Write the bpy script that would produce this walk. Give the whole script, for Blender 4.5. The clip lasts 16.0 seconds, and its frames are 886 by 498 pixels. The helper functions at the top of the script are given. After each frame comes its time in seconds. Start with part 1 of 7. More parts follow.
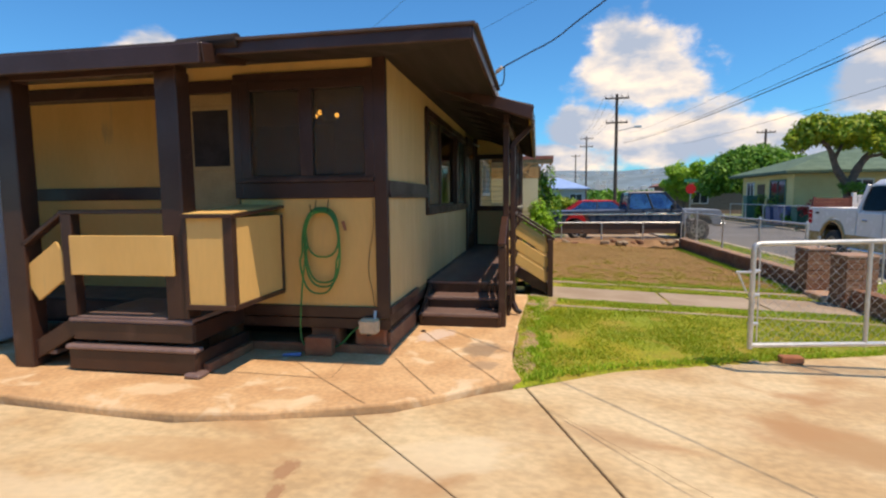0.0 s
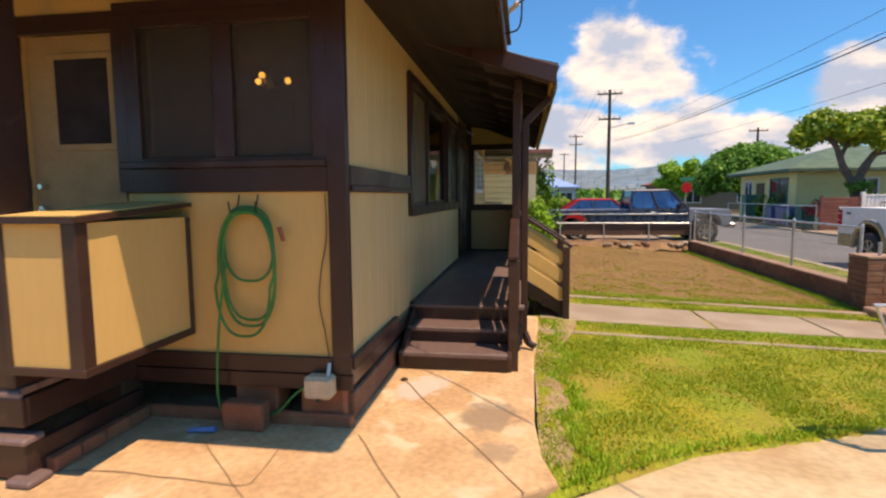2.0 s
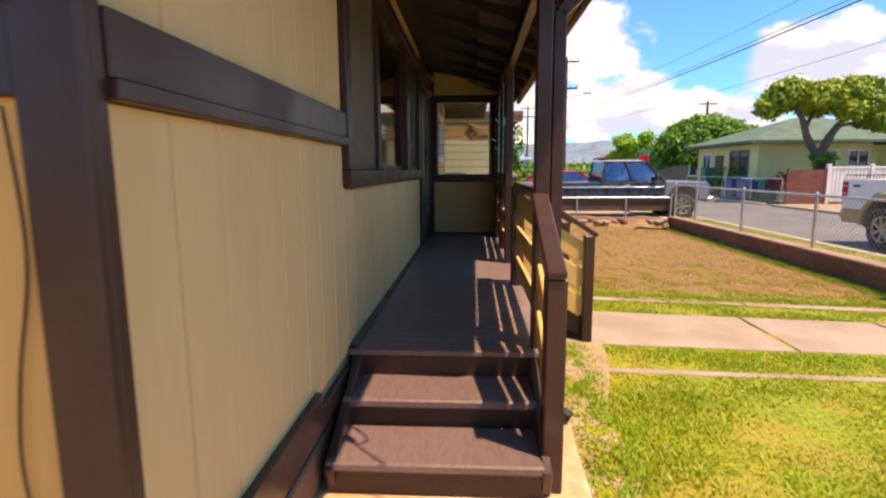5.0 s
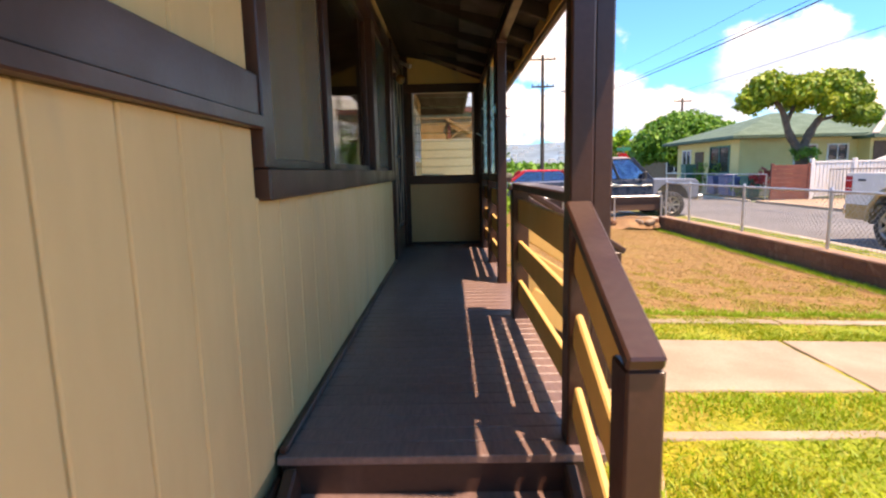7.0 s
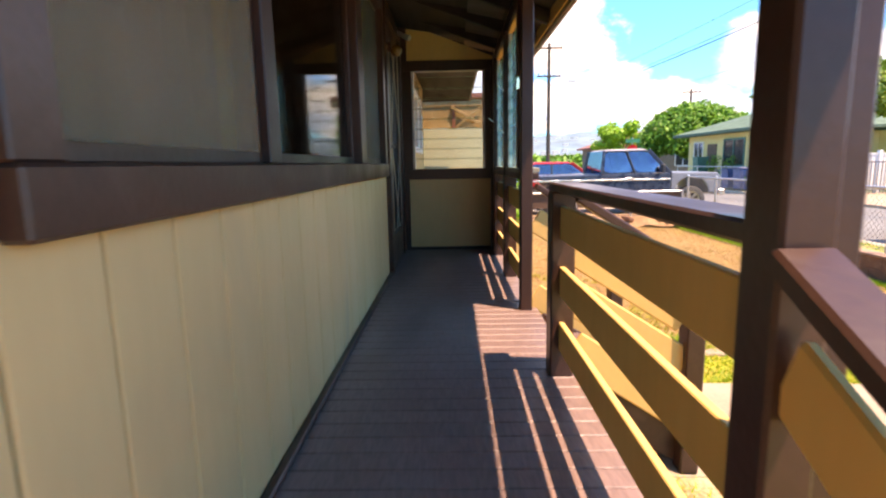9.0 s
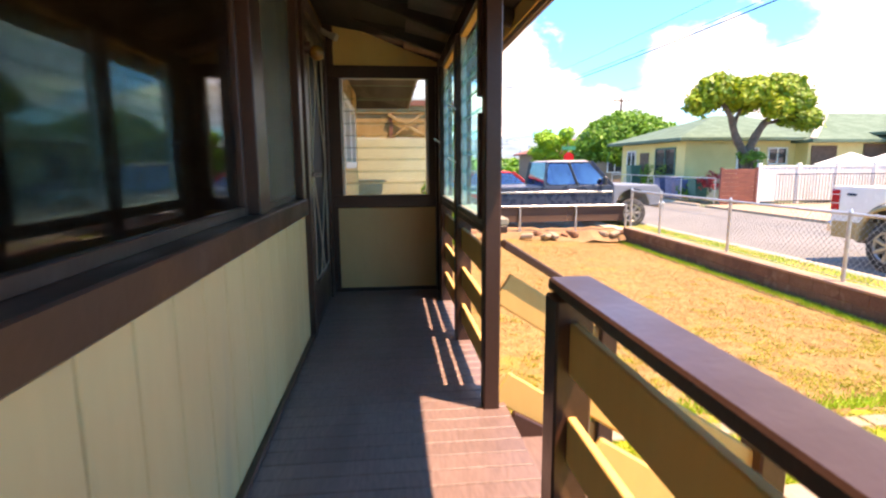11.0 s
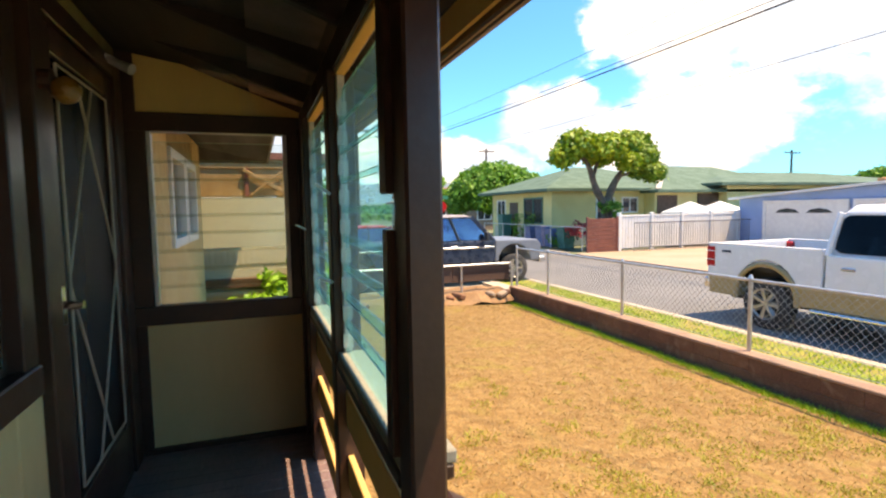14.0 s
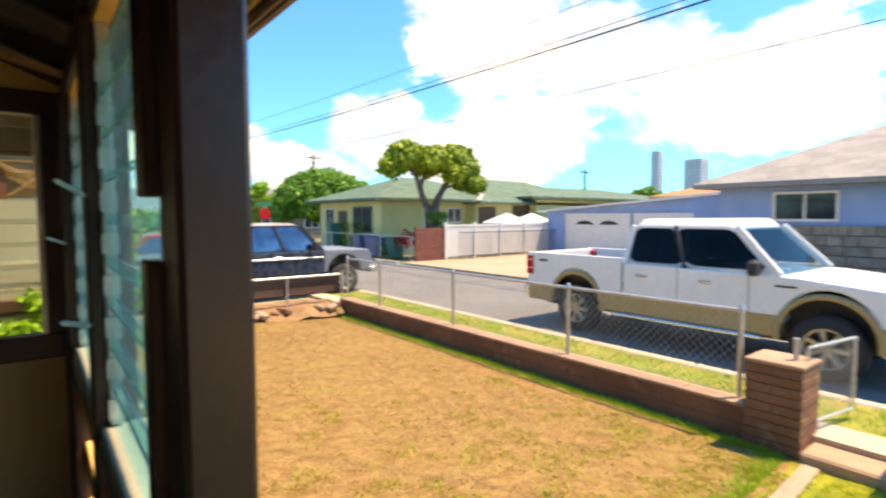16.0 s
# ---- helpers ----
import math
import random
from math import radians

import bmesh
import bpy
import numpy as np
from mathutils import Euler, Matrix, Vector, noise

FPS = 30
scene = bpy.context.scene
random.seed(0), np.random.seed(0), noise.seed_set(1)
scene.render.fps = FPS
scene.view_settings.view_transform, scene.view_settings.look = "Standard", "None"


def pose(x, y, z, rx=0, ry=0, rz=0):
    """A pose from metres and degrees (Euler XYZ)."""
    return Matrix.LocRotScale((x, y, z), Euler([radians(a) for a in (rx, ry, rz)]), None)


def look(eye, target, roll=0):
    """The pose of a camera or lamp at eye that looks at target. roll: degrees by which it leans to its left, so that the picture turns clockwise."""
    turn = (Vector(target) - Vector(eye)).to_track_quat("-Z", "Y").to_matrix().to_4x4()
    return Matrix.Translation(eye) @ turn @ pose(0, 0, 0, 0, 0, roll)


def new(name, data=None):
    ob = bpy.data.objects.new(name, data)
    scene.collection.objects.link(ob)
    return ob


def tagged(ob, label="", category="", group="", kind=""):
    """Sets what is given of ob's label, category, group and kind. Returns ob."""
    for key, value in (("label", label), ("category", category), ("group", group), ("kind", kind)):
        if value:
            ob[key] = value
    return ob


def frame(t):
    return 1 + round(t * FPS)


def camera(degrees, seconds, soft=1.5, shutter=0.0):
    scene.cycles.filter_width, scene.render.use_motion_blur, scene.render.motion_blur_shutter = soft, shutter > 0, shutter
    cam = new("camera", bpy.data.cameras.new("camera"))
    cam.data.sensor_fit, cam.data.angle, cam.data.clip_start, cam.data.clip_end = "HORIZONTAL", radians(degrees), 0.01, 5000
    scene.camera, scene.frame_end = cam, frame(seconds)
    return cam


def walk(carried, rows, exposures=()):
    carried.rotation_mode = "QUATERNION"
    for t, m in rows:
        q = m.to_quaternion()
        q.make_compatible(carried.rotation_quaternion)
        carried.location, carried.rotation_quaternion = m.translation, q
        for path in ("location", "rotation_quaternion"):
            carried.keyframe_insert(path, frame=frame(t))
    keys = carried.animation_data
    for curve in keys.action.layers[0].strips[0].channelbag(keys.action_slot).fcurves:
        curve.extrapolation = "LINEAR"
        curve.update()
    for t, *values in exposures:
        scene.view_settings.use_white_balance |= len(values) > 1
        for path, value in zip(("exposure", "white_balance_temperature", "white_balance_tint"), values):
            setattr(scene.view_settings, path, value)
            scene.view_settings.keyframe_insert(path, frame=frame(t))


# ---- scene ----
cam = camera(80.2, 16.0, soft=2.2, shutter=0.5)
EXPOSURES = [(0.0, 0.18, 8400, 19), (1.5, 0.24, 8800, 23), (2.5, 0.45, 9300, 25), (4.5, 0.74, 9700, 29), (7.0, 1.22, 9300, 31), (8.0, 1.38, 9300, 31), (10.5, 1.85, 9600, 32), (11.5, 1.85, 9600, 30), (12.5, 1.50, 9700, 24), (14.5, 1.24, 9700, 21), (16.0, 1.20, 10100, 19)]
PATH = [
    (0, (0.094, -0.541, 1.439), (-0.257, 1.419, 1.249), -0.6),
    (0.5, (0.038, -0.157, 1.429), (-0.299, 1.803, 1.217), -0.5),
    (1, (-0.025, 0.237, 1.421), (-0.367, 2.195, 1.206), -0.5),
    (1.5, (-0.106, 0.623, 1.41), (-0.439, 2.585, 1.211), -0.5),
    (2, (-0.196, 1.021, 1.417), (-0.499, 2.988, 1.221), -0.4),
    (2.5, (-0.252, 1.371, 1.41), (-0.535, 3.34, 1.207), -0.2),
    (3, (-0.349, 1.742, 1.391), (-0.585, 3.716, 1.174), 0.3),
    (3.5, (-0.427, 2.095, 1.38), (-0.631, 4.069, 1.131), 0.5),
    (4, (-0.455, 2.416, 1.355), (-0.652, 4.388, 1.08), 0.2),
    (4.5, (-0.518, 2.74, 1.32), (-0.679, 4.713, 1.041), -0.5),
    (4.7, (-0.564, 2.897, 1.337), (-0.701, 4.871, 1.042), -0.3),
    (7, (-0.652, 4.09, 1.322), (-0.684, 6.069, 1.032), -1.3),
    (7.5, (-0.669, 4.325, 1.335), (-0.734, 6.3, 1.025), -0.95),
    (8, (-0.68, 4.53, 1.327), (-0.742, 6.503, 1.004), -1.1),
    (10.3, (-0.701, 5.655, 1.407), (-0.62, 7.629, 1.092), -0.7),
    (10.5, (-0.71, 5.725, 1.447), (-0.595, 7.696, 1.129), -0.6),
    (11, (-0.687, 5.92, 1.536), (-0.493, 7.885, 1.22), -0.4),
    (11.5, (-0.678, 6.1, 1.628), (-0.363, 8.05, 1.314), -0.2),
    (12, (-0.694, 6.321, 1.694), (-0.233, 8.244, 1.39), -0.4),
    (12.5, (-0.649, 6.487, 1.751), (-0.11, 8.396, 1.49), -0.5),
    (13, (-0.584, 6.723, 1.783), (-0.015, 8.629, 1.579), -0.5),
    (13.5, (-0.548, 6.941, 1.792), (0.053, 8.841, 1.624), -0.5),
    (14, (-0.541, 7.208, 1.793), (0.124, 9.088, 1.642), -1.0),
    (14.5, (-0.506, 7.387, 1.791), (0.211, 9.249, 1.649), -1.2),
    (15, (-0.461, 7.504, 1.816), (0.326, 9.337, 1.67), -0.5),
    (15.5, (-0.411, 7.634, 1.816), (0.551, 9.382, 1.672), 0.2),
    (16, (-0.401, 7.561, 1.803), (0.829, 9.133, 1.678), -0.1),
]
walk(cam, [(t, look(eye, target, roll)) for t, eye, target, roll in PATH], EXPOSURES)


# ---- world, sun ----
DOWN = Vector((-0.345, 0.22, -1.0)).normalized()
SUN_EL = math.asin(-DOWN.z)
SUN_AZ = math.atan2(-DOWN.x, -DOWN.y)

world = bpy.data.worlds.new("sky")
scene.world = world
world.use_nodes = True
wn, wl = world.node_tree.nodes, world.node_tree.links
wn.clear()


def wnode(kind, **kw):
    n = wn.new(kind)
    for k, v in kw.items():
        n.inputs[k].default_value = v
    return n


def wmath(op, a, b=None, c=None):
    n = wn.new("ShaderNodeMath")
    n.operation = op
    for i, v in enumerate((a, b, c)):
        if v is None:
            continue
        if isinstance(v, (int, float)):
            n.inputs[i].default_value = v
        else:
            wl.new(v, n.inputs[i])
    return n.outputs[0]


sky = wn.new("ShaderNodeTexSky")
sky.sky_type = "NISHITA"
sky.sun_disc = False
sky.sun_elevation, sky.sun_rotation = SUN_EL, SUN_AZ
sky.air_density, sky.dust_density, sky.ozone_density = 1.0, 0.6, 2.0
tc = wn.new("ShaderNodeTexCoord")


def cloud_bank(px, py, pz, size, squash):
    """A heap of cumulus round one direction of the sky: 1 inside, falling off."""
    n = Vector((px, py, pz)).normalized()
    sub = wn.new("ShaderNodeVectorMath")
    sub.operation = "SUBTRACT"
    wl.new(tc.outputs["Generated"], sub.inputs[0])
    sub.inputs[1].default_value = n
    mul = wn.new("ShaderNodeVectorMath")
    mul.operation = "MULTIPLY"
    wl.new(sub.outputs[0], mul.inputs[0])
    mul.inputs[1].default_value = (1 / size, 1 / size, 1 / (size * squash))
    ln = wn.new("ShaderNodeVectorMath")
    ln.operation = "LENGTH"
    wl.new(mul.outputs[0], ln.inputs[0])
    return wmath("SUBTRACT", 1.0, ln.outputs["Value"])


def sky_noise(scale, detail, stretch, off=(0, 0, 0), rough=0.55):
    m = wn.new("ShaderNodeMapping")
    m.inputs["Scale"].default_value = (1, 1, stretch)
    m.inputs["Location"].default_value = off
    wl.new(tc.outputs["Generated"], m.inputs[0])
    n = wnode("ShaderNodeTexNoise", Scale=scale, Detail=detail, Roughness=rough)
    wl.new(m.outputs[0], n.inputs["Vector"])
    return n.outputs["Fac"]


CLOUDS = [
    (0.17, 0.96, 0.225, 0.13, 0.8), (0.10, 0.98, 0.12, 0.11, 0.45), (0.23, 0.96, 0.10, 0.16, 0.42), (0.03, 0.99, 0.06, 0.14, 0.35),
    (0.38, 0.92, 0.08, 0.16, 0.4), (0.52, 0.83, 0.15, 0.15, 0.55), (0.67, 0.70, 0.31, 0.19, 0.7), (0.70, 0.70, 0.14, 0.22, 0.5), (0.80, 0.52, 0.26, 0.20, 0.5),
    (0.92, 0.36, 0.20, 0.26, 0.5), (0.70, 0.58, 0.46, 0.10, 0.5), (-0.60, 0.78, 0.22, 0.09, 0.6), (-0.9, 0.1, 0.2, 0.3, 0.4),
]
heap = None
for c in CLOUDS:
    v = cloud_bank(*c)
    heap = v if heap is None else wmath("MAXIMUM", heap, v)
puff = sky_noise(9.0, 9.0, 1.5, (0, 0, 0), 0.6)
wisp = sky_noise(3.0, 6.0, 4.0, (3, 1, 0))
dens = wmath("ADD", heap, wmath("MULTIPLY", wmath("SUBTRACT", puff, 0.5), 1.5))
dens = wmath("ADD", dens, wmath("MULTIPLY", wmath("SUBTRACT", wisp, 0.5), 0.5))
ramp = wn.new("ShaderNodeMapRange")
ramp.interpolation_type = "SMOOTHSTEP"
wl.new(dens, ramp.inputs[0])
ramp.inputs[1].default_value, ramp.inputs[2].default_value = 0.08, 0.42
shade = wn.new("ShaderNodeMapRange")
wl.new(sky_noise(7.0, 5.0, 2.2, (0.4, 0.2, 0.35)), shade.inputs[0])
shade.inputs[1].default_value, shade.inputs[2].default_value = 0.42, 0.62
ccol = wn.new("ShaderNodeMix")
ccol.data_type = "RGBA"
ccol.inputs[6].default_value = (2.9, 4.1, 6.0, 1)
ccol.inputs[7].default_value = (8.0, 7.9, 7.5, 1)
wl.new(shade.outputs[0], ccol.inputs[0])
mixsky = wn.new("ShaderNodeMix")
mixsky.data_type = "RGBA"
wl.new(ramp.outputs[0], mixsky.inputs[0])
tint = wn.new("ShaderNodeMix")
tint.data_type, tint.blend_type = "RGBA", "MULTIPLY"
tint.inputs[0].default_value = 1.0
tint.inputs[7].default_value = (0.24, 0.93, 1.50, 1)
wl.new(sky.outputs[0], tint.inputs[6])
wl.new(tint.outputs[2], mixsky.inputs[6])
wl.new(ccol.outputs[2], mixsky.inputs[7])
bg = wnode("ShaderNodeBackground", Strength=0.12)
wl.new(mixsky.outputs[2], bg.inputs[0])
out = wn.new("ShaderNodeOutputWorld")
wl.new(bg.outputs[0], out.inputs[0])

sun_data = bpy.data.lights.new("sun", "SUN")
sun_data.energy, sun_data.angle, sun_data.color = 4.0, radians(0.53), (1.0, 0.93, 0.80)
sun = new("sun", sun_data)
sun.matrix_world = look((6, -3, 20), (6 + DOWN.x, -3 + DOWN.y, 20 + DOWN.z))

# ---- materials ----


def material(name, col, col2=None, rough=0.7, metal=0.0, scale=6.0, fine=60.0, bump=0.15, spread=0.10, mapped=(1, 1, 1),
             spot=None, spot_scale=1.3, spot_lo=0.55, spot_hi=0.68, rand=0.0, spec=0.5, bump_dist=0.01):
    """Paint, wood, soil and the like: two colours mixed by a broad noise, a fine grain, stains of a third colour, relief."""
    m = bpy.data.materials.new(name)
    m.use_nodes = True
    nt = m.node_tree
    bsdf = nt.nodes["Principled BSDF"]
    geo = nt.nodes.new("ShaderNodeNewGeometry")
    mp = nt.nodes.new("ShaderNodeMapping")
    mp.inputs["Scale"].default_value = mapped
    nt.links.new(geo.outputs["Position"], mp.inputs[0])

    def noi(sc, det=4.0, warp=0.0):
        n = nt.nodes.new("ShaderNodeTexNoise")
        n.inputs["Scale"].default_value, n.inputs["Detail"].default_value = sc, det
        n.inputs["Distortion"].default_value = warp
        nt.links.new(mp.outputs[0], n.inputs["Vector"])
        return n.outputs["Fac"]

    def mix(f, a, b, blend="MIX"):
        n = nt.nodes.new("ShaderNodeMix")
        n.data_type, n.blend_type = "RGBA", blend
        for i, v in ((0, f), (6, a), (7, b)):
            if isinstance(v, (int, float)):
                n.inputs[i].default_value = v
            elif isinstance(v, tuple):
                n.inputs[i].default_value = (*v, 1)
            else:
                nt.links.new(v, n.inputs[i])
        return n.outputs[2]

    def rng(v, lo, hi, a=0.0, b=1.0):
        n = nt.nodes.new("ShaderNodeMapRange")
        n.interpolation_type = "SMOOTHSTEP"
        nt.links.new(v, n.inputs[0])
        for i, x in enumerate((lo, hi, a, b)):
            n.inputs[i + 1].default_value = x
        return n.outputs[0]

    col2 = col2 or tuple(c * 0.8 for c in col)
    broad, grain = noi(scale), noi(fine, 3.0)
    c = mix(rng(broad, 0.35, 0.65), col, col2)
    c = mix(1.0, c, mix(rng(grain, 0.25, 0.75), (1 - spread,) * 3, (1 + spread,) * 3), "MULTIPLY")
    if spot:
        c = mix(rng(noi(spot_scale, 6.0, 0.7), spot_lo, spot_hi), c, spot)
    if rand:
        info = nt.nodes.new("ShaderNodeObjectInfo")
        c = mix(1.0, c, mix(info.outputs["Random"], (1 - rand,) * 3, (1 + rand,) * 3), "MULTIPLY")
    nt.links.new(c, bsdf.inputs["Base Color"])
    bsdf.inputs["Metallic"].default_value = metal
    bsdf.inputs["Specular IOR Level"].default_value = spec
    nt.links.new(rng(broad, 0.3, 0.7, max(0.02, rough - 0.08), min(1, rough + 0.08)), bsdf.inputs["Roughness"])
    if bump:
        b = nt.nodes.new("ShaderNodeBump")
        b.inputs["Strength"].default_value, b.inputs["Distance"].default_value = bump, bump_dist
        nt.links.new(grain, b.inputs["Height"])
        nt.links.new(b.outputs[0], bsdf.inputs["Normal"])
    return m


def stain(m, x, y, size, col, amount=0.8, stretch=1.0, ragged=0.5, turn=0.0):
    """Adds one soft-edged, ragged stain at a place on the ground to a material."""
    nt = m.node_tree
    bsdf = nt.nodes["Principled BSDF"]
    old = bsdf.inputs["Base Color"].links[0].from_socket
    geo = nt.nodes.new("ShaderNodeNewGeometry")
    mp = nt.nodes.new("ShaderNodeMapping")
    mp.vector_type = "TEXTURE"
    mp.inputs["Location"].default_value = (x, y, 0)
    mp.inputs["Rotation"].default_value = (0, 0, radians(turn))
    mp.inputs["Scale"].default_value = (size, size * stretch, 9.0)
    nt.links.new(geo.outputs["Position"], mp.inputs[0])
    ln = nt.nodes.new("ShaderNodeVectorMath")
    ln.operation = "LENGTH"
    nt.links.new(mp.outputs[0], ln.inputs[0])
    noi = nt.nodes.new("ShaderNodeTexNoise")
    noi.inputs["Scale"].default_value, noi.inputs["Detail"].default_value = 2.2, 6.0
    nt.links.new(mp.outputs[0], noi.inputs["Vector"])
    add = nt.nodes.new("ShaderNodeMath")
    add.operation = "MULTIPLY_ADD"
    nt.links.new(noi.outputs["Fac"], add.inputs[0])
    add.inputs[1].default_value = ragged * 2.4
    nt.links.new(ln.outputs["Value"], add.inputs[2])
    mr = nt.nodes.new("ShaderNodeMapRange")
    mr.interpolation_type = "SMOOTHSTEP"
    nt.links.new(add.outputs[0], mr.inputs[0])
    for i, v in enumerate((0.55 + ragged * 1.2, 1.0 + ragged * 1.2, amount, 0.0)):
        mr.inputs[i + 1].default_value = v
    mx = nt.nodes.new("ShaderNodeMix")
    mx.data_type = "RGBA"
    nt.links.new(mr.outputs[0], mx.inputs[0])
    nt.links.new(old, mx.inputs[6])
    mx.inputs[7].default_value = (*col, 1)
    nt.links.new(mx.outputs[2], bsdf.inputs["Base Color"])


def glass(name, tint_=(0.9, 0.95, 0.95), clear=0.85, rough=0.03, dust=0.0, graze=0.7):
    """A thin pane: part see-through, part gloss, with a film of dust that catches light."""
    m = bpy.data.materials.new(name)
    m.use_nodes = True
    nt = m.node_tree
    nt.nodes.remove(nt.nodes["Principled BSDF"])
    tr = nt.nodes.new("ShaderNodeBsdfTransparent")
    tr.inputs[0].default_value = (*tint_, 1)
    gl = nt.nodes.new("ShaderNodeBsdfGlossy")
    gl.inputs["Roughness"].default_value = rough
    lw = nt.nodes.new("ShaderNodeLayerWeight")
    lw.inputs[0].default_value = 0.5
    fr = nt.nodes.new("ShaderNodeMath")
    fr.operation = "POWER"
    fr.inputs[1].default_value = 5.0
    nt.links.new(lw.outputs["Facing"], fr.inputs[0])
    mr = nt.nodes.new("ShaderNodeMapRange")
    nt.links.new(fr.outputs[0], mr.inputs[0])
    mr.inputs[3].default_value, mr.inputs[4].default_value = 1 - clear, graze
    mx = nt.nodes.new("ShaderNodeMixShader")
    nt.links.new(mr.outputs[0], mx.inputs[0])
    nt.links.new(tr.outputs[0], mx.inputs[1])
    nt.links.new(gl.outputs[0], mx.inputs[2])
    last = mx
    if dust:
        dt = nt.nodes.new("ShaderNodeBsdfTranslucent")
        dt.inputs[0].default_value = (*tint_, 1)
        last = nt.nodes.new("ShaderNodeMixShader")
        last.inputs[0].default_value = dust
        nt.links.new(mx.outputs[0], last.inputs[1])
        nt.links.new(dt.outputs[0], last.inputs[2])
    nt.links.new(last.outputs[0], nt.nodes["Material Output"].inputs[0])
    return m


def glow(name, col, strength):
    m = bpy.data.materials.new(name)
    m.use_nodes = True
    b = m.node_tree.nodes["Principled BSDF"]
    b.inputs["Base Color"].default_value = (*col, 1)
    b.inputs["Emission Color"].default_value = (*col, 1)
    b.inputs["Emission Strength"].default_value = strength
    return m


BEIGE = material("beige siding paint", (0.69, 0.425, 0.142), (0.65, 0.395, 0.13), 0.75, scale=1.4, fine=16, mapped=(2, 2, 0.5), bump=0.04, spread=0.025,
                 spot=(0.45, 0.32, 0.15), spot_scale=1.5, spot_lo=0.62, spot_hi=0.8)
# Greyer copy of the end wall beige: cool sky light put into the colour.
SIDING = material("sky-greyed beige grooved siding", (0.64, 0.435, 0.20), (0.60, 0.405, 0.185), 0.75, scale=1.2, fine=14, mapped=(2, 2, 0.5), bump=0.03, spread=0.02,
                  spot=(0.47, 0.34, 0.18), spot_scale=1.5, spot_lo=0.60, spot_hi=0.8)
BROWN = material("dark brown trim paint", (0.056, 0.026, 0.019), (0.044, 0.020, 0.0148), 0.36, scale=3, fine=50, bump=0.08, spread=0.08, spec=0.42,
                 spot=(0.085, 0.045, 0.035), spot_scale=4.0, spot_lo=0.60, spot_hi=0.78)
DECKP = material("brown porch floor paint", (0.198, 0.130, 0.116), (0.165, 0.105, 0.094), 0.42, scale=2.5, fine=70, mapped=(1, 0.2, 1), bump=0.25, spread=0.15,
                 spot=(0.15, 0.10, 0.09), spot_scale=3, rand=0.08)
# Trim brown taken near black: the shade under roofs is put into the colour.
SOFFIT = material("shade-darkened soffit brown", (0.022, 0.011, 0.009), (0.015, 0.008, 0.006), 0.8, fine=30, mapped=(1, 0.1, 1))
ROOFING = material("dark roll roofing", (0.09, 0.06, 0.055), (0.07, 0.05, 0.045), 0.9, fine=80)
CONCRETE = material("stained driveway concrete", (0.58, 0.45, 0.27), (0.46, 0.31, 0.16), 0.85, scale=1.1, fine=20, bump=0.35, spread=0.13, mapped=(0.8, 1.15, 1),
                    spot=(0.40, 0.225, 0.105), spot_scale=0.9, spot_lo=0.50, spot_hi=0.68)
PADC = material("rust stained pad concrete", (0.60, 0.385, 0.205), (0.50, 0.295, 0.145), 0.85, scale=2.2, fine=26, bump=0.35, spread=0.13,
                spot=(0.66, 0.50, 0.32), spot_scale=3.0, spot_lo=0.56, spot_hi=0.68)
for x, y, r_, c, k, st, tn in ((-0.92, 4.66, 0.20, (0.60, 0.50, 0.44), 0.75, 1.5, -20), (-0.40, 4.22, 0.22, (0.27, 0.19, 0.12), 0.8, 1.2, 0), (-0.33, 3.75, 0.16, (0.31, 0.21, 0.13), 0.7, 0.8, 0),
                               (-0.24, 4.02, 0.09, (0.66, 0.48, 0.30), 0.7, 1.0, 0), (-2.7, 2.85, 0.35, (0.70, 0.54, 0.35), 0.6, 0.4, 5), (-1.6, 2.72, 0.30, (0.68, 0.52, 0.33), 0.6, 0.35, 12)):
    stain(PADC, x, y, r_, c, k, st, 0.5, tn)
for x, y, r_, c, k, st, tn in ((-1.25, 2.02, 0.075, (0.33, 0.175, 0.09), 0.85, 1.6, 0), (-1.20, 1.80, 0.05, (0.33, 0.175, 0.09), 0.85, 2.0, 10), (2.3, 2.9, 0.8, (0.40, 0.25, 0.12), 0.6, 0.35, 12), (3.0, 3.9, 0.9, (0.42, 0.27, 0.14), 0.6, 0.25, 15),
                               (0.55, 2.7, 0.35, (0.40, 0.26, 0.14), 0.5, 0.5, -30), (-1.9, 2.15, 0.9, (0.47, 0.29, 0.14), 0.6, 0.2, 4), (-0.4, 2.3, 0.5, (0.63, 0.52, 0.35), 0.6, 0.5, 20), (-2.6, 1.5, 0.8, (0.62, 0.50, 0.33), 0.6, 0.4, 0)):
    stain(CONCRETE, x, y, r_, c, k, st, 0.5, tn)
PATHC = material("grey path concrete", (0.37, 0.285, 0.20), (0.30, 0.22, 0.15), 0.88, scale=1.5, fine=60, bump=0.25, spot=(0.30, 0.22, 0.15), spot_scale=1.2)
ASPHALT = material("grey sunlit asphalt", (0.175, 0.170, 0.160), (0.15, 0.146, 0.14), 0.9, scale=0.5, fine=90, bump=0.2, spread=0.2)
GRASS = material("lawn soil and turf", (0.20, 0.25, 0.010), (0.30, 0.26, 0.016), 0.95, scale=1.2, fine=35, bump=0.6, spread=0.35, spot=(0.31, 0.235, 0.03), spot_scale=1.6,
                 spot_lo=0.5, spot_hi=0.62, bump_dist=0.03)
DRY = material("dry lawn", (0.29, 0.168, 0.052), (0.215, 0.115, 0.034), 0.95, scale=9.0, fine=38, bump=0.6, spread=0.24, spot=(0.255, 0.185, 0.034), spot_scale=1.6, spot_lo=0.54, spot_hi=0.72,
               bump_dist=0.03)
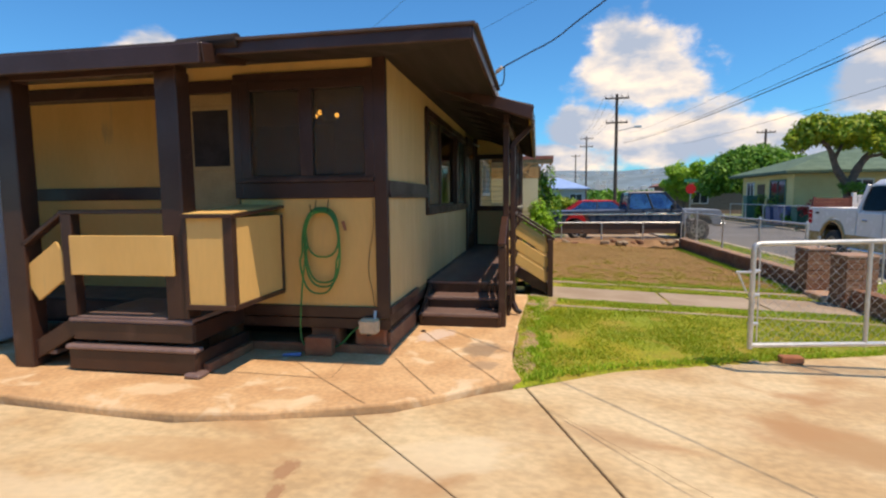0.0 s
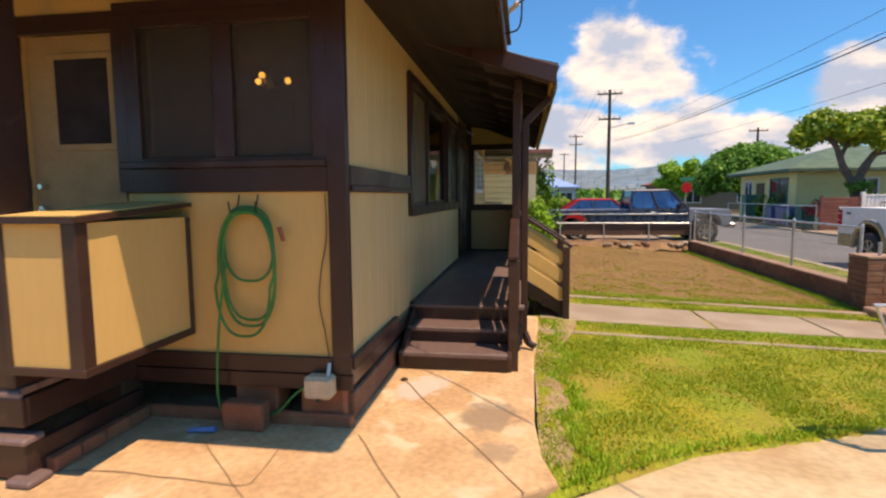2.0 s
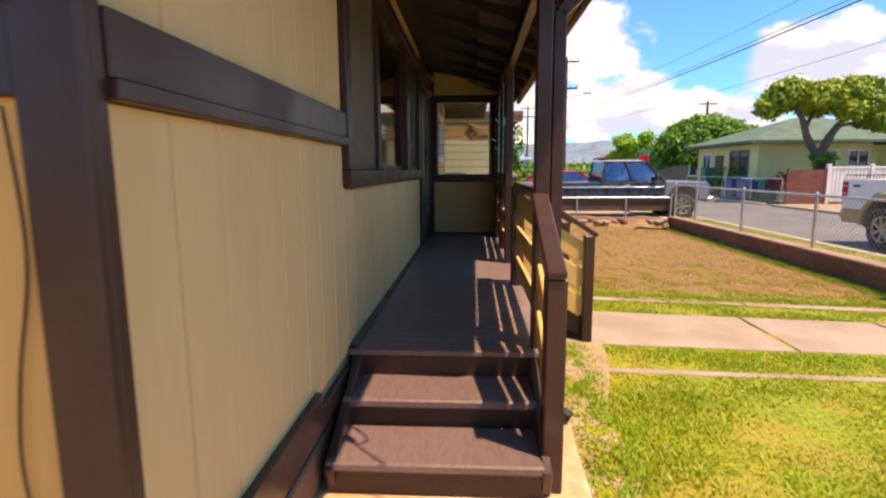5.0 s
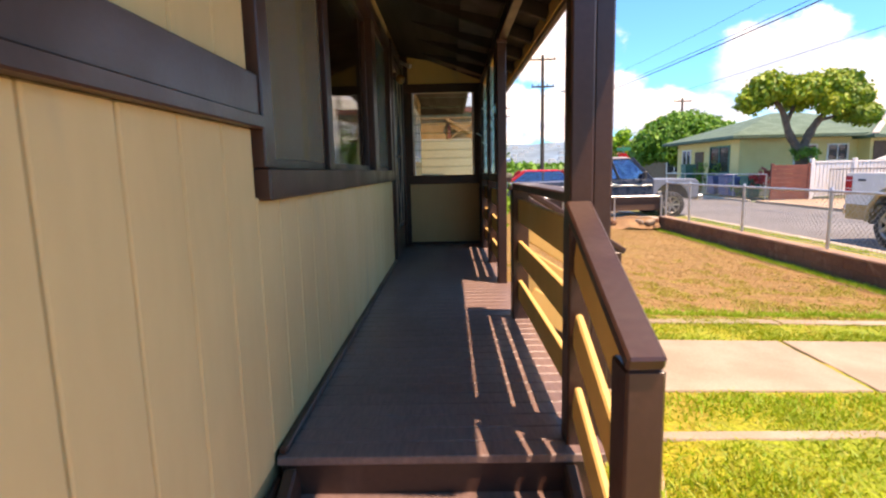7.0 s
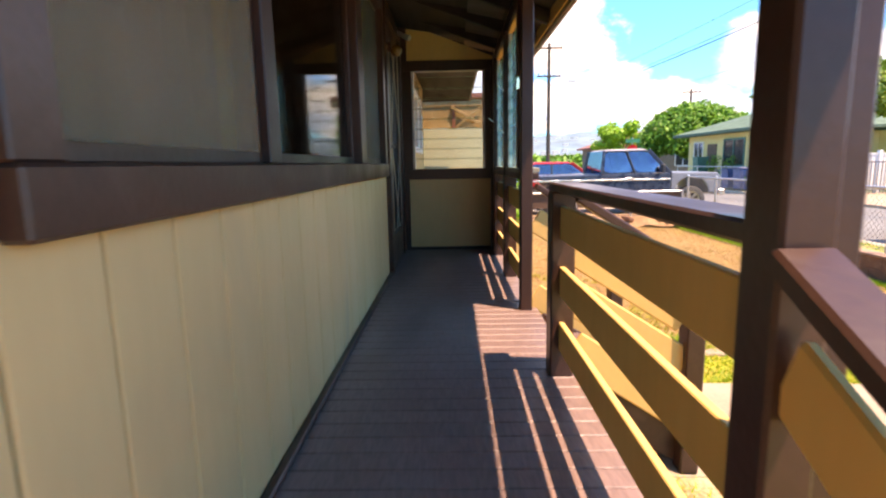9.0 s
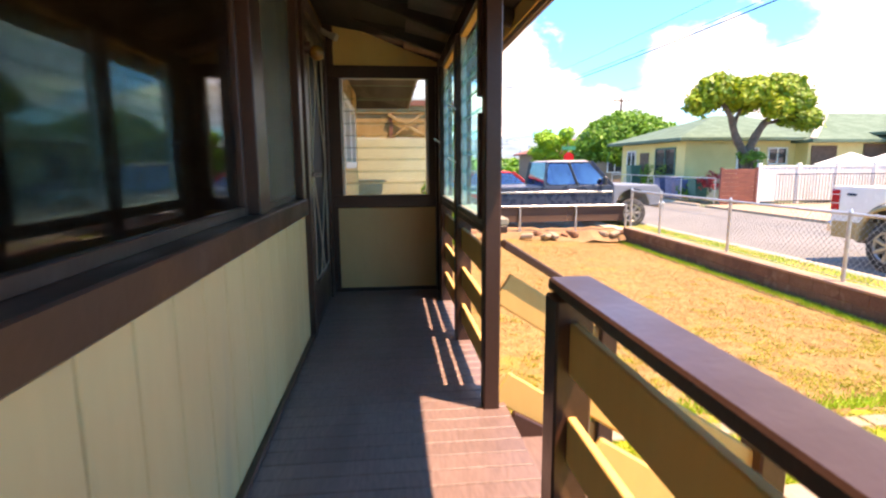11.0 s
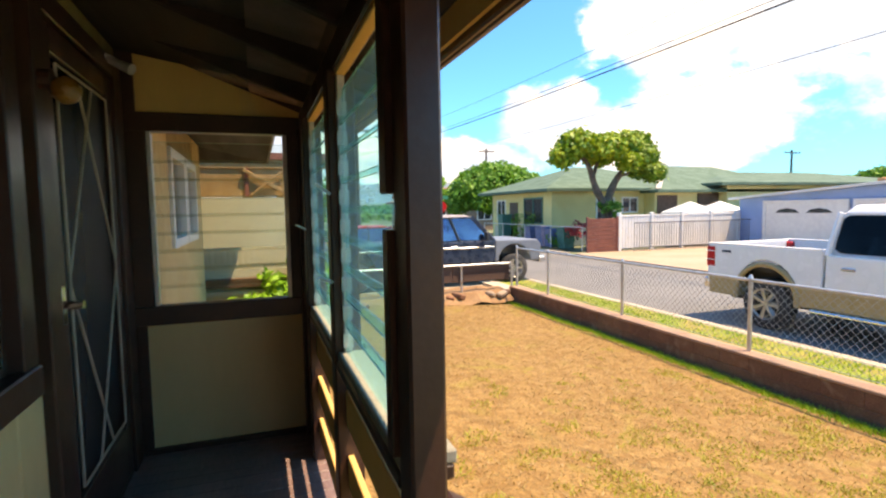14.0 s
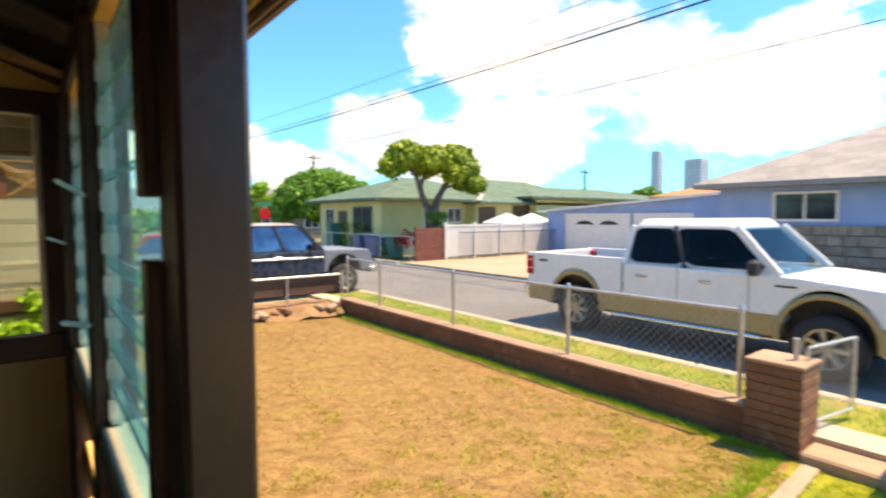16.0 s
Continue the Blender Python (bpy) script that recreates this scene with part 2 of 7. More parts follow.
BRICKM = material("brown concrete block", (0.245, 0.115, 0.062), (0.195, 0.088, 0.050), 0.9, scale=2.5, fine=60, bump=0.35, spread=0.2, rand=0.05,
                  spot=(0.29, 0.165, 0.10), spot_scale=4.0, spot_lo=0.56, spot_hi=0.7)
MORTAR = material("brown mortar", (0.21, 0.10, 0.058), None, 0.95, fine=80)
STEEL = material("galvanised fence steel", (0.62, 0.62, 0.60), (0.5, 0.5, 0.48), 0.38, 0.6, scale=8, fine=80, bump=0.05)
WIREM = material("weathered fence wire", (0.42, 0.40, 0.36), (0.34, 0.32, 0.29), 0.5, 0.5, fine=40, bump=0.0)
GLASS = glass("window glass", (0.98, 0.99, 0.98), 0.978, 0.045, 0.0, 0.6)
SCREENG = glass("blue tinted windscreen", (0.50, 0.66, 0.74), 0.93, 0.03, 0.0, 0.6)
DARKGLASS = glass("tinted car glass", (0.05, 0.06, 0.08), 0.965, 0.03, 0.0, 0.6)
LOUVRE = glass("greenish louvre glass", (0.68, 0.95, 0.94), 0.97, 0.05, 0.08, 0.25)
# One dark brown for all room faces; the dimness is in the colour.
ROOM = material("room brown darkened for dimness", (0.16, 0.12, 0.09), None, 0.9)


# ---- building blocks ----


def bm_box(bm, x0, y0, z0, x1, y1, z1, bevel=0.0):
    """Adds a box to bm; bevel in metres."""
    made = bmesh.ops.create_cube(bm, size=1.0, matrix=Matrix.LocRotScale(((x0 + x1) / 2, (y0 + y1) / 2, (z0 + z1) / 2), None, (abs(x1 - x0), abs(y1 - y0), abs(z1 - z0))))
    if bevel:
        edges = list({e for v in made["verts"] for e in v.link_edges})
        bmesh.ops.bevel(bm, geom=edges, offset=bevel, segments=1, affect="EDGES", profile=0.5)
    return bm


def bm_tube(bm, a, b, r, r2=None, seg=10):
    """Adds a capped rod from a to b."""
    a, b = Vector(a), Vector(b)
    d = b - a
    m = Matrix.Translation((a + b) / 2) @ d.to_track_quat("Z", "Y").to_matrix().to_4x4()
    bmesh.ops.create_cone(bm, cap_ends=True, segments=seg, radius1=r, radius2=r if r2 is None else r2, depth=d.length, matrix=m)
    return bm


def bm_prism(bm, pts, axis, lo, hi):
    """Adds a prism: the outline pts (two other axes in order) drawn out along axis from lo to hi."""
    def at(p, w):
        q = list(p)
        q.insert("xyz".index(axis), w)
        return bm.verts.new(q)
    a, b = [at(p, lo) for p in pts], [at(p, hi) for p in pts]
    bm.faces.new(a), bm.faces.new(b[::-1])
    for i in range(len(pts)):
        j = (i + 1) % len(pts)
        bm.faces.new((a[j], a[i], b[i], b[j]))
    bmesh.ops.recalc_face_normals(bm, faces=bm.faces)
    return bm


def part(name, bm, mat, parent=None, label="", smooth=False):
    """Links a bmesh as one mesh object, under its thing or part."""
    me = bpy.data.meshes.new(name)
    if smooth:
        for f in bm.faces:
            f.smooth = True
    bm.to_mesh(me)
    bm.free()
    for m in mat if isinstance(mat, (list, tuple)) else (mat,):
        me.materials.append(m)
    ob = new(name, me)
    if parent:
        ob.parent = parent
    if label:
        ob["label"] = label
    return ob


def box(name, x0, y0, z0, x1, y1, z1, mat, parent=None, bevel=0.0, label=""):
    return part(name, bm_box(bmesh.new(), x0, y0, z0, x1, y1, z1, bevel), mat, parent, label)


def thing(name, label, category, x=0, y=0, z=0, group="", kind=""):
    ob = new(name)
    ob.empty_display_size = 0.1
    ob.location = (x, y, z)
    return tagged(ob, label, category, group, kind)


def structure(ob, label="", category=""):
    return tagged(ob, label, category, kind="structure")


def beam(name, a, b, w, h, mat, parent=None, bevel=0.006, label=""):
    """A squared board from a to b, w wide across, h high, lying along its line."""
    a, b = Vector(a), Vector(b)
    d = b - a
    side = d.cross(Vector((0, 0, 1)))
    side = side.normalized() if side.length > 1e-4 else Vector((1, 0, 0))
    up = side.cross(d).normalized()
    m = Matrix((side, d.normalized(), up)).transposed().to_4x4()
    m.translation = (a + b) / 2
    bm = bm_box(bmesh.new(), -w / 2, -d.length / 2, -h / 2, w / 2, d.length / 2, h / 2, bevel)
    bm.transform(m)
    return part(name, bm, mat, parent, label)


# ---- more paints ----
CURTAIN = material("grey sheer curtain", (0.70, 0.64, 0.54), (0.60, 0.55, 0.46), 0.9, scale=3, fine=40, mapped=(8, 8, 0.5))
YELLOW = material("yellow curtain edge", (0.75, 0.50, 0.04), (0.65, 0.42, 0.03), 0.85)
WHITE = material("white paint", (0.78, 0.77, 0.73), (0.72, 0.71, 0.68), 0.5, fine=40, bump=0.05, spread=0.04)
TRUCKW = material("white car paint", (0.80, 0.80, 0.80), (0.78, 0.78, 0.79), 0.22, fine=5, bump=0.0, spread=0.02)
TAN = material("tan two-tone car paint", (0.42, 0.29, 0.13), (0.38, 0.26, 0.12), 0.3, fine=5, bump=0.0, spread=0.03)
NAVY = material("faded dark blue car paint", (0.022, 0.035, 0.062), (0.032, 0.046, 0.072), 0.3, fine=6, bump=0.0, spread=0.08)
GREYP = material("primer grey car paint", (0.20, 0.22, 0.25), (0.16, 0.18, 0.21), 0.45, fine=6, bump=0.0, spread=0.08)
REDP = material("red car paint", (0.55, 0.03, 0.03), (0.5, 0.03, 0.03), 0.25, fine=6, bump=0.0, spread=0.05)
CHROME = material("bright car metal", (0.75, 0.75, 0.75), (0.7, 0.7, 0.7), 0.18, 1.0, fine=6, bump=0.0)
ALLOY = material("dusty wheel alloy", (0.42, 0.40, 0.37), (0.34, 0.32, 0.30), 0.38, 0.8, fine=20, bump=0.0)
FADED = material("chalky faded roof paint", (0.34, 0.31, 0.30), (0.24, 0.22, 0.22), 0.6, scale=3, fine=12, bump=0.0, spread=0.1)
RUBBER = material("black tyre rubber", (0.02, 0.02, 0.02), (0.03, 0.03, 0.03), 0.8, fine=60)
PLASTIC = material("black plastic", (0.025, 0.025, 0.027), (0.02, 0.02, 0.02), 0.5, fine=40)
REDLENS = material("red lamp lens", (0.6, 0.02, 0.02), (0.5, 0.02, 0.02), 0.2, bump=0.0)
HOSEG = material("green garden hose", (0.02, 0.22, 0.05), (0.015, 0.17, 0.04), 0.4, fine=80, bump=0.1)
OLIVE = material("yellow green wall paint", (0.76, 0.62, 0.27), (0.71, 0.57, 0.25), 0.8, scale=1.0)
ROOFG = material("green roof shingle", (0.092, 0.158, 0.108), (0.072, 0.128, 0.086), 0.85, scale=1.5, fine=14, mapped=(1, 1, 3), bump=0.5, spread=0.2, bump_dist=0.03)
BLUEW = material("pale blue house paint", (0.25, 0.39, 0.66), (0.22, 0.355, 0.60), 0.8, scale=1.0)
ROOFGREY = material("grey roof shingle", (0.30, 0.28, 0.27), (0.24, 0.23, 0.22), 0.9, scale=1.5, fine=12, mapped=(1, 1, 3), bump=0.4, spread=0.2, bump_dist=0.03)
STONEW = material("mixed grey stone", (0.30, 0.26, 0.21), (0.20, 0.17, 0.14), 0.9, scale=3.5, fine=30, bump=0.6, spread=0.3, rand=0.2)
BARK = material("grey brown bark", (0.16, 0.11, 0.08), (0.11, 0.08, 0.06), 0.95, scale=5, fine=30, bump=0.7, spread=0.3)
POLEW = material("creosoted pole wood", (0.07, 0.05, 0.04), (0.05, 0.04, 0.03), 0.9, fine=40, mapped=(4, 4, 0.3))
CABLE = material("black cable sheath", (0.02, 0.02, 0.022), None, 0.6)
DIRT = material("bare reddish soil", (0.30, 0.17, 0.08), (0.24, 0.13, 0.06), 0.97, scale=2, fine=40, bump=0.6, spread=0.3, bump_dist=0.02)
FARGREEN = material("far wooded land", (0.10, 0.14, 0.07), (0.16, 0.16, 0.09), 0.97, scale=0.02, fine=0.3, bump=0.0, spread=0.4)
# Hill greens shifted to blue: distance haze is put into the colour.
HILLB = material("hillside with blue haze in colour", (0.12, 0.19, 0.24), (0.16, 0.21, 0.22), 0.97, scale=0.004, fine=0.03, bump=0.0, spread=0.3, spot=(0.42, 0.42, 0.42), spot_scale=0.02, spot_lo=0.60, spot_hi=0.70)
BULB = glow("warm lamp bulb", (1.0, 0.50, 0.10), 4.0)
AMBER = material("amber lamp glass", (0.24, 0.11, 0.02), (0.2, 0.09, 0.02), 0.25, bump=0.0)


def leafy(name, a, b, c):
    """Leaves: three greens by island, thin enough to let light through."""
    m = bpy.data.materials.new(name)
    m.use_nodes = True
    nt = m.node_tree
    bsdf = nt.nodes["Principled BSDF"]
    geo = nt.nodes.new("ShaderNodeNewGeometry")
    ramp_ = nt.nodes.new("ShaderNodeValToRGB")
    ramp_.color_ramp.elements[0].color, ramp_.color_ramp.elements[1].color = (*a, 1), (*c, 1)
    ramp_.color_ramp.elements.new(0.55).color = (*b, 1)
    nt.links.new(geo.outputs["Random Per Island"], ramp_.inputs[0])
    nt.links.new(ramp_.outputs[0], bsdf.inputs["Base Color"])
    bsdf.inputs["Roughness"].default_value = 0.55
    tr = nt.nodes.new("ShaderNodeBsdfTranslucent")
    nt.links.new(ramp_.outputs[0], tr.inputs[0])
    mx = nt.nodes.new("ShaderNodeMixShader")
    mx.inputs[0].default_value = 0.24
    nt.links.new(bsdf.outputs[0], mx.inputs[1])
    nt.links.new(tr.outputs[0], mx.inputs[2])
    nt.links.new(mx.outputs[0], nt.nodes["Material Output"].inputs[0])
    return m


LEAF_LIME = leafy("yellow green leaves", (0.14, 0.30, 0.012), (0.37, 0.42, 0.020), (0.06, 0.19, 0.010))
LEAF_DEEP = leafy("deep green leaves", (0.045, 0.16, 0.012), (0.10, 0.28, 0.016), (0.17, 0.37, 0.025))
LEAF_MID = leafy("fresh mid green leaves", (0.08, 0.22, 0.012), (0.24, 0.34, 0.018), (0.045, 0.15, 0.010))
LEAF_BRIGHT = leafy("bright green leaves", (0.17, 0.38, 0.02), (0.30, 0.52, 0.03), (0.11, 0.28, 0.015))
BLADES = leafy("lawn grass blades", (0.17, 0.31, 0.008), (0.29, 0.38, 0.012), (0.42, 0.37, 0.028))
STRAW = leafy("dry grass blades", (0.25, 0.14, 0.04), (0.44, 0.30, 0.12), (0.27, 0.19, 0.045))
TUFTS = leafy("yellowing grass tufts", (0.26, 0.26, 0.014), (0.40, 0.34, 0.03), (0.22, 0.30, 0.012))
EDGEG = leafy("fresh edge grass", (0.20, 0.40, 0.015), (0.30, 0.50, 0.02), (0.42, 0.48, 0.05))


def screen_mat(name, col, clear):
    m = bpy.data.materials.new(name)
    m.use_nodes = True
    nt = m.node_tree
    bsdf = nt.nodes["Principled BSDF"]
    bsdf.inputs["Base Color"].default_value = (*col, 1)
    bsdf.inputs["Roughness"].default_value = 0.6
    tr = nt.nodes.new("ShaderNodeBsdfTransparent")
    mx = nt.nodes.new("ShaderNodeMixShader")
    mx.inputs[0].default_value = clear
    nt.links.new(bsdf.outputs[0], mx.inputs[1])
    nt.links.new(tr.outputs[0], mx.inputs[2])
    nt.links.new(mx.outputs[0], nt.nodes["Material Output"].inputs[0])
    return m


SCREEN = screen_mat("grey insect screen", (0.075, 0.055, 0.04), 0.5)
SIDESCREEN = screen_mat("pale dusty window screen", (0.20, 0.155, 0.092), 0.48)
RIGHTSCREEN = screen_mat("darker right-hand window screen", (0.09, 0.08, 0.055), 0.42)
DARKSCREEN = screen_mat("dark door screen", (0.016, 0.016, 0.018), 0.25)

# ---- ground ----
WX, EY, DZ = -1.21, 3.945, 0.456          # long wall, end wall, porch floor


def ground_z(x, y):
    """Height of the lot: level at the house, falling to the street wall, then verge, street and the far side."""
    if x < 4.7:
        return 0.02 - 0.057 * max(0.0, x)
    if x < 6.1:
        return -0.10
    if x < 12.0:
        return -0.18
    return -0.12


def grid_sheet(name, xs, ys, zf, mat, parent=None):
    bm = bmesh.new()
    v = [[bm.verts.new((x, y, zf(x, y))) for y in ys] for x in xs]
    for i in range(len(xs) - 1):
        for j in range(len(ys) - 1):
            bm.faces.new((v[i][j], v[i + 1][j], v[i + 1][j + 1], v[i][j + 1]))
    return part(name, bm, mat, parent)


structure(grid_sheet("ground", [-2500, -400, -60, -12, -3, 0, 1, 2, 3, 4, 4.69, 4.71, 6.09, 6.11, 11.99, 12.01, 30, 80, 400, 2500],
                     [-2500, -300, -40, 0, 4, 8, 12, 18, 30, 60, 200, 800, 3000], lambda x, y: ground_z(x, y) - 0.10, FARGREEN),
          "brown green earth that runs to the horizon", "ground")


def slab_poly(name, pts, zf, thick, mat, parent=None, bevel=0.012):
    """A cast slab with the outline pts; zf gives the height of its top."""
    bm = bmesh.new()
    top = [bm.verts.new((x, y, zf(x, y))) for x, y in pts]
    f = bm.faces.new(top)
    if f.normal.z < 0:
        f.normal_flip()
    low = bmesh.ops.extrude_face_region(bm, geom=[f])
    for v in [g for g in low["geom"] if isinstance(g, bmesh.types.BMVert)]:
        v.co.z -= thick
    bmesh.ops.recalc_face_normals(bm, faces=bm.faces)
    if bevel:
        edges = [e for e in bm.edges if all(v in top for v in e.verts)]
        bmesh.ops.bevel(bm, geom=edges, offset=bevel, segments=2, affect="EDGES", profile=0.5)
    bmesh.ops.triangulate(bm, faces=[f for f in bm.faces if len(f.verts) > 4])
    return part(name, bm, mat, parent)


def drive_z(x, y):
    return -0.015 - 0.05 * max(0.0, x)


driveway = structure(new("driveway"), "sunlit tan concrete driveway stained rust brown", "driveway")
slab_poly("concrete_slab", [(-9, -8), (4.0, -8), (1.06, 0.56), (-1.13, 2.725), (-2.28, 2.44), (-3.7, 2.54), (-9, 2.6)], lambda x, y: drive_z(x, y) if y > -1 else -0.015, 0.12, CONCRETE, driveway, 0.005)
slab_poly("concrete_slab", [(1.066, 0.565), (0.005, 3.44), (-0.32, 3.24), (-0.86, 2.83), (-1.122, 2.731)], drive_z, 0.12, CONCRETE, driveway, 0.005)
slab_poly("concrete_slab", [(1.085, 0.56), (4.02, -8), (11, -8), (11, 6.9), (4.6, 5.92), (3.45, 5.33), (2.2, 4.78), (0.77, 4.05), (0.02, 3.45)], drive_z, 0.12, CONCRETE, driveway)

pad_z = lambda x, y: 0.045
pad = structure(new("pavement"), "rust stained concrete apron with a curved edge round the house", "pavement")
slab_poly("concrete_pad", [(-6.5, 2.66), (-3.7, 2.57), (-2.9, 2.48), (-2.28, 2.47), (-1.7, 2.56), (-1.22, 2.73), (-0.86, 2.86), (-0.55, 3.05), (-0.32, 3.27), (-0.02, 3.50), (-0.09, 3.75), (-0.12, 4.2),
                          (-0.10, 5.4), (-0.04, 6.5), (-0.02, 7.1), (-1.5, 7.1), (-1.5, 4.6), (-6.5, 4.6)], pad_z, 0.14, PADC, pad, 0.02)


def crack(pts, w, z, parent, mat):
    """A saw cut or crack filled with dirt, a few millimetres proud."""
    bm = bmesh.new()
    r = random.Random(len(pts) + int(pts[0][0] * 100))
    line = []
    for (x0, y0), (x1, y1) in zip(pts, pts[1:]):
        n = max(2, int(math.hypot(x1 - x0, y1 - y0) / 0.12))
        for i in range(n):
            k = i / n
            line.append((x0 + (x1 - x0) * k + r.uniform(-1, 1) * 0.006, y0 + (y1 - y0) * k + r.uniform(-1, 1) * 0.006))
    line.append(pts[-1])
    vs = []
    for i, (x, y) in enumerate(line):
        j = min(i + 1, len(line) - 1)
        d = Vector((line[j][0] - line[max(0, i - 1)][0], line[j][1] - line[max(0, i - 1)][1]))
        d = Vector((-d.y, d.x)).normalized() * w * r.uniform(0.35, 0.65)
        vs.append((bm.verts.new((x + d.x, y + d.y, z)), bm.verts.new((x - d.x, y - d.y, z))))
    for a, b in zip(vs, vs[1:]):
        bm.faces.new((a[0], a[1], b[1], b[0]))
    return part("crack", bm, mat, parent)


GAPM = material("dirt filled joint", (0.23, 0.14, 0.075), (0.30, 0.19, 0.10), 0.95)
for pts in ([(-1.97, 3.64), (-1.58, 3.25), (-1.06, 2.80)], [(-1.51, 3.61), (-1.49, 3.26), (-1.57, 3.24), (-2.28, 3.28), (-2.55, 3.24)],
            [(-1.14, 3.85), (-0.62, 3.05)]):
    crack(pts, 0.008, 0.049, pad, GAPM)
crack([(0.16, 3.06), (0.50, 2.62), (0.88, 2.13), (1.5, 1.4)], 0.006, -0.012, driveway, GAPM)
drain = thing("drain_cap", "small black drain cap set in the concrete apron", "cap", -1.08, 4.79, 0.045)
part("rim", bm_tube(bmesh.new(), (0, 0, 0.0), (0, 0, 0.008), 0.030, 0.026, 16), BROWN, drain)
part("lid", bm_tube(bmesh.new(), (0, 0, 0.008), (0, 0, 0.014), 0.021, 0.018, 16), SOFFIT, drain)
crack([(-1.065, 4.77), (-0.92, 4.52), (-0.60, 4.03), (-0.43, 3.77), (-0.18, 3.36)], 0.008, 0.049, pad, GAPM)

SAND = material("sandy soil", (0.40, 0.28, 0.15), (0.32, 0.21, 0.10), 0.97, scale=5, fine=50, bump=0.7, spread=0.3, spot=(0.46, 0.33, 0.18), spot_scale=3, spot_lo=0.5, spot_hi=0.65, bump_dist=0.02)
structure(slab_poly("soil_strip", [(-0.10, 3.62), (0.03, 3.56), (0.09, 3.9), (0.04, 4.2), (0.12, 4.6), (0.07, 5.0), (0.16, 5.4), (0.11, 5.8), (0.24, 6.2), (0.36, 6.7), (0.40, 7.06), (-0.05, 7.06), (-0.10, 5.4)], lambda x, y: 0.021, 0.05, SAND, None, 0.0),
          "strip of sandy soil between apron and lawn", "soil")
path = structure(new("path"), "weathered grey concrete garden path with a mossy joint", "path")
path_z = lambda x, y: 0.035 - 0.057 * max(0.0, x)
for a, b in ((0.0, 1.95), (1.985, 3.3), (3.335, 4.62)):
    slab_poly("path_slab", [(a, 7.05 + 0.09 * a), (b, 7.05 + 0.09 * b), (b, 8.02 + 0.09 * b), (a, 8.02 + 0.09 * a)], path_z, 0.1, PATHC, path)
for k, (y0, w) in enumerate(((6.47, 0.08), (8.52, 0.13))):
    for a, b in ((0.25 if k else -0.02, 2.3), (2.32, 4.55)):
        slab_poly("edging_strip", [(a, y0 + 0.09 * a), (b, y0 + 0.09 * b), (b, y0 + w + 0.09 * b), (a, y0 + w + 0.09 * a)], path_z, 0.08, PATHC, path)


def lumpy(x, y):
    return 0.012 * noise.noise((x * 2.2, y * 2.2, 0)) + 0.008 * noise.noise((x * 7, y * 7, 3))


def lawn_sheet(name, inside, x0, x1, y0, y1, step, mat, label):
    bm = bmesh.new()
    vs = {}
    nx, ny = int((x1 - x0) / step), int((y1 - y0) / step)

    def at(i, j):
        if (i, j) not in vs:
            x, y = x0 + i * step, y0 + j * step
            z = ground_z(min(x, 4.69), y) + lumpy(x, y)
            if y1 < 10 and y < drive_edge(max(x, -0.1)) + 0.02:
                y, z = max(y, drive_edge(max(x, -0.1)) - 0.03), drive_z(x, y) - 0.006
            vs[i, j] = bm.verts.new((x, y, z))
        return vs[i, j]
    for i in range(nx):
        for j in range(ny):
            if inside(x0 + (i + 0.5) * step, y0 + (j + 0.5) * step):
                bm.faces.new((at(i, j), at(i + 1, j), at(i + 1, j + 1), at(i, j + 1)))
    return structure(part(name, bm, mat, smooth=True), label, "lawn")


def drive_edge(x):
    return 3.48 + 0.74 * x if x < 0.77 else 4.05 + (x - 0.77) * 0.478


def in_front(x, y):
    return x > -0.12 and y > drive_edge(x) - 0.08 and y < 8.75 + 0.09 * x and x < 4.68


def in_dry(x, y):
    return 8.5 + 0.09 * x < y < 17.6 and x < 4.68


lawn_sheet("lawn", in_front, -0.16, 4.7, 3.36, 9.3, 0.08, GRASS, "short patchy green lawn beside the house")
lawn_sheet("dry_lawn", in_dry, -1.2, 4.7, 8.5, 17.7, 0.1, DRY, "sun-dried straw coloured lawn inside the street wall")


def blades(name, count, spots, height, lean, mat, label, width=0.006):
    """Grass: one triangle a blade, scattered by spots(), which gives a place or None."""
    q = random.Random(count)
    vs, fs = [], []
    while len(fs) < count:
        p = spots(q)
        if p is None:
            continue
        x, y, hk = p
        z = ground_z(min(x, 4.69), y) + lumpy(x, y) - 0.004
        a, h = q.uniform(0, math.tau), height * hk * q.uniform(0.5, 1.2)
        cx, cy = math.cos(a) * width, math.sin(a) * width
        lx, ly = q.gauss(0, lean) * h, q.gauss(0, lean) * h
        n = len(vs)
        vs += [(x - cx, y - cy, z), (x + cx, y + cy, z), (x + lx, y + ly, z + h)]
        fs.append((n, n + 1, n + 2))
    me = bpy.data.meshes.new(name)
    me.from_pydata(vs, [], fs)
    me.materials.append(mat)
    return tagged(new(name, me), label, "grass", kind="stuff")


def green_spot(q):
    x, y = q.uniform(-0.1, 4.6), q.uniform(3.5, 8.8)
    if not in_front(x, y) or 7.05 < y - 0.09 * x < 8.02 or y < drive_edge(x) + 0.01:
        return None
    n = noise.noise((x * 1.4, y * 1.4, 5)) + 0.4 * noise.noise((x * 4, y * 4, 1))
    return (x, y, 0.75 + 0.5 * n) if q.random() < 0.55 + 0.9 * n else None


def dry_spot(q):
    x, y = q.uniform(-0.3, 4.55), q.uniform(8.7, 17.3)
    return (x, y, 1) if in_dry(x, y) and q.random() < 0.6 + 0.7 * noise.noise((x, y, 2)) else None


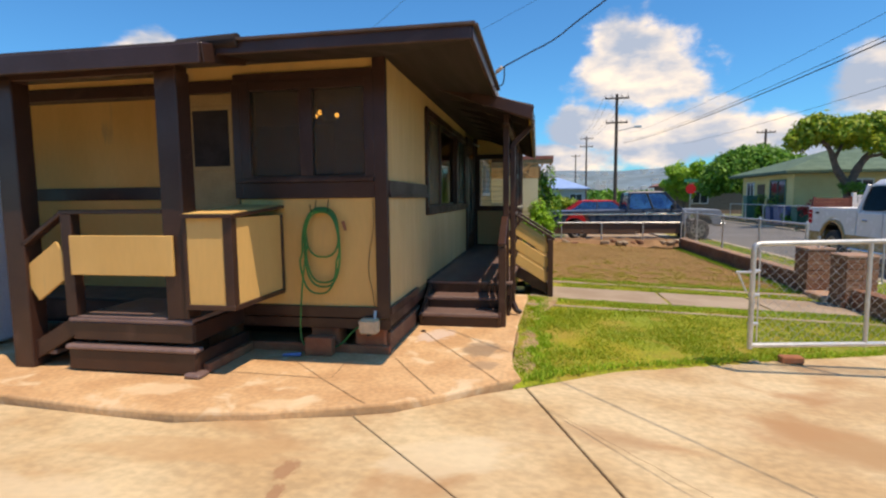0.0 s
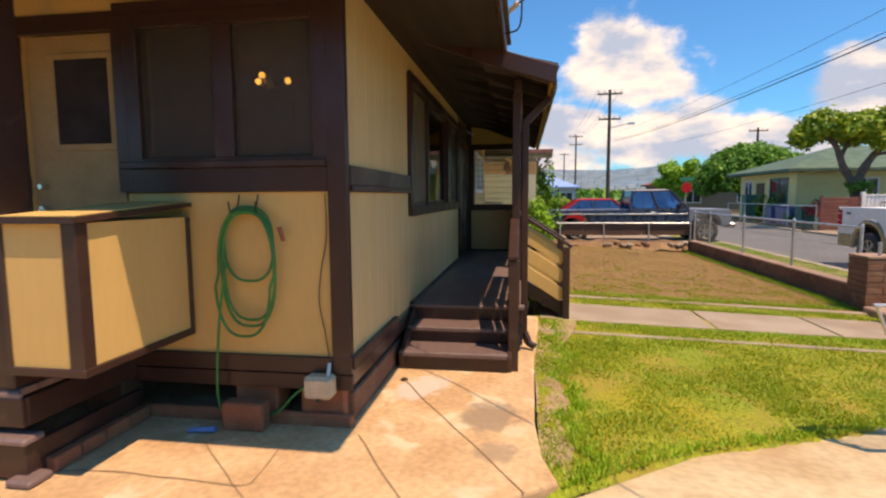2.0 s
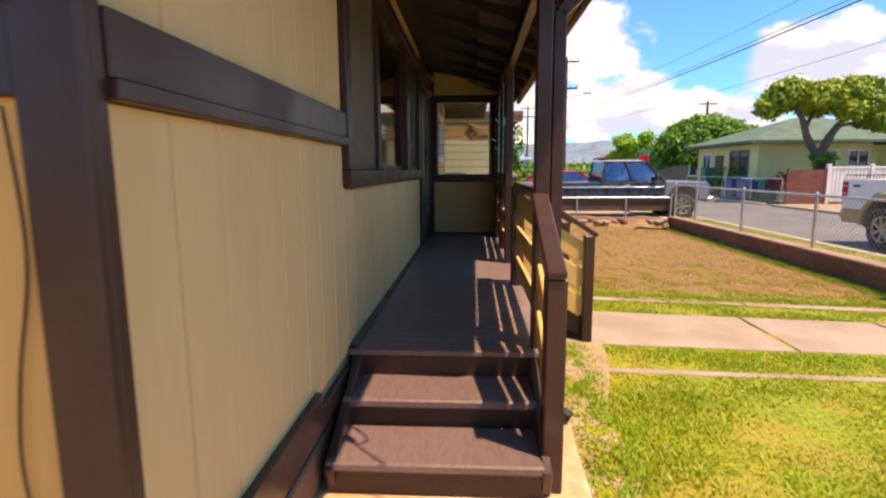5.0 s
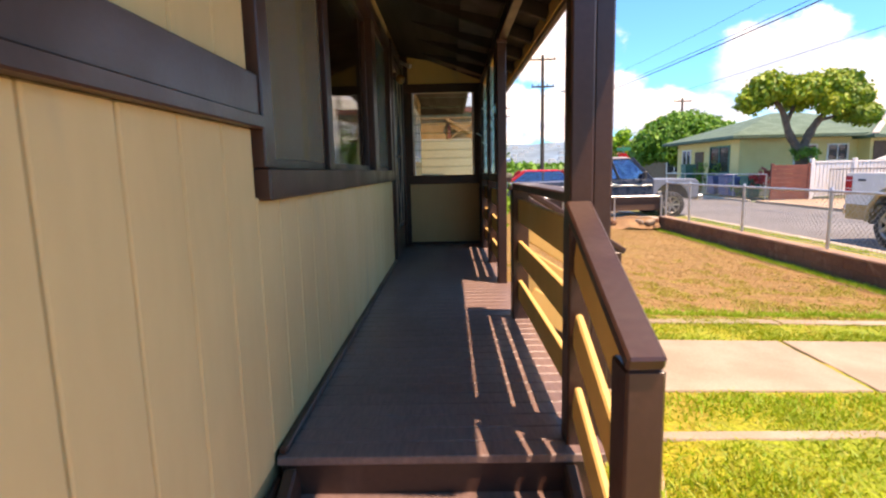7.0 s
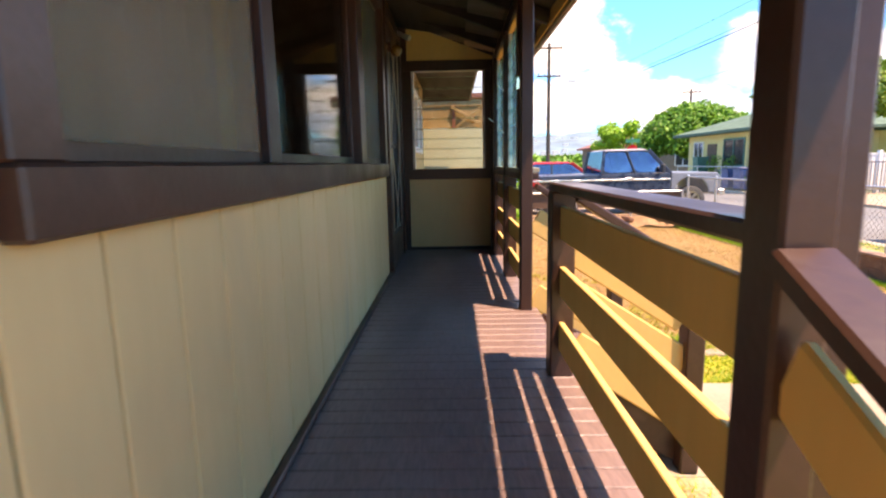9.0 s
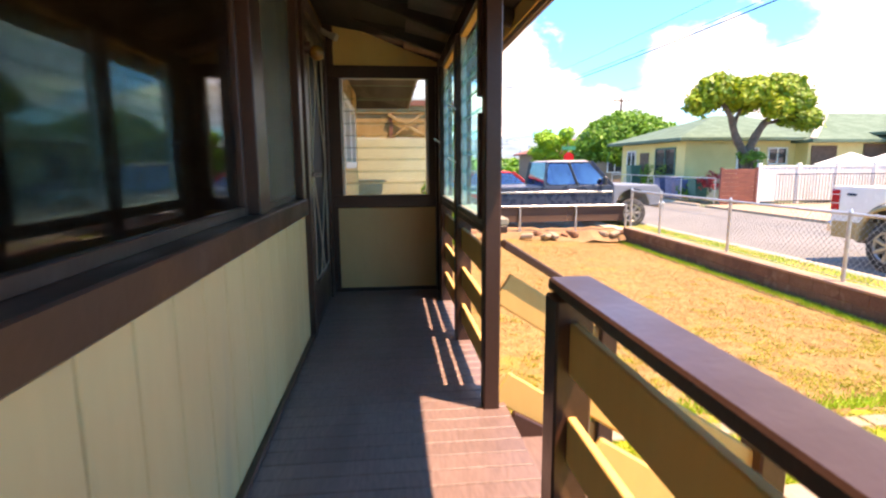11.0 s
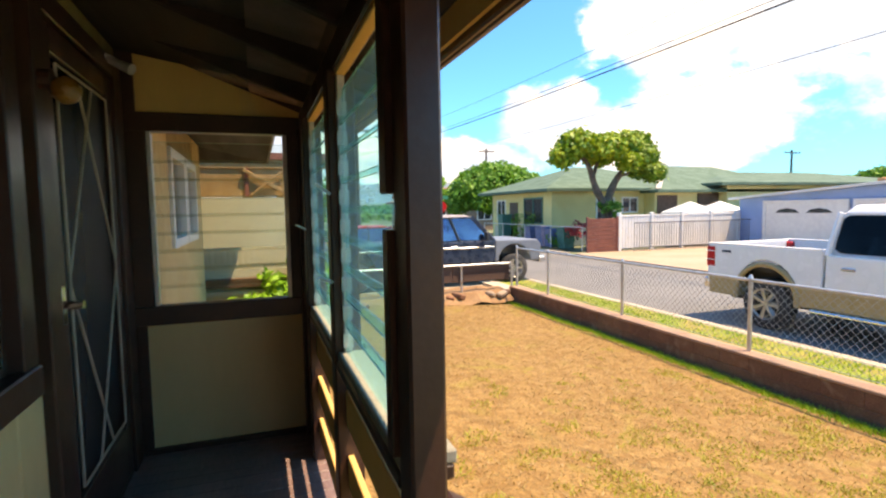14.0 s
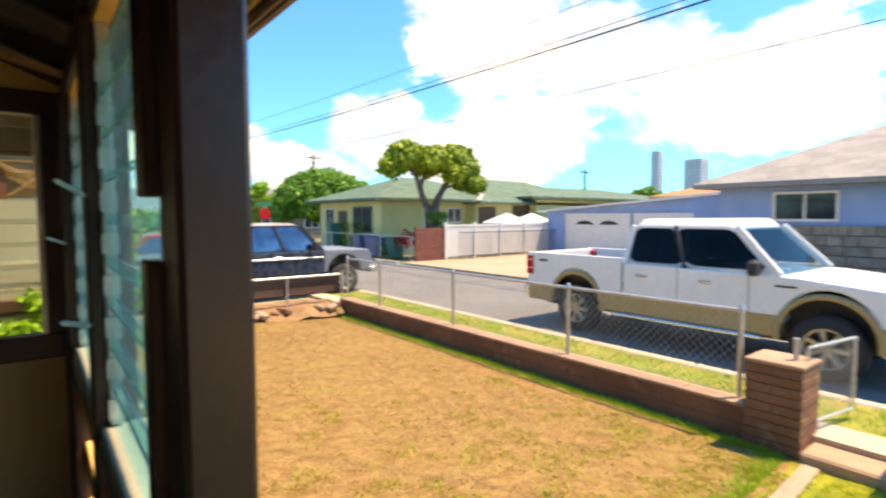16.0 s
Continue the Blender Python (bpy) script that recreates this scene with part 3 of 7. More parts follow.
def tuft_spot(q):
    x, y = q.uniform(-0.3, 4.5), 8.7 + 5.2 * q.random() ** 1.7
    n = noise.noise((x * 2.6, y * 2.6, 8)) + 0.6 * noise.noise((x * 6, y * 6, 4))
    return (x, y, 0.7 + 0.5 * n) if in_dry(x, y) and n > 0.05 + 0.20 * max(0.0, y - 9.5) - 0.05 * x else None


def edge_spot(q):
    k = q.random()
    if k < 0.42:
        return 4.57 - abs(q.gauss(0, 0.07)), q.uniform(9.2, 17.4), 1
    if k < 0.62:
        x = q.uniform(0.2, 4.5)
        return x, 8.76 + 0.09 * x + abs(q.gauss(0, 0.10)), 0.8
    if k < 0.74:
        x = q.uniform(-0.05, 4.4)
        return x, 6.98 + 0.09 * x - abs(q.gauss(0, 0.14)), 0.8
    if k < 0.9:
        y = q.uniform(3.55, 6.9)
        return 0.08 + 0.05 * math.sin(y * 7) + 0.04 * math.sin(y * 17) + abs(q.gauss(0, 0.07)), y, 0.8
    x = q.uniform(0.0, 4.5)
    return x, drive_edge(x) + abs(q.gauss(0, 0.06)), 0.8


blades("grass", 60000, green_spot, 0.036, 0.8, BLADES, "short green lawn grass with yellow patches")
blades("dry_grass", 38000, dry_spot, 0.024, 1.2, STRAW, "thin straw coloured grass")
blades("tuft_grass", 22000, tuft_spot, 0.03, 0.9, TUFTS, "yellow green grass tufts on the dry lawn")
blades("edge_grass", 19000, edge_spot, 0.055, 0.5, EDGEG, "fresh green grass along wall and path edges")

# ---- street ----
road = structure(part("road", bm_box(bmesh.new(), 6.26, -120, -0.40, 11.6, 260, -0.185), ASPHALT), "sun-bleached grey asphalt street", "road")
KERB = material("pale street kerb concrete", (0.50, 0.43, 0.32), (0.44, 0.36, 0.27), 0.85, scale=1.0)
kerb = structure(new("kerb"), "pale concrete street kerb with a gutter", "kerb")
for i in range(30):
    box("kerb_stone", 6.10, -10 + i * 1.6, -0.4, 6.27, -10 + i * 1.6 + 1.588, -0.085, KERB, kerb, 0.02)
kerb2 = structure(new("kerb"), "pale concrete kerb of the far side", "kerb")
for i in range(26):
    if not 13 < -6 + i * 1.6 < 26:
        box("kerb_stone", 11.58, -6 + i * 1.6, -0.4, 11.74, -6 + i * 1.6 + 1.588, -0.09, KERB, kerb2, 0.02)
VERGE = material("verge grass", (0.20, 0.24, 0.03), (0.30, 0.24, 0.06), 0.95, scale=1.5, fine=25, bump=0.6, spread=0.3, bump_dist=0.03)
structure(part("verge", bm_box(bmesh.new(), 5.25, -30, -0.4, 6.10, 30, -0.105), VERGE), "strip of yellowing grass beside the street", "verge")
structure(part("pavement", bm_box(bmesh.new(), 4.84, -30, -0.4, 5.25, 30, -0.09), KERB), "narrow concrete strip behind the wall", "pavement")
APRON = material("pinkish driveway concrete", (0.40, 0.29, 0.20), (0.36, 0.26, 0.17), 0.88, scale=0.5)
structure(slab_poly("driveway", [(11.58, 12), (30, 12), (30, 26.5), (13.0, 26.0), (11.58, 25.4)], lambda x, y: -0.10, 0.3, APRON), "sunlit pinkish concrete forecourt across the street", "driveway")


def verge_spot(q):
    x, y = q.uniform(5.3, 6.08), q.uniform(7.5, 19)
    return (x, y, 1) if q.random() < 0.6 + noise.noise((x * 2, y * 2, 9)) else None


vs_, fs_, q_ = [], [], random.Random(3)
while len(fs_) < 7000:
    s_ = verge_spot(q_)
    if s_:
        x_, y_, _ = s_
        h_, a_ = q_.uniform(0.02, 0.055), q_.uniform(0, math.tau)
        k_ = len(vs_)
        vs_ += [(x_ - 0.007 * math.cos(a_), y_ - 0.007 * math.sin(a_), -0.11), (x_ + 0.007 * math.cos(a_), y_ + 0.007 * math.sin(a_), -0.11), (x_ + q_.gauss(0, 0.02), y_ + q_.gauss(0, 0.02), -0.105 + h_)]
        fs_.append((k_, k_ + 1, k_ + 2))
me_ = bpy.data.meshes.new("verge_grass")
me_.from_pydata(vs_, [], fs_)
me_.materials.append(EDGEG)
tagged(new("verge_grass", me_), "tufts of green grass beside the street", "grass", kind="stuff")

# ---- the house: walls ----


def siding(name, axis, plane, out, a, b, z0, z1, parent, pitch=0.197, mat=SIDING):
    """Grooved siding boards on a wall's face; axis is the one along which the wall runs."""
    n = max(1, round((b - a) / pitch))
    w = (b - a) / n
    for i in range(n):
        lo, hi = a + i * w + 0.003, a + (i + 1) * w - 0.003
        if axis == "y":
            box("siding_board", plane, lo, z0, plane + out, hi, z1, mat, parent, 0.004)
        else:
            box("siding_board", lo, plane, z0, hi, plane + out, z1, mat, parent, 0.004)


# Darker beige behind the boards paints the shade inside the grooves.
GROOVE = material("siding beige with groove shade painted in", (0.34, 0.24, 0.11), None, 0.9)
wall_east = structure(new("wall_east"), "beige vertical grooved plywood siding of the house", "wall")
T = 0.012
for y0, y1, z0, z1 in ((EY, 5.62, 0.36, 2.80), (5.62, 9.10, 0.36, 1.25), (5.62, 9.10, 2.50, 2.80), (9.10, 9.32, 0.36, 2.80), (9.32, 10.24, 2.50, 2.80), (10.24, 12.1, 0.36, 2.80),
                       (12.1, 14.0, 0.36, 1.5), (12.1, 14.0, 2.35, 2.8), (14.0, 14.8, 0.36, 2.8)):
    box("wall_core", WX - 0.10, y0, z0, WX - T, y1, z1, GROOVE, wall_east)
siding("s", "y", WX - T, T, EY + 0.03, 5.60, 0.44, 1.455, wall_east)
siding("s", "y", WX - T, T, EY + 0.03, 5.60, 1.605, 2.80, wall_east)
siding("s", "y", WX - T, T, 5.60, 9.20, 0.47, 1.26, wall_east)
siding("s", "y", WX - T, T, 5.60, 9.20, 2.50, 2.80, wall_east)
siding("s", "y", WX - T, T, 10.52, 12.1, 0.44, 2.80, wall_east)
siding("s", "y", WX - T, T, 12.1, 14.0, 0.44, 1.50, wall_east)
siding("s", "y", WX - T, T, 14.0, 14.8, 0.44, 2.80, wall_east)

wall_south = structure(new("wall_south"), "smooth beige plywood end wall of the house", "wall")
for x0, x1, z0, z1 in ((-2.60, WX - T, 0.44, 1.47), (-2.60, WX - T, 2.50, 2.72), (-2.60, -2.48, 1.47, 2.50), (-1.38, WX - T, 1.47, 2.50), (-6.5, -2.60, 2.45, 2.72)):
    box("plywood_sheet", x0, EY, z0, x1, EY + 0.10, z1, BEIGE, wall_south)
box("plywood_sheet", -6.4, EY + 0.80, 0.44, -3.30, EY + 0.88, 2.56, BEIGE, wall_south)
box("plywood_sheet", -3.38, EY + 0.10, 0.47, -3.30, EY + 0.80, 2.45, BEIGE, wall_south)
wall_west = structure(new("wall_west"), "plain closed walls on the far sides of the house", "wall")
box("wall_core", -6.5, EY + 0.1, 0.3, -6.4, 14.8, 2.75, BEIGE, wall_west)
box("wall_core", -6.4, 14.7, 0.3, WX - 0.1, 14.8, 2.75, BEIGE, wall_west)
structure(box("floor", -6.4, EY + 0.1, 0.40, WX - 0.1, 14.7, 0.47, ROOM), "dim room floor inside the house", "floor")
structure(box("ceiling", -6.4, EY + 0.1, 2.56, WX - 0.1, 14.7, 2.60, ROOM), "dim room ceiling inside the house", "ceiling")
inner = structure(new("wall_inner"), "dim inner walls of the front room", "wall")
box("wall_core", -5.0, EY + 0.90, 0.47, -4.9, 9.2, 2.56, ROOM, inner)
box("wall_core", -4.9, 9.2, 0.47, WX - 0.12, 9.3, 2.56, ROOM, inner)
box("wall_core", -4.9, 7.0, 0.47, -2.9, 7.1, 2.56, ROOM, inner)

# ---- trim ----
trim = structure(new("trim"), "dark brown painted boards framing walls and corners", "trim")
E_ = 0.022


def board_e(name, y0, y1, z0, z1, out=E_, parent=None):
    return box(name, WX - 0.002, y0, z0, WX + out, y1, z1, BROWN, parent or trim, 0.004)


def board_s(name, x0, x1, z0, z1, out=E_, parent=None):
    return box(name, x0, EY - out, z0, x1, EY + 0.002, z1, BROWN, parent or trim, 0.004)


board_e("corner_board", EY + 0.0, EY + 0.035, 0.40, 2.74, 0.014)
board_s("corner_board", -1.31, WX + 0.014, 0.40, 2.72, E_ + 0.003)
board_e("band_board", EY + 0.035, 5.62, 1.490, 1.605)
board_e("band_ledge", EY + 0.035, 5.62, 1.455, 1.492, E_ + 0.012)
board_s("band_board", -2.61, -1.31, 1.455, 1.600)
board_s("band_ledge", -2.61, -1.31, 1.600, 1.640, 0.05)
board_e("skirt_board", EY, 5.05, 0.405, 0.475, 0.03)
board_e("skirt_board", EY, 5.60, 0.30, 0.395, 0.018)
board_s("skirt_board", -2.62, WX + 0.018, 0.375, 0.475, 0.026)
board_s("skirt_board", -2.62, WX + 0.014, 0.27, 0.365, 0.012)
box("band_board", -6.38, EY + 0.778, 1.46, -3.40, EY + 0.802, 1.60, BROWN, trim, 0.004)
board_s("head_board", -6.4, -2.62, 2.42, 2.53)
board_s("head_board", -2.62, -1.31, 2.49, 2.57, 0.028)
board_s("stud_board", -3.36, -3.28, 0.46, 2.42)
board_s("stud_board", -2.64, -2.56, 1.46, 2.49, 0.026)
base = structure(new("foundation"), "dark crawl space with brown posts and footing blocks under the house", "foundation")
# Near-black beams and back sheet paint in the darkness of the crawl space.
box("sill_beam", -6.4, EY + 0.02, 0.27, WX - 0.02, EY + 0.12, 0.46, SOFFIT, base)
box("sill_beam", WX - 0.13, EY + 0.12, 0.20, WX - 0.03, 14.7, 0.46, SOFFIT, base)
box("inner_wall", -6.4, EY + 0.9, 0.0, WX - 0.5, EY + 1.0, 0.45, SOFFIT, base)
box("footing_wall", WX - 0.10, EY + 0.1, 0.02, WX - 0.012, 14.7, 0.22, BRICKM, base, 0.01)
REDBRICK = material("orange red brick", (0.34, 0.13, 0.06), (0.28, 0.10, 0.05), 0.9, fine=60, rand=0.15)
for i, x in enumerate((-2.9, -1.83, -1.40)):
    box("footing_block", x - 0.14, EY + 0.03, 0.03, x + 0.14, EY + 0.22, 0.27, REDBRICK, base, 0.012)
for i in range(4):
    box("footing_brick", -2.61, 3.225 + i * 0.172, 0.046, -2.515, 3.225 + i * 0.172 + 0.165, 0.125, REDBRICK, base, 0.008)
box("footing_beam", -2.55, EY - 0.02, 0.03, -1.2, EY + 0.03, 0.12, REDBRICK, base, 0.01)

# ---- windows of the long wall ----


def pane(name, x0, y0, z0, x1, y1, z1, mat, parent):
    ob = box(name, x0, y0, z0, x1, y1, z1, mat, parent)
    ob.visible_shadow = False
    return ob


win_e = structure(new("window_1"), "wide brown framed front window with drawn curtains at both sides", "window")
for y0, y1, z0, z1 in ((5.62, 5.71, 1.345, 2.52), (9.00, 9.10, 1.345, 2.52), (5.71, 9.00, 2.43, 2.52)):
    box("window_frame", WX - 0.07, y0, z0, WX + 0.030, y1, z1, BROWN, win_e, 0.004)
box("window_sill", WX - 0.10, 5.62, 1.25, WX + 0.040, 9.10, 1.345, BROWN, win_e, 0.006)
for y0, y1 in ((6.53, 6.63), (8.06, 8.24)):
    box("mullion", WX - 0.08, y0, 1.345, WX + 0.012, y1, 2.43, BROWN, win_e, 0.004)
for y0, y1, d in ((5.71, 6.53, -0.02), (8.24, 9.00, -0.02), (6.63, 8.06, -0.045)):
    for a, b, z0, z1 in ((y0, y0 + 0.035, 1.345, 2.43), (y1 - 0.035, y1, 1.345, 2.43), (y0 + 0.035, y1 - 0.035, 1.345, 1.38), (y0 + 0.035, y1 - 0.035, 2.395, 2.43)):
        box("sash", WX + d - 0.02, a, z0, WX + d + 0.008, b, z1, BROWN, win_e, 0.003)
    pane("pane", WX + d - 0.010, y0 + 0.03, 1.37, WX + d - 0.004, y1 - 0.03, 2.405, GLASS, win_e)
    if d > -0.03:
        pane("insect_screen", WX + d + 0.010, y0 + 0.03, 1.375, WX + d + 0.012, y1 - 0.03, 2.40, SIDESCREEN if y0 < 7 else RIGHTSCREEN, win_e)


def curtain(x, y0, y1, z0, z1, mat, label, folds=9, axis="y", depth=0.025):
    bm = bmesh.new()
    n = folds * 6
    rows_ = []
    for i in range(n + 1):
        k = i / n
        w = depth * math.sin(k * folds * math.tau) + depth * 0.4 * math.sin(k * folds * 2.3 * math.tau + 1)
        u = y0 + (y1 - y0) * k
        p = (x + w, u) if axis == "y" else (u, x + w)
        rows_.append((bm.verts.new((*p, z0)), bm.verts.new((*p, z1))))
    for a, b in zip(rows_, rows_[1:]):
        bm.faces.new((a[0], b[0], b[1], a[1]))
    bmesh.ops.solidify(bm, geom=list(bm.faces), thickness=0.003)
    return part("fabric", bm, mat, None, smooth=True)


def curtain_thing(x, y0, y1, mat, label, folds):
    t = thing("curtain", label, "curtain", x, (y0 + y1) / 2, 1.2)
    c = curtain(0, y0 - (y0 + y1) / 2, y1 - (y0 + y1) / 2, 0.0, 1.30, mat, "", folds)
    c.parent = t
    r = part("curtain_rod", bm_tube(bmesh.new(), (0, (y0 - y1) / 2, 1.31), (0, (y1 - y0) / 2, 1.31), 0.012), BROWN, t)
    return t


curtain_thing(WX - 0.09, 5.66, 6.44, CURTAIN, "grey sheer curtain drawn behind the window", 7)
curtain_thing(WX - 0.085, 6.42, 6.53, YELLOW, "yellow lining edge of the drawn curtain", 1)
curtain_thing(WX - 0.09, 8.22, 9.02, CURTAIN, "grey green sheer curtain drawn behind the window", 9)

# ---- windows and door of the end wall ----
win_s = structure(new("window_2"), "brown framed pair of screened windows with a lit chandelier behind", "window")
for x0, x1, z0, z1 in ((-2.56, -2.47, 1.62, 2.50), (-1.39, -1.30, 1.62, 2.50), (-2.47, -1.39, 2.42, 2.50), (-2.47, -1.39, 1.60, 1.66), (-1.99, -1.87, 1.66, 2.42)):
    box("window_frame", x0, EY - 0.032, z0, x1, EY + 0.07, z1, BROWN, win_s, 0.004)
for x0, x1 in ((-2.47, -1.99), (-1.87, -1.39)):
    pane("insect_screen", x0, EY + 0.000, 1.66, x1, EY + 0.002, 2.42, SCREEN, win_s)
    pane("pane", x0, EY + 0.030, 1.66, x1, EY + 0.035, 2.42, GLASS, win_s)
DOORP = material("tan door paint", (0.40, 0.25, 0.10), (0.36, 0.22, 0.09), 0.6)
door_s = structure(new("door_1"), "tan back door with a dark square window", "door")
box("door_leaf", -3.27, EY + 0.02, 0.50, -2.63, EY + 0.06, 2.42, DOORP, door_s, 0.004)
box("window_frame", -3.10, EY + 0.008, 1.72, -2.66, EY + 0.022, 2.31, DOORP, door_s, 0.004)
pane("pane", -3.06, EY + 0.004, 1.76, -2.70, EY + 0.009, 2.27, SOFFIT, door_s)
for z, r_ in ((1.36, 0.026), (1.50, 0.02)):
    part("door_knob", bm_tube(bmesh.new(), (-3.19, EY + 0.02, z), (-3.19, EY - 0.035, z), r_, r_ * 0.8, 12), CHROME, door_s)

chand = thing("chandelier", "small brass chandelier with three glowing bulbs in the front room", "chandelier", -2.33, 5.31, 2.60)
part("rod", bm_tube(bmesh.new(), (0, 0, 0), (0, 0, -0.20), 0.008), CHROME, chand)
part("hub", bm_tube(bmesh.new(), (0, 0, -0.20), (0, 0, -0.27), 0.035, 0.02), CHROME, chand)
for i in range(3):
    a = 0.6 + i * math.tau / 3
    ex, ey = 0.15 * math.cos(a), 0.15 * math.sin(a)
    part("arm", bm_tube(bmesh.new(), (0, 0, -0.25), (ex, ey, -0.22), 0.007, None, 6), CHROME, chand)
    bm = bmesh.new()
    bmesh.ops.create_icosphere(bm, subdivisions=2, radius=0.027, matrix=Matrix.Translation((ex, ey, -0.18)))
    part("bulb", bm, BULB, chand, smooth=True)

# ---- roofs ----
roof = structure(new("roof"), "dark brown low hip roof with deep boarded eaves", "roof")
RX0, RX1, RY0, RY1 = -8.0, -0.35, 3.10, 15.4
bm = bmesh.new()
zt = 2.59
c4 = [bm.verts.new(p) for p in ((RX0, RY0, zt), (RX1, RY0, zt), (RX1, RY1, zt), (RX0, RY1, zt))]
r0, r1 = bm.verts.new((-4.2, 7.0, 3.55)), bm.verts.new((-4.2, 11.6, 3.55))
for f in ((c4[0], c4[1], r0), (c4[1], c4[2], r1, r0), (c4[2], c4[3], r1), (c4[3], c4[0], r0, r1)):
    bm.faces.new(f)
part("roof_sheet", bm, ROOFING, roof)
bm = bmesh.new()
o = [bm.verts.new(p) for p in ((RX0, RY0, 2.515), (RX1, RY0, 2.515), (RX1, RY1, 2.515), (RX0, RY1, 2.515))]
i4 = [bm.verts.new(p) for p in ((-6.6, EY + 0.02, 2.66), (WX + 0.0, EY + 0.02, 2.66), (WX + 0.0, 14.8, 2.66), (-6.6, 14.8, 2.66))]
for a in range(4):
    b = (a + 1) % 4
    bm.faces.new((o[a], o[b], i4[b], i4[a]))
# Eave underside in the darkened brown; its shade is part of the colour.
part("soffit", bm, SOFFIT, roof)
for a, b in (((RX0, RY0), (RX1, RY0)), ((RX1, RY0), (RX1, RY1)), ((RX1, RY1), (RX0, RY1)), ((RX0, RY1), (RX0, RY0))):
    beam("fascia", (*a, 2.555), (*b, 2.555), 0.03, 0.095, BROWN, roof)
for a, b in (((RX0, RY0 - 0.02), (RX1 + 0.03, RY0 - 0.02)), ((RX1 + 0.02, RY0), (RX1 + 0.02, 5.3))):
    beam("drip_edge", (*a, 2.605), (*b, 2.605), 0.05, 0.018, ROOFING, roof, 0.0)
part("vent_stub", bm_tube(bmesh.new(), (-2.55, RY0 + 0.02, 2.60), (-2.05, RY0 - 0.02, 2.60), 0.05, 0.05, 12), SOFFIT, roof)

SL = 0.385


def ceil_z(x):
    return 2.265 + (-x) * SL


porch_roof = structure(new("porch_roof"), "dark brown lean-to porch roof with open rafters", "roof")
PY0, PY1, PX = 5.20, 10.75, 0.02
bm = bm_prism(bmesh.new(), [(PX, ceil_z(PX) + 0.10), (WX, ceil_z(WX) + 0.06), (WX, ceil_z(WX) + 0.09), (PX, ceil_z(PX) + 0.13)], "y", PY0, PY1)
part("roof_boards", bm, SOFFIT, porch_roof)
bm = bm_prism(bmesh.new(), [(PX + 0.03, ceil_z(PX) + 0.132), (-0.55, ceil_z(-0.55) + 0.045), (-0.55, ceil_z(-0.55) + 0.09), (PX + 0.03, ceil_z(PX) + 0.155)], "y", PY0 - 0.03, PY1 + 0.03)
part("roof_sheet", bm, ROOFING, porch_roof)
# Inner rafters use the darkened brown, so ceiling shade sits in their colour.
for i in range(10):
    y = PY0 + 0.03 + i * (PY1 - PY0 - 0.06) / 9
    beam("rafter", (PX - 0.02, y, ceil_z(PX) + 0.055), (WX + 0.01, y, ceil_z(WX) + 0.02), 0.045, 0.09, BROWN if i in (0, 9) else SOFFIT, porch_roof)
beam("fascia", (PX + 0.01, PY0 - 0.02, ceil_z(PX) + 0.07), (PX + 0.01, PY1 + 0.02, ceil_z(PX) + 0.07), 0.025, 0.15, BROWN, porch_roof)
beam("inner_fascia", (PX - 0.012, PY0 + 0.02, ceil_z(PX) + 0.06), (PX - 0.012, PY1 - 0.02, ceil_z(PX) + 0.06), 0.012, 0.10, BEIGE, porch_roof)
beam("rake_board", (PX + 0.02, PY0 - 0.025, ceil_z(PX) + 0.075), (-0.60, PY0 - 0.025, ceil_z(-0.60) + 0.04), 0.025, 0.13, BROWN, porch_roof)
beam("header_beam", (-0.25, PY0 + 0.25, ceil_z(-0.25) - 0.045), (-0.25, PY1 - 0.2, ceil_z(-0.25) - 0.045), 0.06, 0.10, BROWN, porch_roof)
board_e("ledger_board", 5.3, 10.7, 2.66, 2.72, 0.03, porch_roof)

gutter = thing("gutter", "brown metal rain gutter along the porch eave", "gutter", PX + 0.02, PY0, ceil_z(PX))
bm = bmesh.new()
prof = [(0.0, 0.06), (0.0, -0.02), (0.03, -0.05), (0.05, -0.05), (0.07, 0.0), (0.07, 0.06), (0.062, 0.06), (0.062, 0.005), (0.045, -0.042), (0.032, -0.042), (0.008, -0.016), (0.008, 0.06)]
bm_prism(bm, [(a * 0.7 - 0.025, b + 0.04) for a, b in prof], "y", 0.3, PY1 - PY0)
part("trough", bm, BROWN, gutter)
spout = thing("downspout", "brown square downspout with a black elbow beside the porch post", "downspout", -0.188, 5.74, 0.05)
box("pipe", -0.030, -0.030, 0.12, 0.030, 0.030, 2.02, BROWN, spout, 0.006)
beam("offset_pipe", (0, 0, 2.01), (0.215, 0, 2.22), 0.06, 0.06, BROWN, spout)
beam("elbow", (0, 0, 0.15), (0.04, -0.02, 0.06), 0.06, 0.055, BROWN, spout)
beam("outlet", (0.03, -0.015, 0.06), (0.10, -0.05, 0.03), 0.055, 0.045, PLASTIC, spout)

# ---- porch ----
porch = structure(new("porch"), "brown painted wooden porch with steps at one end", "porch")
box("porch_frame", WX, 5.64, 0.28, -0.22, 10.44, 0.425, BROWN, porch)
box("front_apron", WX + 0.01, 5.615, 0.30, -0.20, 5.64, 0.425, BROWN, porch, 0.004)
box("side_apron", -0.222, 5.64, 0.10, -0.20, 10.44, 0.425, BROWN, porch, 0.004)
n = 52
for i in range(n):
    a = 5.60 + i * (10.45 - 5.60) / n
    box("floor_board", WX + 0.002, a + 0.002, 0.428, -0.185, a + (10.45 - 5.60) / n - 0.003, DZ, DECKP, porch, 0.003)
beam("base_moulding", (WX + 0.018, 5.62, DZ + 0.012), (WX + 0.018, 9.28, DZ + 0.012), 0.03, 0.022, BROWN, porch)
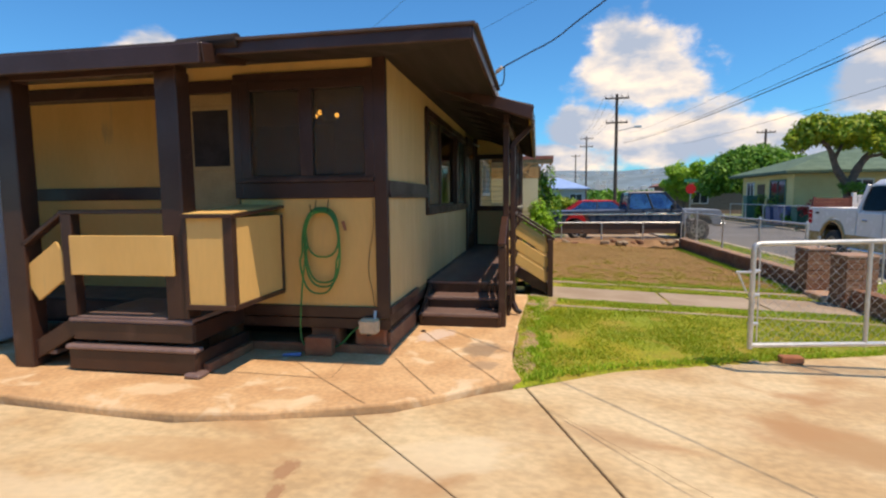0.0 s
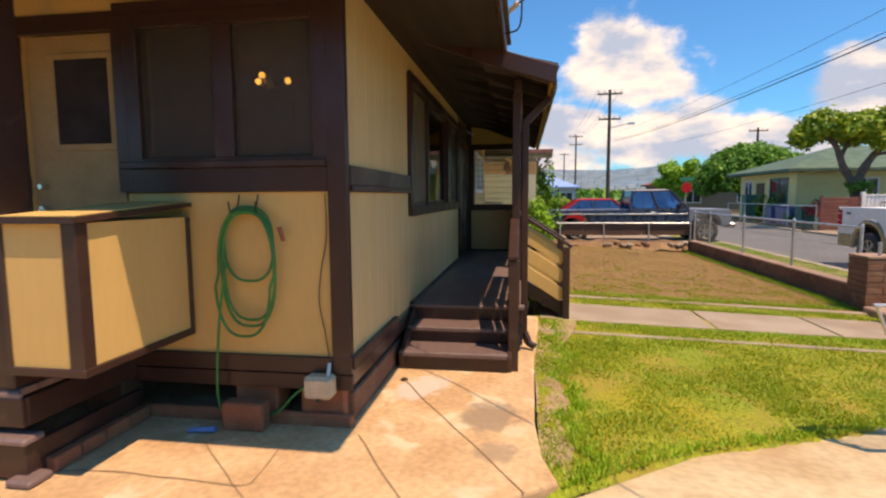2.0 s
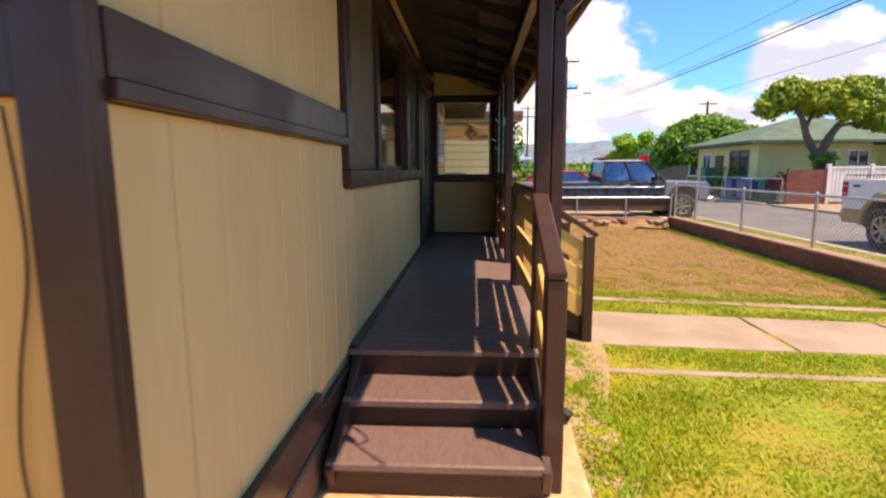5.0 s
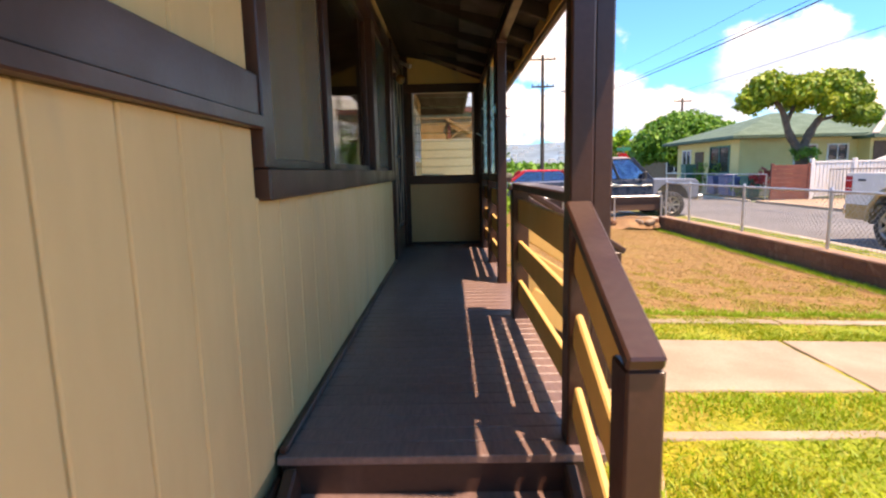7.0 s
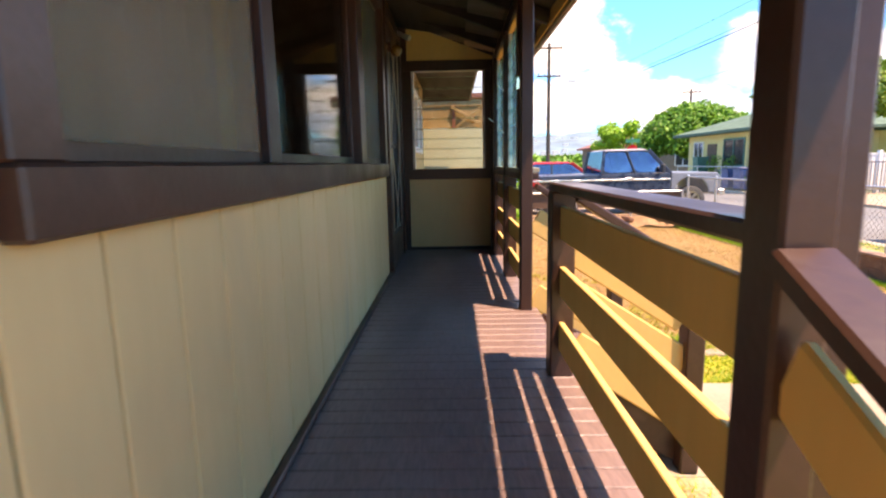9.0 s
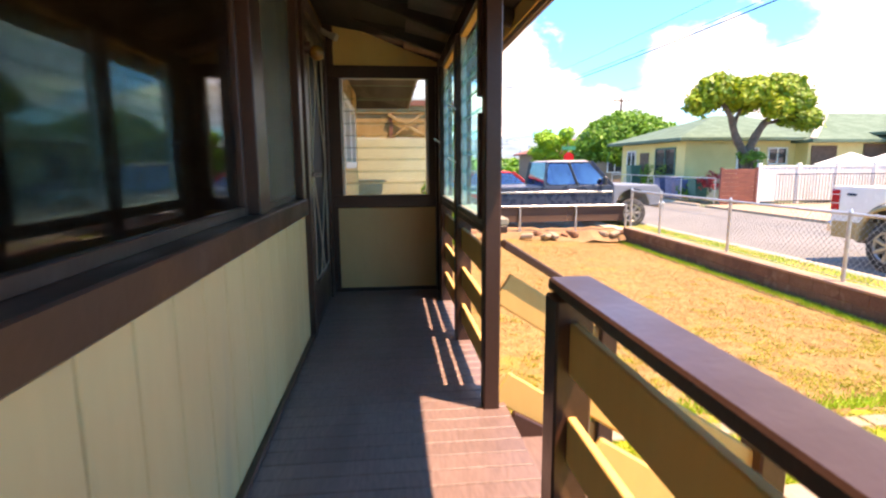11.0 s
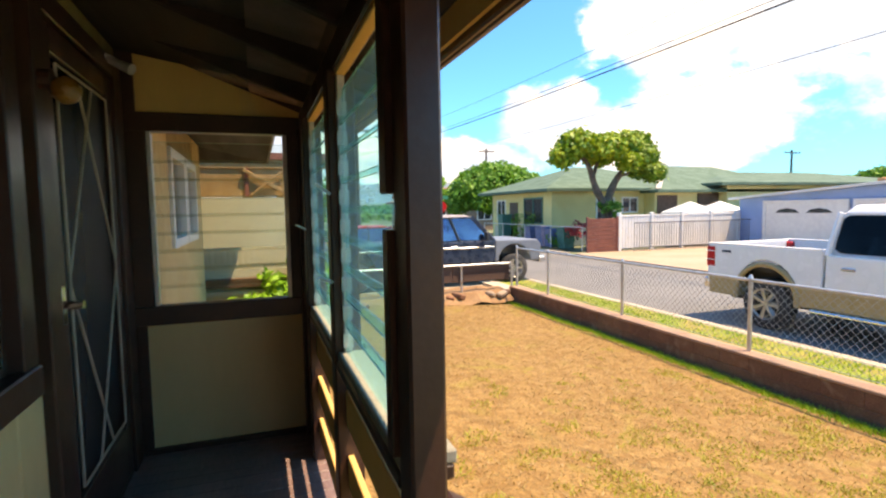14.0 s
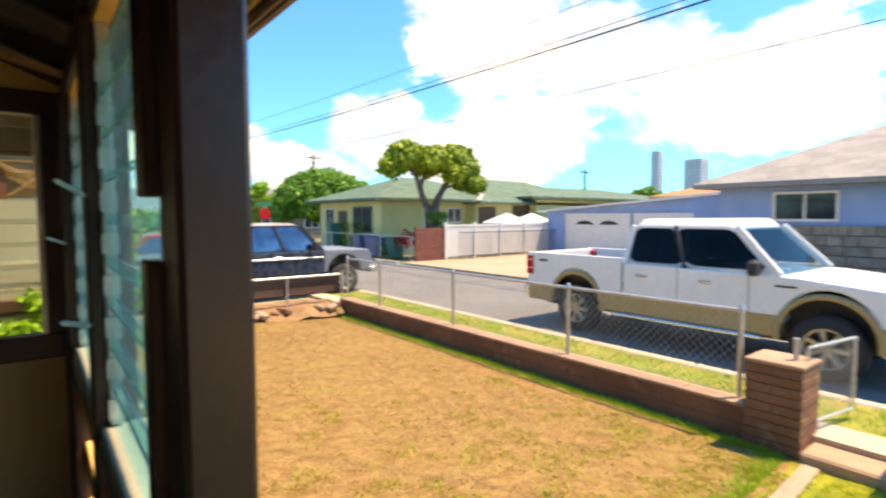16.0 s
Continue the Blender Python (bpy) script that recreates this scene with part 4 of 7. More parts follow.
for y0, z in ((5.02, 0.195), (5.32, 0.325)):
    box("tread", WX + 0.03, y0, z - 0.04, -0.31, y0 + 0.32, z, DECKP, porch, 0.008)
    box("riser", WX + 0.03, y0 + 0.03, z - 0.15, -0.31, y0 + 0.055, z - 0.04, BROWN, porch)
beam("stringer", (-1.16, 5.04, 0.10), (-1.16, 5.62, 0.36), 0.04, 0.16, BROWN, porch)
beam("stringer", (-0.30, 5.04, 0.10), (-0.30, 5.62, 0.36), 0.04, 0.16, BROWN, porch)

for (x, y) in ((-0.255, 5.70), (-0.25, 8.14)):
    p = thing("porch_post", "square dark brown wooden porch post", "post", x, y, 0.04, group="porch posts")
    box("shaft", -0.044, -0.044, 0.0, 0.026, 0.044, ceil_z(-0.25) - 0.12, BROWN, p, 0.006)
    box("post_cap", -0.050, -0.050, ceil_z(-0.25) - 0.16, 0.032, 0.050, ceil_z(-0.25) - 0.10, BROWN, p, 0.006)

SLATS = ((0.575, 0.69), (0.80, 0.92), (1.03, 1.16))


def slat_row(y0, y1, x, parent, z_list=SLATS):
    for z0, z1 in z_list:
        box("slat", x - 0.011, y0, z0, x + 0.011, y1, z1, BEIGE, parent, 0.003)


rail = thing("porch_railing", "porch railing with beige slats and a broad brown cap board", "railing", 0, 0, 0)
box("newel", -0.30, 7.10, 0.10, -0.205, 7.195, 1.215, BROWN, rail, 0.006)
slat_row(5.75, 7.10, -0.255, rail)
box("cap_board", -0.288, 5.75, 1.215, -0.175, 7.215, 1.25, BROWN, rail, 0.006)

srail = thing("stair_railing", "sloping step railing with beige slats and a brown cap", "railing", 0, 0, 0)
box("newel", -0.312, 5.085, 0.045, -0.232, 5.185, 0.925, BROWN, srail, 0.006)
beam("cap_board", (-0.276, 5.075, 0.940), (-0.276, 5.655, 1.215), 0.078, 0.035, BROWN, srail)
for dz in (0.14, 0.37, 0.60):
    beam("slat", (-0.272, 5.18, 0.995 - dz), (-0.272, 5.655, 1.21 - dz), 0.022, 0.115, BEIGE, srail)

# side steps towards the path
steps = structure(new("steps"), "short brown wooden side steps down to the path", "steps")
for i, (x0, z) in enumerate(((-0.20, 0.315), (0.03, 0.175))):
    box("tread", x0, 7.18, z - 0.04, x0 + 0.26, 8.10, z, DECKP, steps, 0.008)
    box("riser", x0 + 0.235, 7.18, z - 0.13, x0 + 0.255, 8.10, z - 0.04, BROWN, steps)
for y in (7.17, 8.11):
    beam("stringer", (-0.19, y, 0.37), (0.30, y, 0.10), 0.035, 0.15, BROWN, steps)
for y in (7.13, 8.17):
    r = thing("stair_railing", "side step railing with wide beige boards and a brown cap", "railing", 0, 0, 0, group="side step railings")
    box("newel", 0.25, y - 0.045, 0.02, 0.325, y + 0.045, 0.845, BROWN, r, 0.005)
    beam("cap_board", (-0.20, y, 1.195), (0.345, y, 0.845), 0.09, 0.035, BROWN, r)
    for dz in (0.20, 0.41, 0.62) if y < 7.5 else (0.20, 0.66):
        beam("slat", (-0.205, y, 1.195 - dz), (0.26, y, 0.895 - dz), 0.022, 0.145, BEIGE, r)

# ---- louvred porch end ----
screen_wall = structure(new("wall_porch_end"), "brown framed porch end wall with a beige lower panel", "wall")
YE = 10.45
box("bottom_rail", -1.21, YE - 0.03, 0.44, -0.20, YE + 0.06, 0.485, BROWN, screen_wall, 0.004)
box("panel", -1.13, YE, 0.485, -0.30, YE + 0.05, 1.18, SIDING, screen_wall, 0.003)
box("rail", -1.21, YE - 0.02, 1.18, -0.20, YE + 0.07, 1.285, BROWN, screen_wall, 0.005)
box("rail", -1.21, YE - 0.02, 2.24, -0.20, YE + 0.07, 2.34, BROWN, screen_wall, 0.005)
for x0, x1 in ((-1.21, -1.085), (-0.355, -0.20)):
    box("stud", x0, YE - 0.015, 1.285, x1, YE + 0.065, 2.24, BROWN, screen_wall, 0.004)
for x0, x1 in ((-1.21, -1.128), (-0.302, -0.20)):
    box("stud", x0, YE - 0.015, 0.47, x1, YE + 0.065, 1.18, BROWN, screen_wall, 0.004)
bm = bm_prism(bmesh.new(), [(-1.13, 2.34), (-0.22, 2.34), (-0.22, ceil_z(-0.22) - 0.0), (-1.13, ceil_z(-1.13) - 0.0)], "y", YE, YE + 0.04)
part("gable_panel", bm, BEIGE, screen_wall)
box("stud", -1.21, YE - 0.012, 2.34, -1.125, YE + 0.06, ceil_z(-1.17), BROWN, screen_wall, 0.004)


BLADE_EDGE = material("green glass edge", (0.10, 0.30, 0.25), (0.08, 0.24, 0.20), 0.3, bump=0.0)


def louvre_window(name, label, axis, fix, a, b, z0, z1, lean, blade=0.098, glassm=LOUVRE):
    """A jalousie: alloy side channels, glass blades, a crank."""
    w = structure(new(name), label, "window")
    n = int((z1 - z0 - 0.02) / blade)
    for u in (a, b - 0.022):
        if axis == "y":
            box("side_channel", fix - 0.014, u, z0, fix + 0.014, u + 0.022, z1, STEEL, w, 0.003)
        else:
            box("side_channel", u, fix - 0.03, z0, u + 0.022, fix + 0.03, z1, STEEL, w, 0.003)
    for i in range(n):
        zc = z0 + 0.05 + i * (z1 - z0 - 0.06) / n
        bm = bm_box(bmesh.new(), -0.003, a + 0.022, -0.060, 0.003, b - 0.022, 0.060)
        bm.transform(Matrix.Rotation(radians(lean), 4, "Y"))
        if axis == "x":
            bm.transform(Matrix.Rotation(radians(90), 4, "Z"))
            bm.transform(Matrix.Translation((0, fix, zc)))
            for v in bm.verts:
                v.co.x = -v.co.x
        else:
            bm.transform(Matrix.Translation((fix, 0, zc)))
        g = part("glass_blade", bm, glassm, w)
        g.data.materials.append(BLADE_EDGE)
        for f in g.data.polygons:
            if f.area < 0.02 and abs(f.normal.z) > 0.7:
                f.material_index = 1
        g.visible_shadow = False
        for u in (a + 0.022, b - 0.034):
            if axis == "y":
                box("blade_clip", fix - 0.018, u, zc - 0.03, fix + 0.016, u + 0.012, zc + 0.018, STEEL, w)
    return w


LEDGEP = material("grey sill paint", (0.30, 0.29, 0.23), (0.26, 0.25, 0.20), 0.7)
lower = structure(new("wall_porch_side"), "beige slatted half wall under the louvred windows", "wall")
for y0, y1 in ((9.045, 9.135), (10.02, 10.14), (10.36, 10.44)):
    box("stud", -0.30, y0, DZ, -0.205, y1, ceil_z(-0.25) - 0.09, BROWN, lower, 0.005)
for y0, y1 in ((8.19, 9.045), (9.135, 10.02)):
    slat_row(y0, y1, -0.255, lower)
    box("sill_board", -0.295, y0, 1.235, -0.175, y1, 1.27, BROWN, lower, 0.005)
    box("sill_ledge", -0.29, y0, 1.27, -0.17, y1, 1.30, LEDGEP, lower, 0.004)
    box("head_rail", -0.273, y0, 2.25, -0.237, y1, 2.272, BEIGE, lower, 0.003)
box("side_panel", -0.27, 10.14, DZ, -0.23, 10.36, ceil_z(-0.25) - 0.09, BROWN, lower)
box("lath", -0.305, 8.195, 1.825, -0.215, 8.255, 2.25, BROWN, lower, 0.003)
box("lath", -0.305, 8.195, 1.30, -0.215, 8.240, 1.755, BROWN, lower, 0.003)
louvre_window("window_3", "louvred window with greenish glass blades beside the porch", "y", -0.255, 8.24, 9.045, 1.30, 2.25, 6)
louvre_window("window_4", "second louvred window with greenish glass blades", "y", -0.255, 9.135, 10.02, 1.30, 2.25, 6)
CLEARL = glass("clear louvre glass", (0.93, 0.95, 0.92), 0.93, 0.03)
louvre_window("window_5", "louvred window of clear glass blades in the porch end", "x", YE + 0.03, -1.085, -0.355, 1.285, 2.24, 14, 0.098, CLEARL)
for y, z in ((9.02, 1.85), (9.02, 1.55), (9.99, 1.7)):
    h = thing("window_crank", "small grey metal louvre crank", "handle", -0.30, y, z, group="louvre cranks")
    beam("lever", (0, 0, 0), (-0.06, -0.10, 0.03), 0.012, 0.012, STEEL, h)

# ---- front door with its screen door ----
front_door = structure(new("door_2"), "dark front door behind a screen door with white diamond bars", "door")
for y0, y1 in ((9.20, 9.32), (10.24, 10.40)):
    box("casing", WX - 0.10, y0, 0.456, WX + 0.035, y1, 2.56, BROWN, front_door, 0.005)
box("casing_head", WX - 0.10, 9.32, 2.47, WX + 0.035, 10.24, 2.56, BROWN, front_door, 0.005)
box("threshold", WX - 0.10, 9.32, 0.45, WX + 0.02, 10.24, 0.475, BROWN, front_door, 0.004)
box("door_leaf", WX - 0.09, 9.325, 0.475, WX - 0.05, 10.235, 2.465, SOFFIT, front_door)
sd = front_door
for y0, y1, z0, z1 in ((9.325, 9.42, 0.48, 2.46), (10.14, 10.235, 0.48, 2.46), (9.42, 10.14, 2.36, 2.46), (9.42, 10.14, 0.48, 0.74)):
    box("screen_frame", WX - 0.012, y0, z0, WX + 0.020, y1, z1, BROWN, sd, 0.005)
pane("screen_mesh", WX - 0.002, 9.42, 0.74, WX + 0.000, 10.14, 2.36, DARKSCREEN, sd)
GRILLE = material("cream grille bar", (0.42, 0.34, 0.25), (0.36, 0.29, 0.21), 0.5)
ga, gb, gz0, gz1 = 9.45, 10.11, 0.78, 2.33
gm = (ga + gb) / 2
zm = (gz0 + gz1) / 2
for p0, p1 in (((ga, gz0), (ga, gz1)), ((gb, gz0), (gb, gz1)), ((ga, gz0), (gb, gz0)), ((ga, gz1), (gb, gz1)), ((ga, zm + 0.02), (gm + 0.1, gz1)), ((gb, zm + 0.02), (gm - 0.1, gz1)), ((ga, zm - 0.02), (gm + 0.1, gz0)),
               ((gb, zm - 0.02), (gm - 0.1, gz0)), ((ga, zm + 0.02), (ga, zm - 0.02)), ((gb, zm + 0.02), (gb, zm - 0.02))):
    part("grille_bar", bm_tube(bmesh.new(), (WX + 0.024, *p0), (WX + 0.024, *p1), 0.0055, None, 6), GRILLE, sd)
part("door_handle", bm_tube(bmesh.new(), (WX + 0.02, 9.365, 1.48), (WX + 0.085, 9.365, 1.48), 0.016, None, 10), CHROME, sd)
box("handle_plate", WX + 0.018, 9.345, 1.41, WX + 0.028, 9.387, 1.55, CHROME, sd, 0.003)

lamp = thing("porch_lamp", "small amber glass porch lamp beside the door", "lamp", WX + 0.02, 9.26, 2.20)
part("mount", bm_tube(bmesh.new(), (0.0, 0, 0.03), (0.05, 0, 0.03), 0.035, None, 12), BROWN, lamp)
bm = bmesh.new()
bmesh.ops.create_uvsphere(bm, u_segments=14, v_segments=8, radius=0.045, matrix=Matrix.Translation((0.085, 0, 0.0)))
part("globe", bm, AMBER, lamp, smooth=True)
flood = thing("floodlight", "small grey metal floodlight under the porch roof", "lamp", WX + 0.03, 10.12, 2.52)
part("housing", bm_tube(bmesh.new(), (0.02, 0, 0.0), (0.12, -0.05, -0.05), 0.016, 0.026, 12), STEEL, flood)
part("arm", bm_tube(bmesh.new(), (0.0, 0, 0.02), (0.04, 0, 0.0), 0.015, None, 8), STEEL, flood)

# white framed jalousies further along the long wall
win_w = structure(new("window_6"), "white framed jalousie windows further along the house wall", "window")
for y0, y1 in ((12.1, 13.02), (13.08, 14.0)):
    for a, b, z0, z1 in ((y0, y0 + 0.07, 1.5, 2.35), (y1 - 0.07, y1, 1.5, 2.35), (y0 + 0.07, y1 - 0.07, 1.5, 1.58), (y0 + 0.07, y1 - 0.07, 2.27, 2.35)):
        box("window_frame", WX - 0.06, a, z0, WX + 0.03, b, z1, WHITE, win_w, 0.004)
    pane("pane", WX - 0.03, y0 + 0.07, 1.58, WX - 0.025, y1 - 0.07, 2.27, GLASS, win_w)

# ---- back landing ----
landing = structure(new("landing"), "brown wooden back landing with board skirts and side steps", "landing")
for i in range(8):
    box("floor_board", -3.68, 3.15 + i * 0.099, 0.47, -2.60, 3.15 + i * 0.099 + 0.095, 0.505, DECKP, landing, 0.004)
for z0, z1, o_ in ((0.305, 0.455, 0.0), (0.06, 0.230, 0.03)):
    box("skirt_board", -3.70 - o_, 3.15 - o_, z0, -2.60 + o_, 3.18 - o_, z1, BROWN, landing, 0.006)
    box("ledge_board", -3.72 - o_, 3.13 - o_, z1 + 0.002, -2.58 + o_, 3.146 - o_ if o_ == 0 else 3.22, z1 + 0.042, DECKP, landing, 0.012)
    box("skirt_board", -2.63 + o_, 3.18 - o_, z0, -2.60 + o_, 3.92, z1, BROWN, landing, 0.006)
box("kick_board", -2.64, 3.06, 0.045, -2.50, 3.20, 0.085, DECKP, landing, 0.012)
for x0, z in ((-3.97, 0.34), (-4.24, 0.19)):
    box("tread", x0, 3.20, z - 0.04, x0 + 0.30, 3.92, z, DECKP, landing, 0.008)
    box("riser", x0 + 0.01, 3.22, z - 0.15, x0 + 0.03, 3.92, z - 0.04, BROWN, landing)
beam("stringer", (-4.27, 3.19, 0.10), (-3.70, 3.19, 0.42), 0.04, 0.14, BROWN, landing)
for x in (-2.71, -4.20):
    p = thing("porch_post", "thick dark brown post of the back landing", "post", x, 3.22, 0.045 if x < -4 else 0.505, group="back landing posts")
    box("shaft", -0.095, -0.085, 0.0, 0.095, 0.085, 2.44 - (0.045 if x < -4 else 0.505), BROWN, p, 0.008)
brail = thing("landing_railing", "brown landing railing with a wide beige board", "railing", 0, 0, 0)
box("newel", -3.745, 3.14, 0.505, -3.645, 3.24, 1.345, BROWN, brail, 0.006)
box("cap_board", -3.755, 3.14, 1.345, -2.81, 3.23, 1.38, BROWN, brail, 0.005)
box("panel", -3.64, 3.108, 0.855, -2.705, 3.132, 1.174, BEIGE, brail, 0.004)
beam("cap_board", (-3.74, 3.18, 1.355), (-4.13, 3.18, 1.09), 0.09, 0.035, BROWN, brail)
beam("panel", (-3.745, 3.18, 1.00), (-4.12, 3.18, 0.74), 0.022, 0.30, BEIGE, brail)
back_roof = structure(new("landing_roof"), "dark brown low roof over the back landing", "roof")
bm = bm_prism(bmesh.new(), [(2.93, 2.42), (EY, 2.66), (EY, 2.72), (2.93, 2.54)], "x", -6.8, -2.26)
part("roof_sheet", bm, ROOFING, back_roof)
beam("fascia", (-6.85, 2.92, 2.48), (-2.25, 2.92, 2.48), 0.03, 0.14, BROWN, back_roof)
beam("barge_board", (-2.25, 2.93, 2.485), (-2.25, 3.5, 2.60), 0.03, 0.14, BROWN, back_roof)
box("header_beam", -6.7, 3.15, 2.42, -2.62, 3.29, 2.49, BROWN, back_roof, 0.006)

cab = thing("bay_box", "beige panelled box with brown corner boards hung on the house wall", "cabinet", 0, 0, 0)
BX0, BX1, BY0, BZ0, BZ1 = -2.60, -2.185, 3.095, 0.60, 1.31
box("body", BX0 + 0.01, BY0 + 0.01, BZ0 + 0.03, BX1 - 0.01, EY - 0.002, BZ1, BEIGE, cab)
for x0, y0, x1, y1 in ((BX1 - 0.075, BY0, BX1, BY0 + 0.075), (BX0, BY0, BX0 + 0.03, BY0 + 0.03), (BX1 - 0.03, EY - 0.055, BX1 + 0.004, EY - 0.024)):
    box("corner_board", x0, y0, BZ0, x1, y1, BZ1, BROWN, cab, 0.004)
box("bottom_board", BX0, BY0 - 0.004, BZ0 - 0.005, BX1 + 0.006, EY - 0.03, BZ0 + 0.035, BROWN, cab, 0.004)
bm = bm_prism(bmesh.new(), [(BY0 - 0.025, BZ1), (EY - 0.03, BZ1 + 0.06), (EY - 0.03, BZ1 + 0.085), (BY0 - 0.025, BZ1 + 0.025)], "x", BX0 - 0.01, BX1 + 0.02)
part("lid", bm, BROWN, cab)
bm = bm_prism(bmesh.new(), [(BY0 + 0.0, BZ1 + 0.0305), (EY - 0.04, BZ1 + 0.0885), (EY - 0.04, BZ1 + 0.0945), (BY0 + 0.0, BZ1 + 0.0365)], "x", BX0 + 0.01, BX1 - 0.0)
part("lid_panel", bm, BEIGE, cab)

fridge = thing("cabinet", "pale blue metal cabinet beside the back steps", "cabinet", -5.55, 3.75, 0.045)
BLUEM = material("pale blue enamel", (0.50, 0.60, 0.75), (0.46, 0.56, 0.7), 0.3, bump=0.02)
box("body", -0.45, -0.30, 0.03, 0.45, 0.18, 1.66, BLUEM, fridge, 0.03)
box("door", -0.44, -0.33, 0.08, 0.44, -0.30, 1.60, BLUEM, fridge, 0.012)
box("handle", 0.36, -0.36, 0.85, 0.39, -0.33, 1.15, CHROME, fridge, 0.006)


def tube_path(name, pts, r, mat, parent, seg=8, closed=False):
    """A round hose or cable through pts, as a mesh."""
    n = len(pts)
    bm = bmesh.new()
    rings = []
    for i, p in enumerate(pts):
        a, b = (pts[i - 1] if i or closed else p), (pts[(i + 1) % n] if i < n - 1 or closed else p)
        d = (Vector(b) - Vector(a)).normalized()
        s = d.cross(Vector((0.31, 0.85, 0.42))).normalized()
        u = s.cross(d)
        rings.append([bm.verts.new(Vector(p) + s * r * math.cos(k * math.tau / seg) + u * r * math.sin(k * math.tau / seg)) for k in range(seg)])
    for i in range(n if closed else n - 1):
        A, B = rings[i], rings[(i + 1) % n]
        for k in range(seg):
            bm.faces.new((A[k], A[(k + 1) % seg], B[(k + 1) % seg], B[k]))
    return part(name, bm, mat, parent, smooth=True)


def smooth_path(pts, n=8):
    """Catmull-Rom points through pts."""
    pts = [Vector(p) for p in pts]
    out_ = []
    for i in range(len(pts) - 1):
        p0, p1, p2, p3 = pts[max(0, i - 1)], pts[i], pts[i + 1], pts[min(len(pts) - 1, i + 2)]
        for k in range(n):
            t = k / n
            out_.append(0.5 * ((2 * p1) + (p2 - p0) * t + (2 * p0 - 5 * p1 + 4 * p2 - p3) * t * t + (3 * p1 - p0 - 3 * p2 + p3) * t ** 3))
    return out_ + [pts[-1]]


# ---- hose, meter, cord ----
hose = thing("garden_hose", "green garden hose coiled on a wall hook", "hose", 0, 0, 0)
hx = -1.80
HY = EY - 0.045
for k, (half, low, sway, dy) in enumerate(((0.155, 0.93, 0.0, 0.0), (0.168, 0.66, 0.0, 0.022), (0.175, 0.60, -0.035, 0.045), (0.16, 0.70, 0.01, 0.03))):
    top = 1.37 - 0.012 * k
    pts = []
    for i in range(40):
        a = i / 40 * math.tau
        c_, s_ = math.cos(a), math.sin(a)
        zz = (top + low) / 2 + (top - low) / 2 * math.copysign(abs(s_) ** 0.85, s_)
        xx = hx + sway * (1 if s_ < 0 else 0.2) + half * math.copysign(abs(c_) ** 0.75, c_)
        pts.append((xx, HY - dy * 0.6, zz))
    tube_path("coil", pts, 0.0085, HOSEG, hose, 7, True)
tail = smooth_path([(hx - 0.13, HY - 0.03, 1.05), (hx - 0.18, HY - 0.035, 0.75), (hx - 0.21, HY - 0.04, 0.45), (hx - 0.22, HY - 0.03, 0.2), (hx - 0.16, HY - 0.02, 0.085), (hx - 0.02, HY + 0.0, 0.075), (hx + 0.14, HY + 0.0, 0.13),
                    (hx + 0.26, HY - 0.01, 0.25), (hx + 0.34, HY - 0.03, 0.31)], 10)
tube_path("tail", tail, 0.008, HOSEG, hose, 7)
for dx in (-0.06, 0.06):
    tube_path("hook", smooth_path([(hx + dx, EY - 0.02, 1.44), (hx + dx, EY - 0.05, 1.36), (hx + dx * 1.3, EY - 0.09, 1.34), (hx + dx * 1.4, EY - 0.10, 1.40)], 5), 0.004, SOFFIT, hose, 6)
part("nozzle", bm_tube(bmesh.new(), (hx + 0.20, EY - 0.05, 1.25), (hx + 0.225, EY - 0.055, 1.17), 0.016, 0.012), REDBRICK, hose)
tap = thing("hose_tap", "small brass hose tap under the house wall", "tap", hx + 0.34, EY - 0.02, 0.30)
part("spout", bm_tube(bmesh.new(), (0, 0.03, 0.02), (0, -0.06, -0.01), 0.012), STEEL, tap)
part("wheel", bm_tube(bmesh.new(), (0, -0.02, 0.03), (0, -0.02, 0.055), 0.022), STEEL, tap)
gun = thing("spray_nozzle", "blue plastic hose nozzle lying on the ground", "nozzle", hx - 0.24, HY - 0.16, 0.06)
BLUEPL = material("blue plastic", (0.10, 0.25, 0.55), None, 0.4)
part("barrel", bm_tube(bmesh.new(), (-0.10, 0, 0), (0.06, 0.02, 0.008), 0.012, 0.018), BLUEPL, gun)
meter = thing("utility_box", "cream electric box low on the house corner", "box", -1.37, EY - 0.075, 0.25)
CREAM = material("cream enamelled metal", (0.62, 0.48, 0.31), (0.55, 0.42, 0.27), 0.45)
box("case", -0.085, -0.05, 0.0, 0.085, 0.055, 0.135, CREAM, meter, 0.018)
box("cover", -0.075, -0.058, 0.015, 0.075, -0.050, 0.120, CREAM, meter, 0.006)
part("knockout", bm_tube(bmesh.new(), (0.0, -0.02, -0.015), (0.0, -0.02, 0.005), 0.02, None, 10), PLASTIC, meter)
part("conduit", bm_tube(bmesh.new(), (0.05, 0.0, 0.13), (0.05, 0.03, 0.20), 0.012), STEEL, meter)
cord = thing("wall_cable", "thin brown cable hanging down the end wall", "cable", 0, 0, 0)
tube_path("cable", smooth_path([(-1.325, EY - 0.03, 1.44), (-1.33, EY - 0.012, 1.2), (-1.37, EY - 0.012, 0.98), (-1.385, EY - 0.012, 0.80), (-1.35, EY - 0.012, 0.6), (-1.325, EY - 0.015, 0.40)], 8), 0.003, BROWN, cord, 6)
brick = thing("footing_brick", "loose reddish brick standing under the house wall", "brick", -1.83, EY - 0.10, 0.045)
box("body", -0.13, -0.05, 0.0, 0.13, 0.05, 0.17, REDBRICK, brick, 0.01)
stone = thing("brick", "loose brown block lying under the metal gate", "brick", 2.46, 4.80, drive_z(2.46, 5))
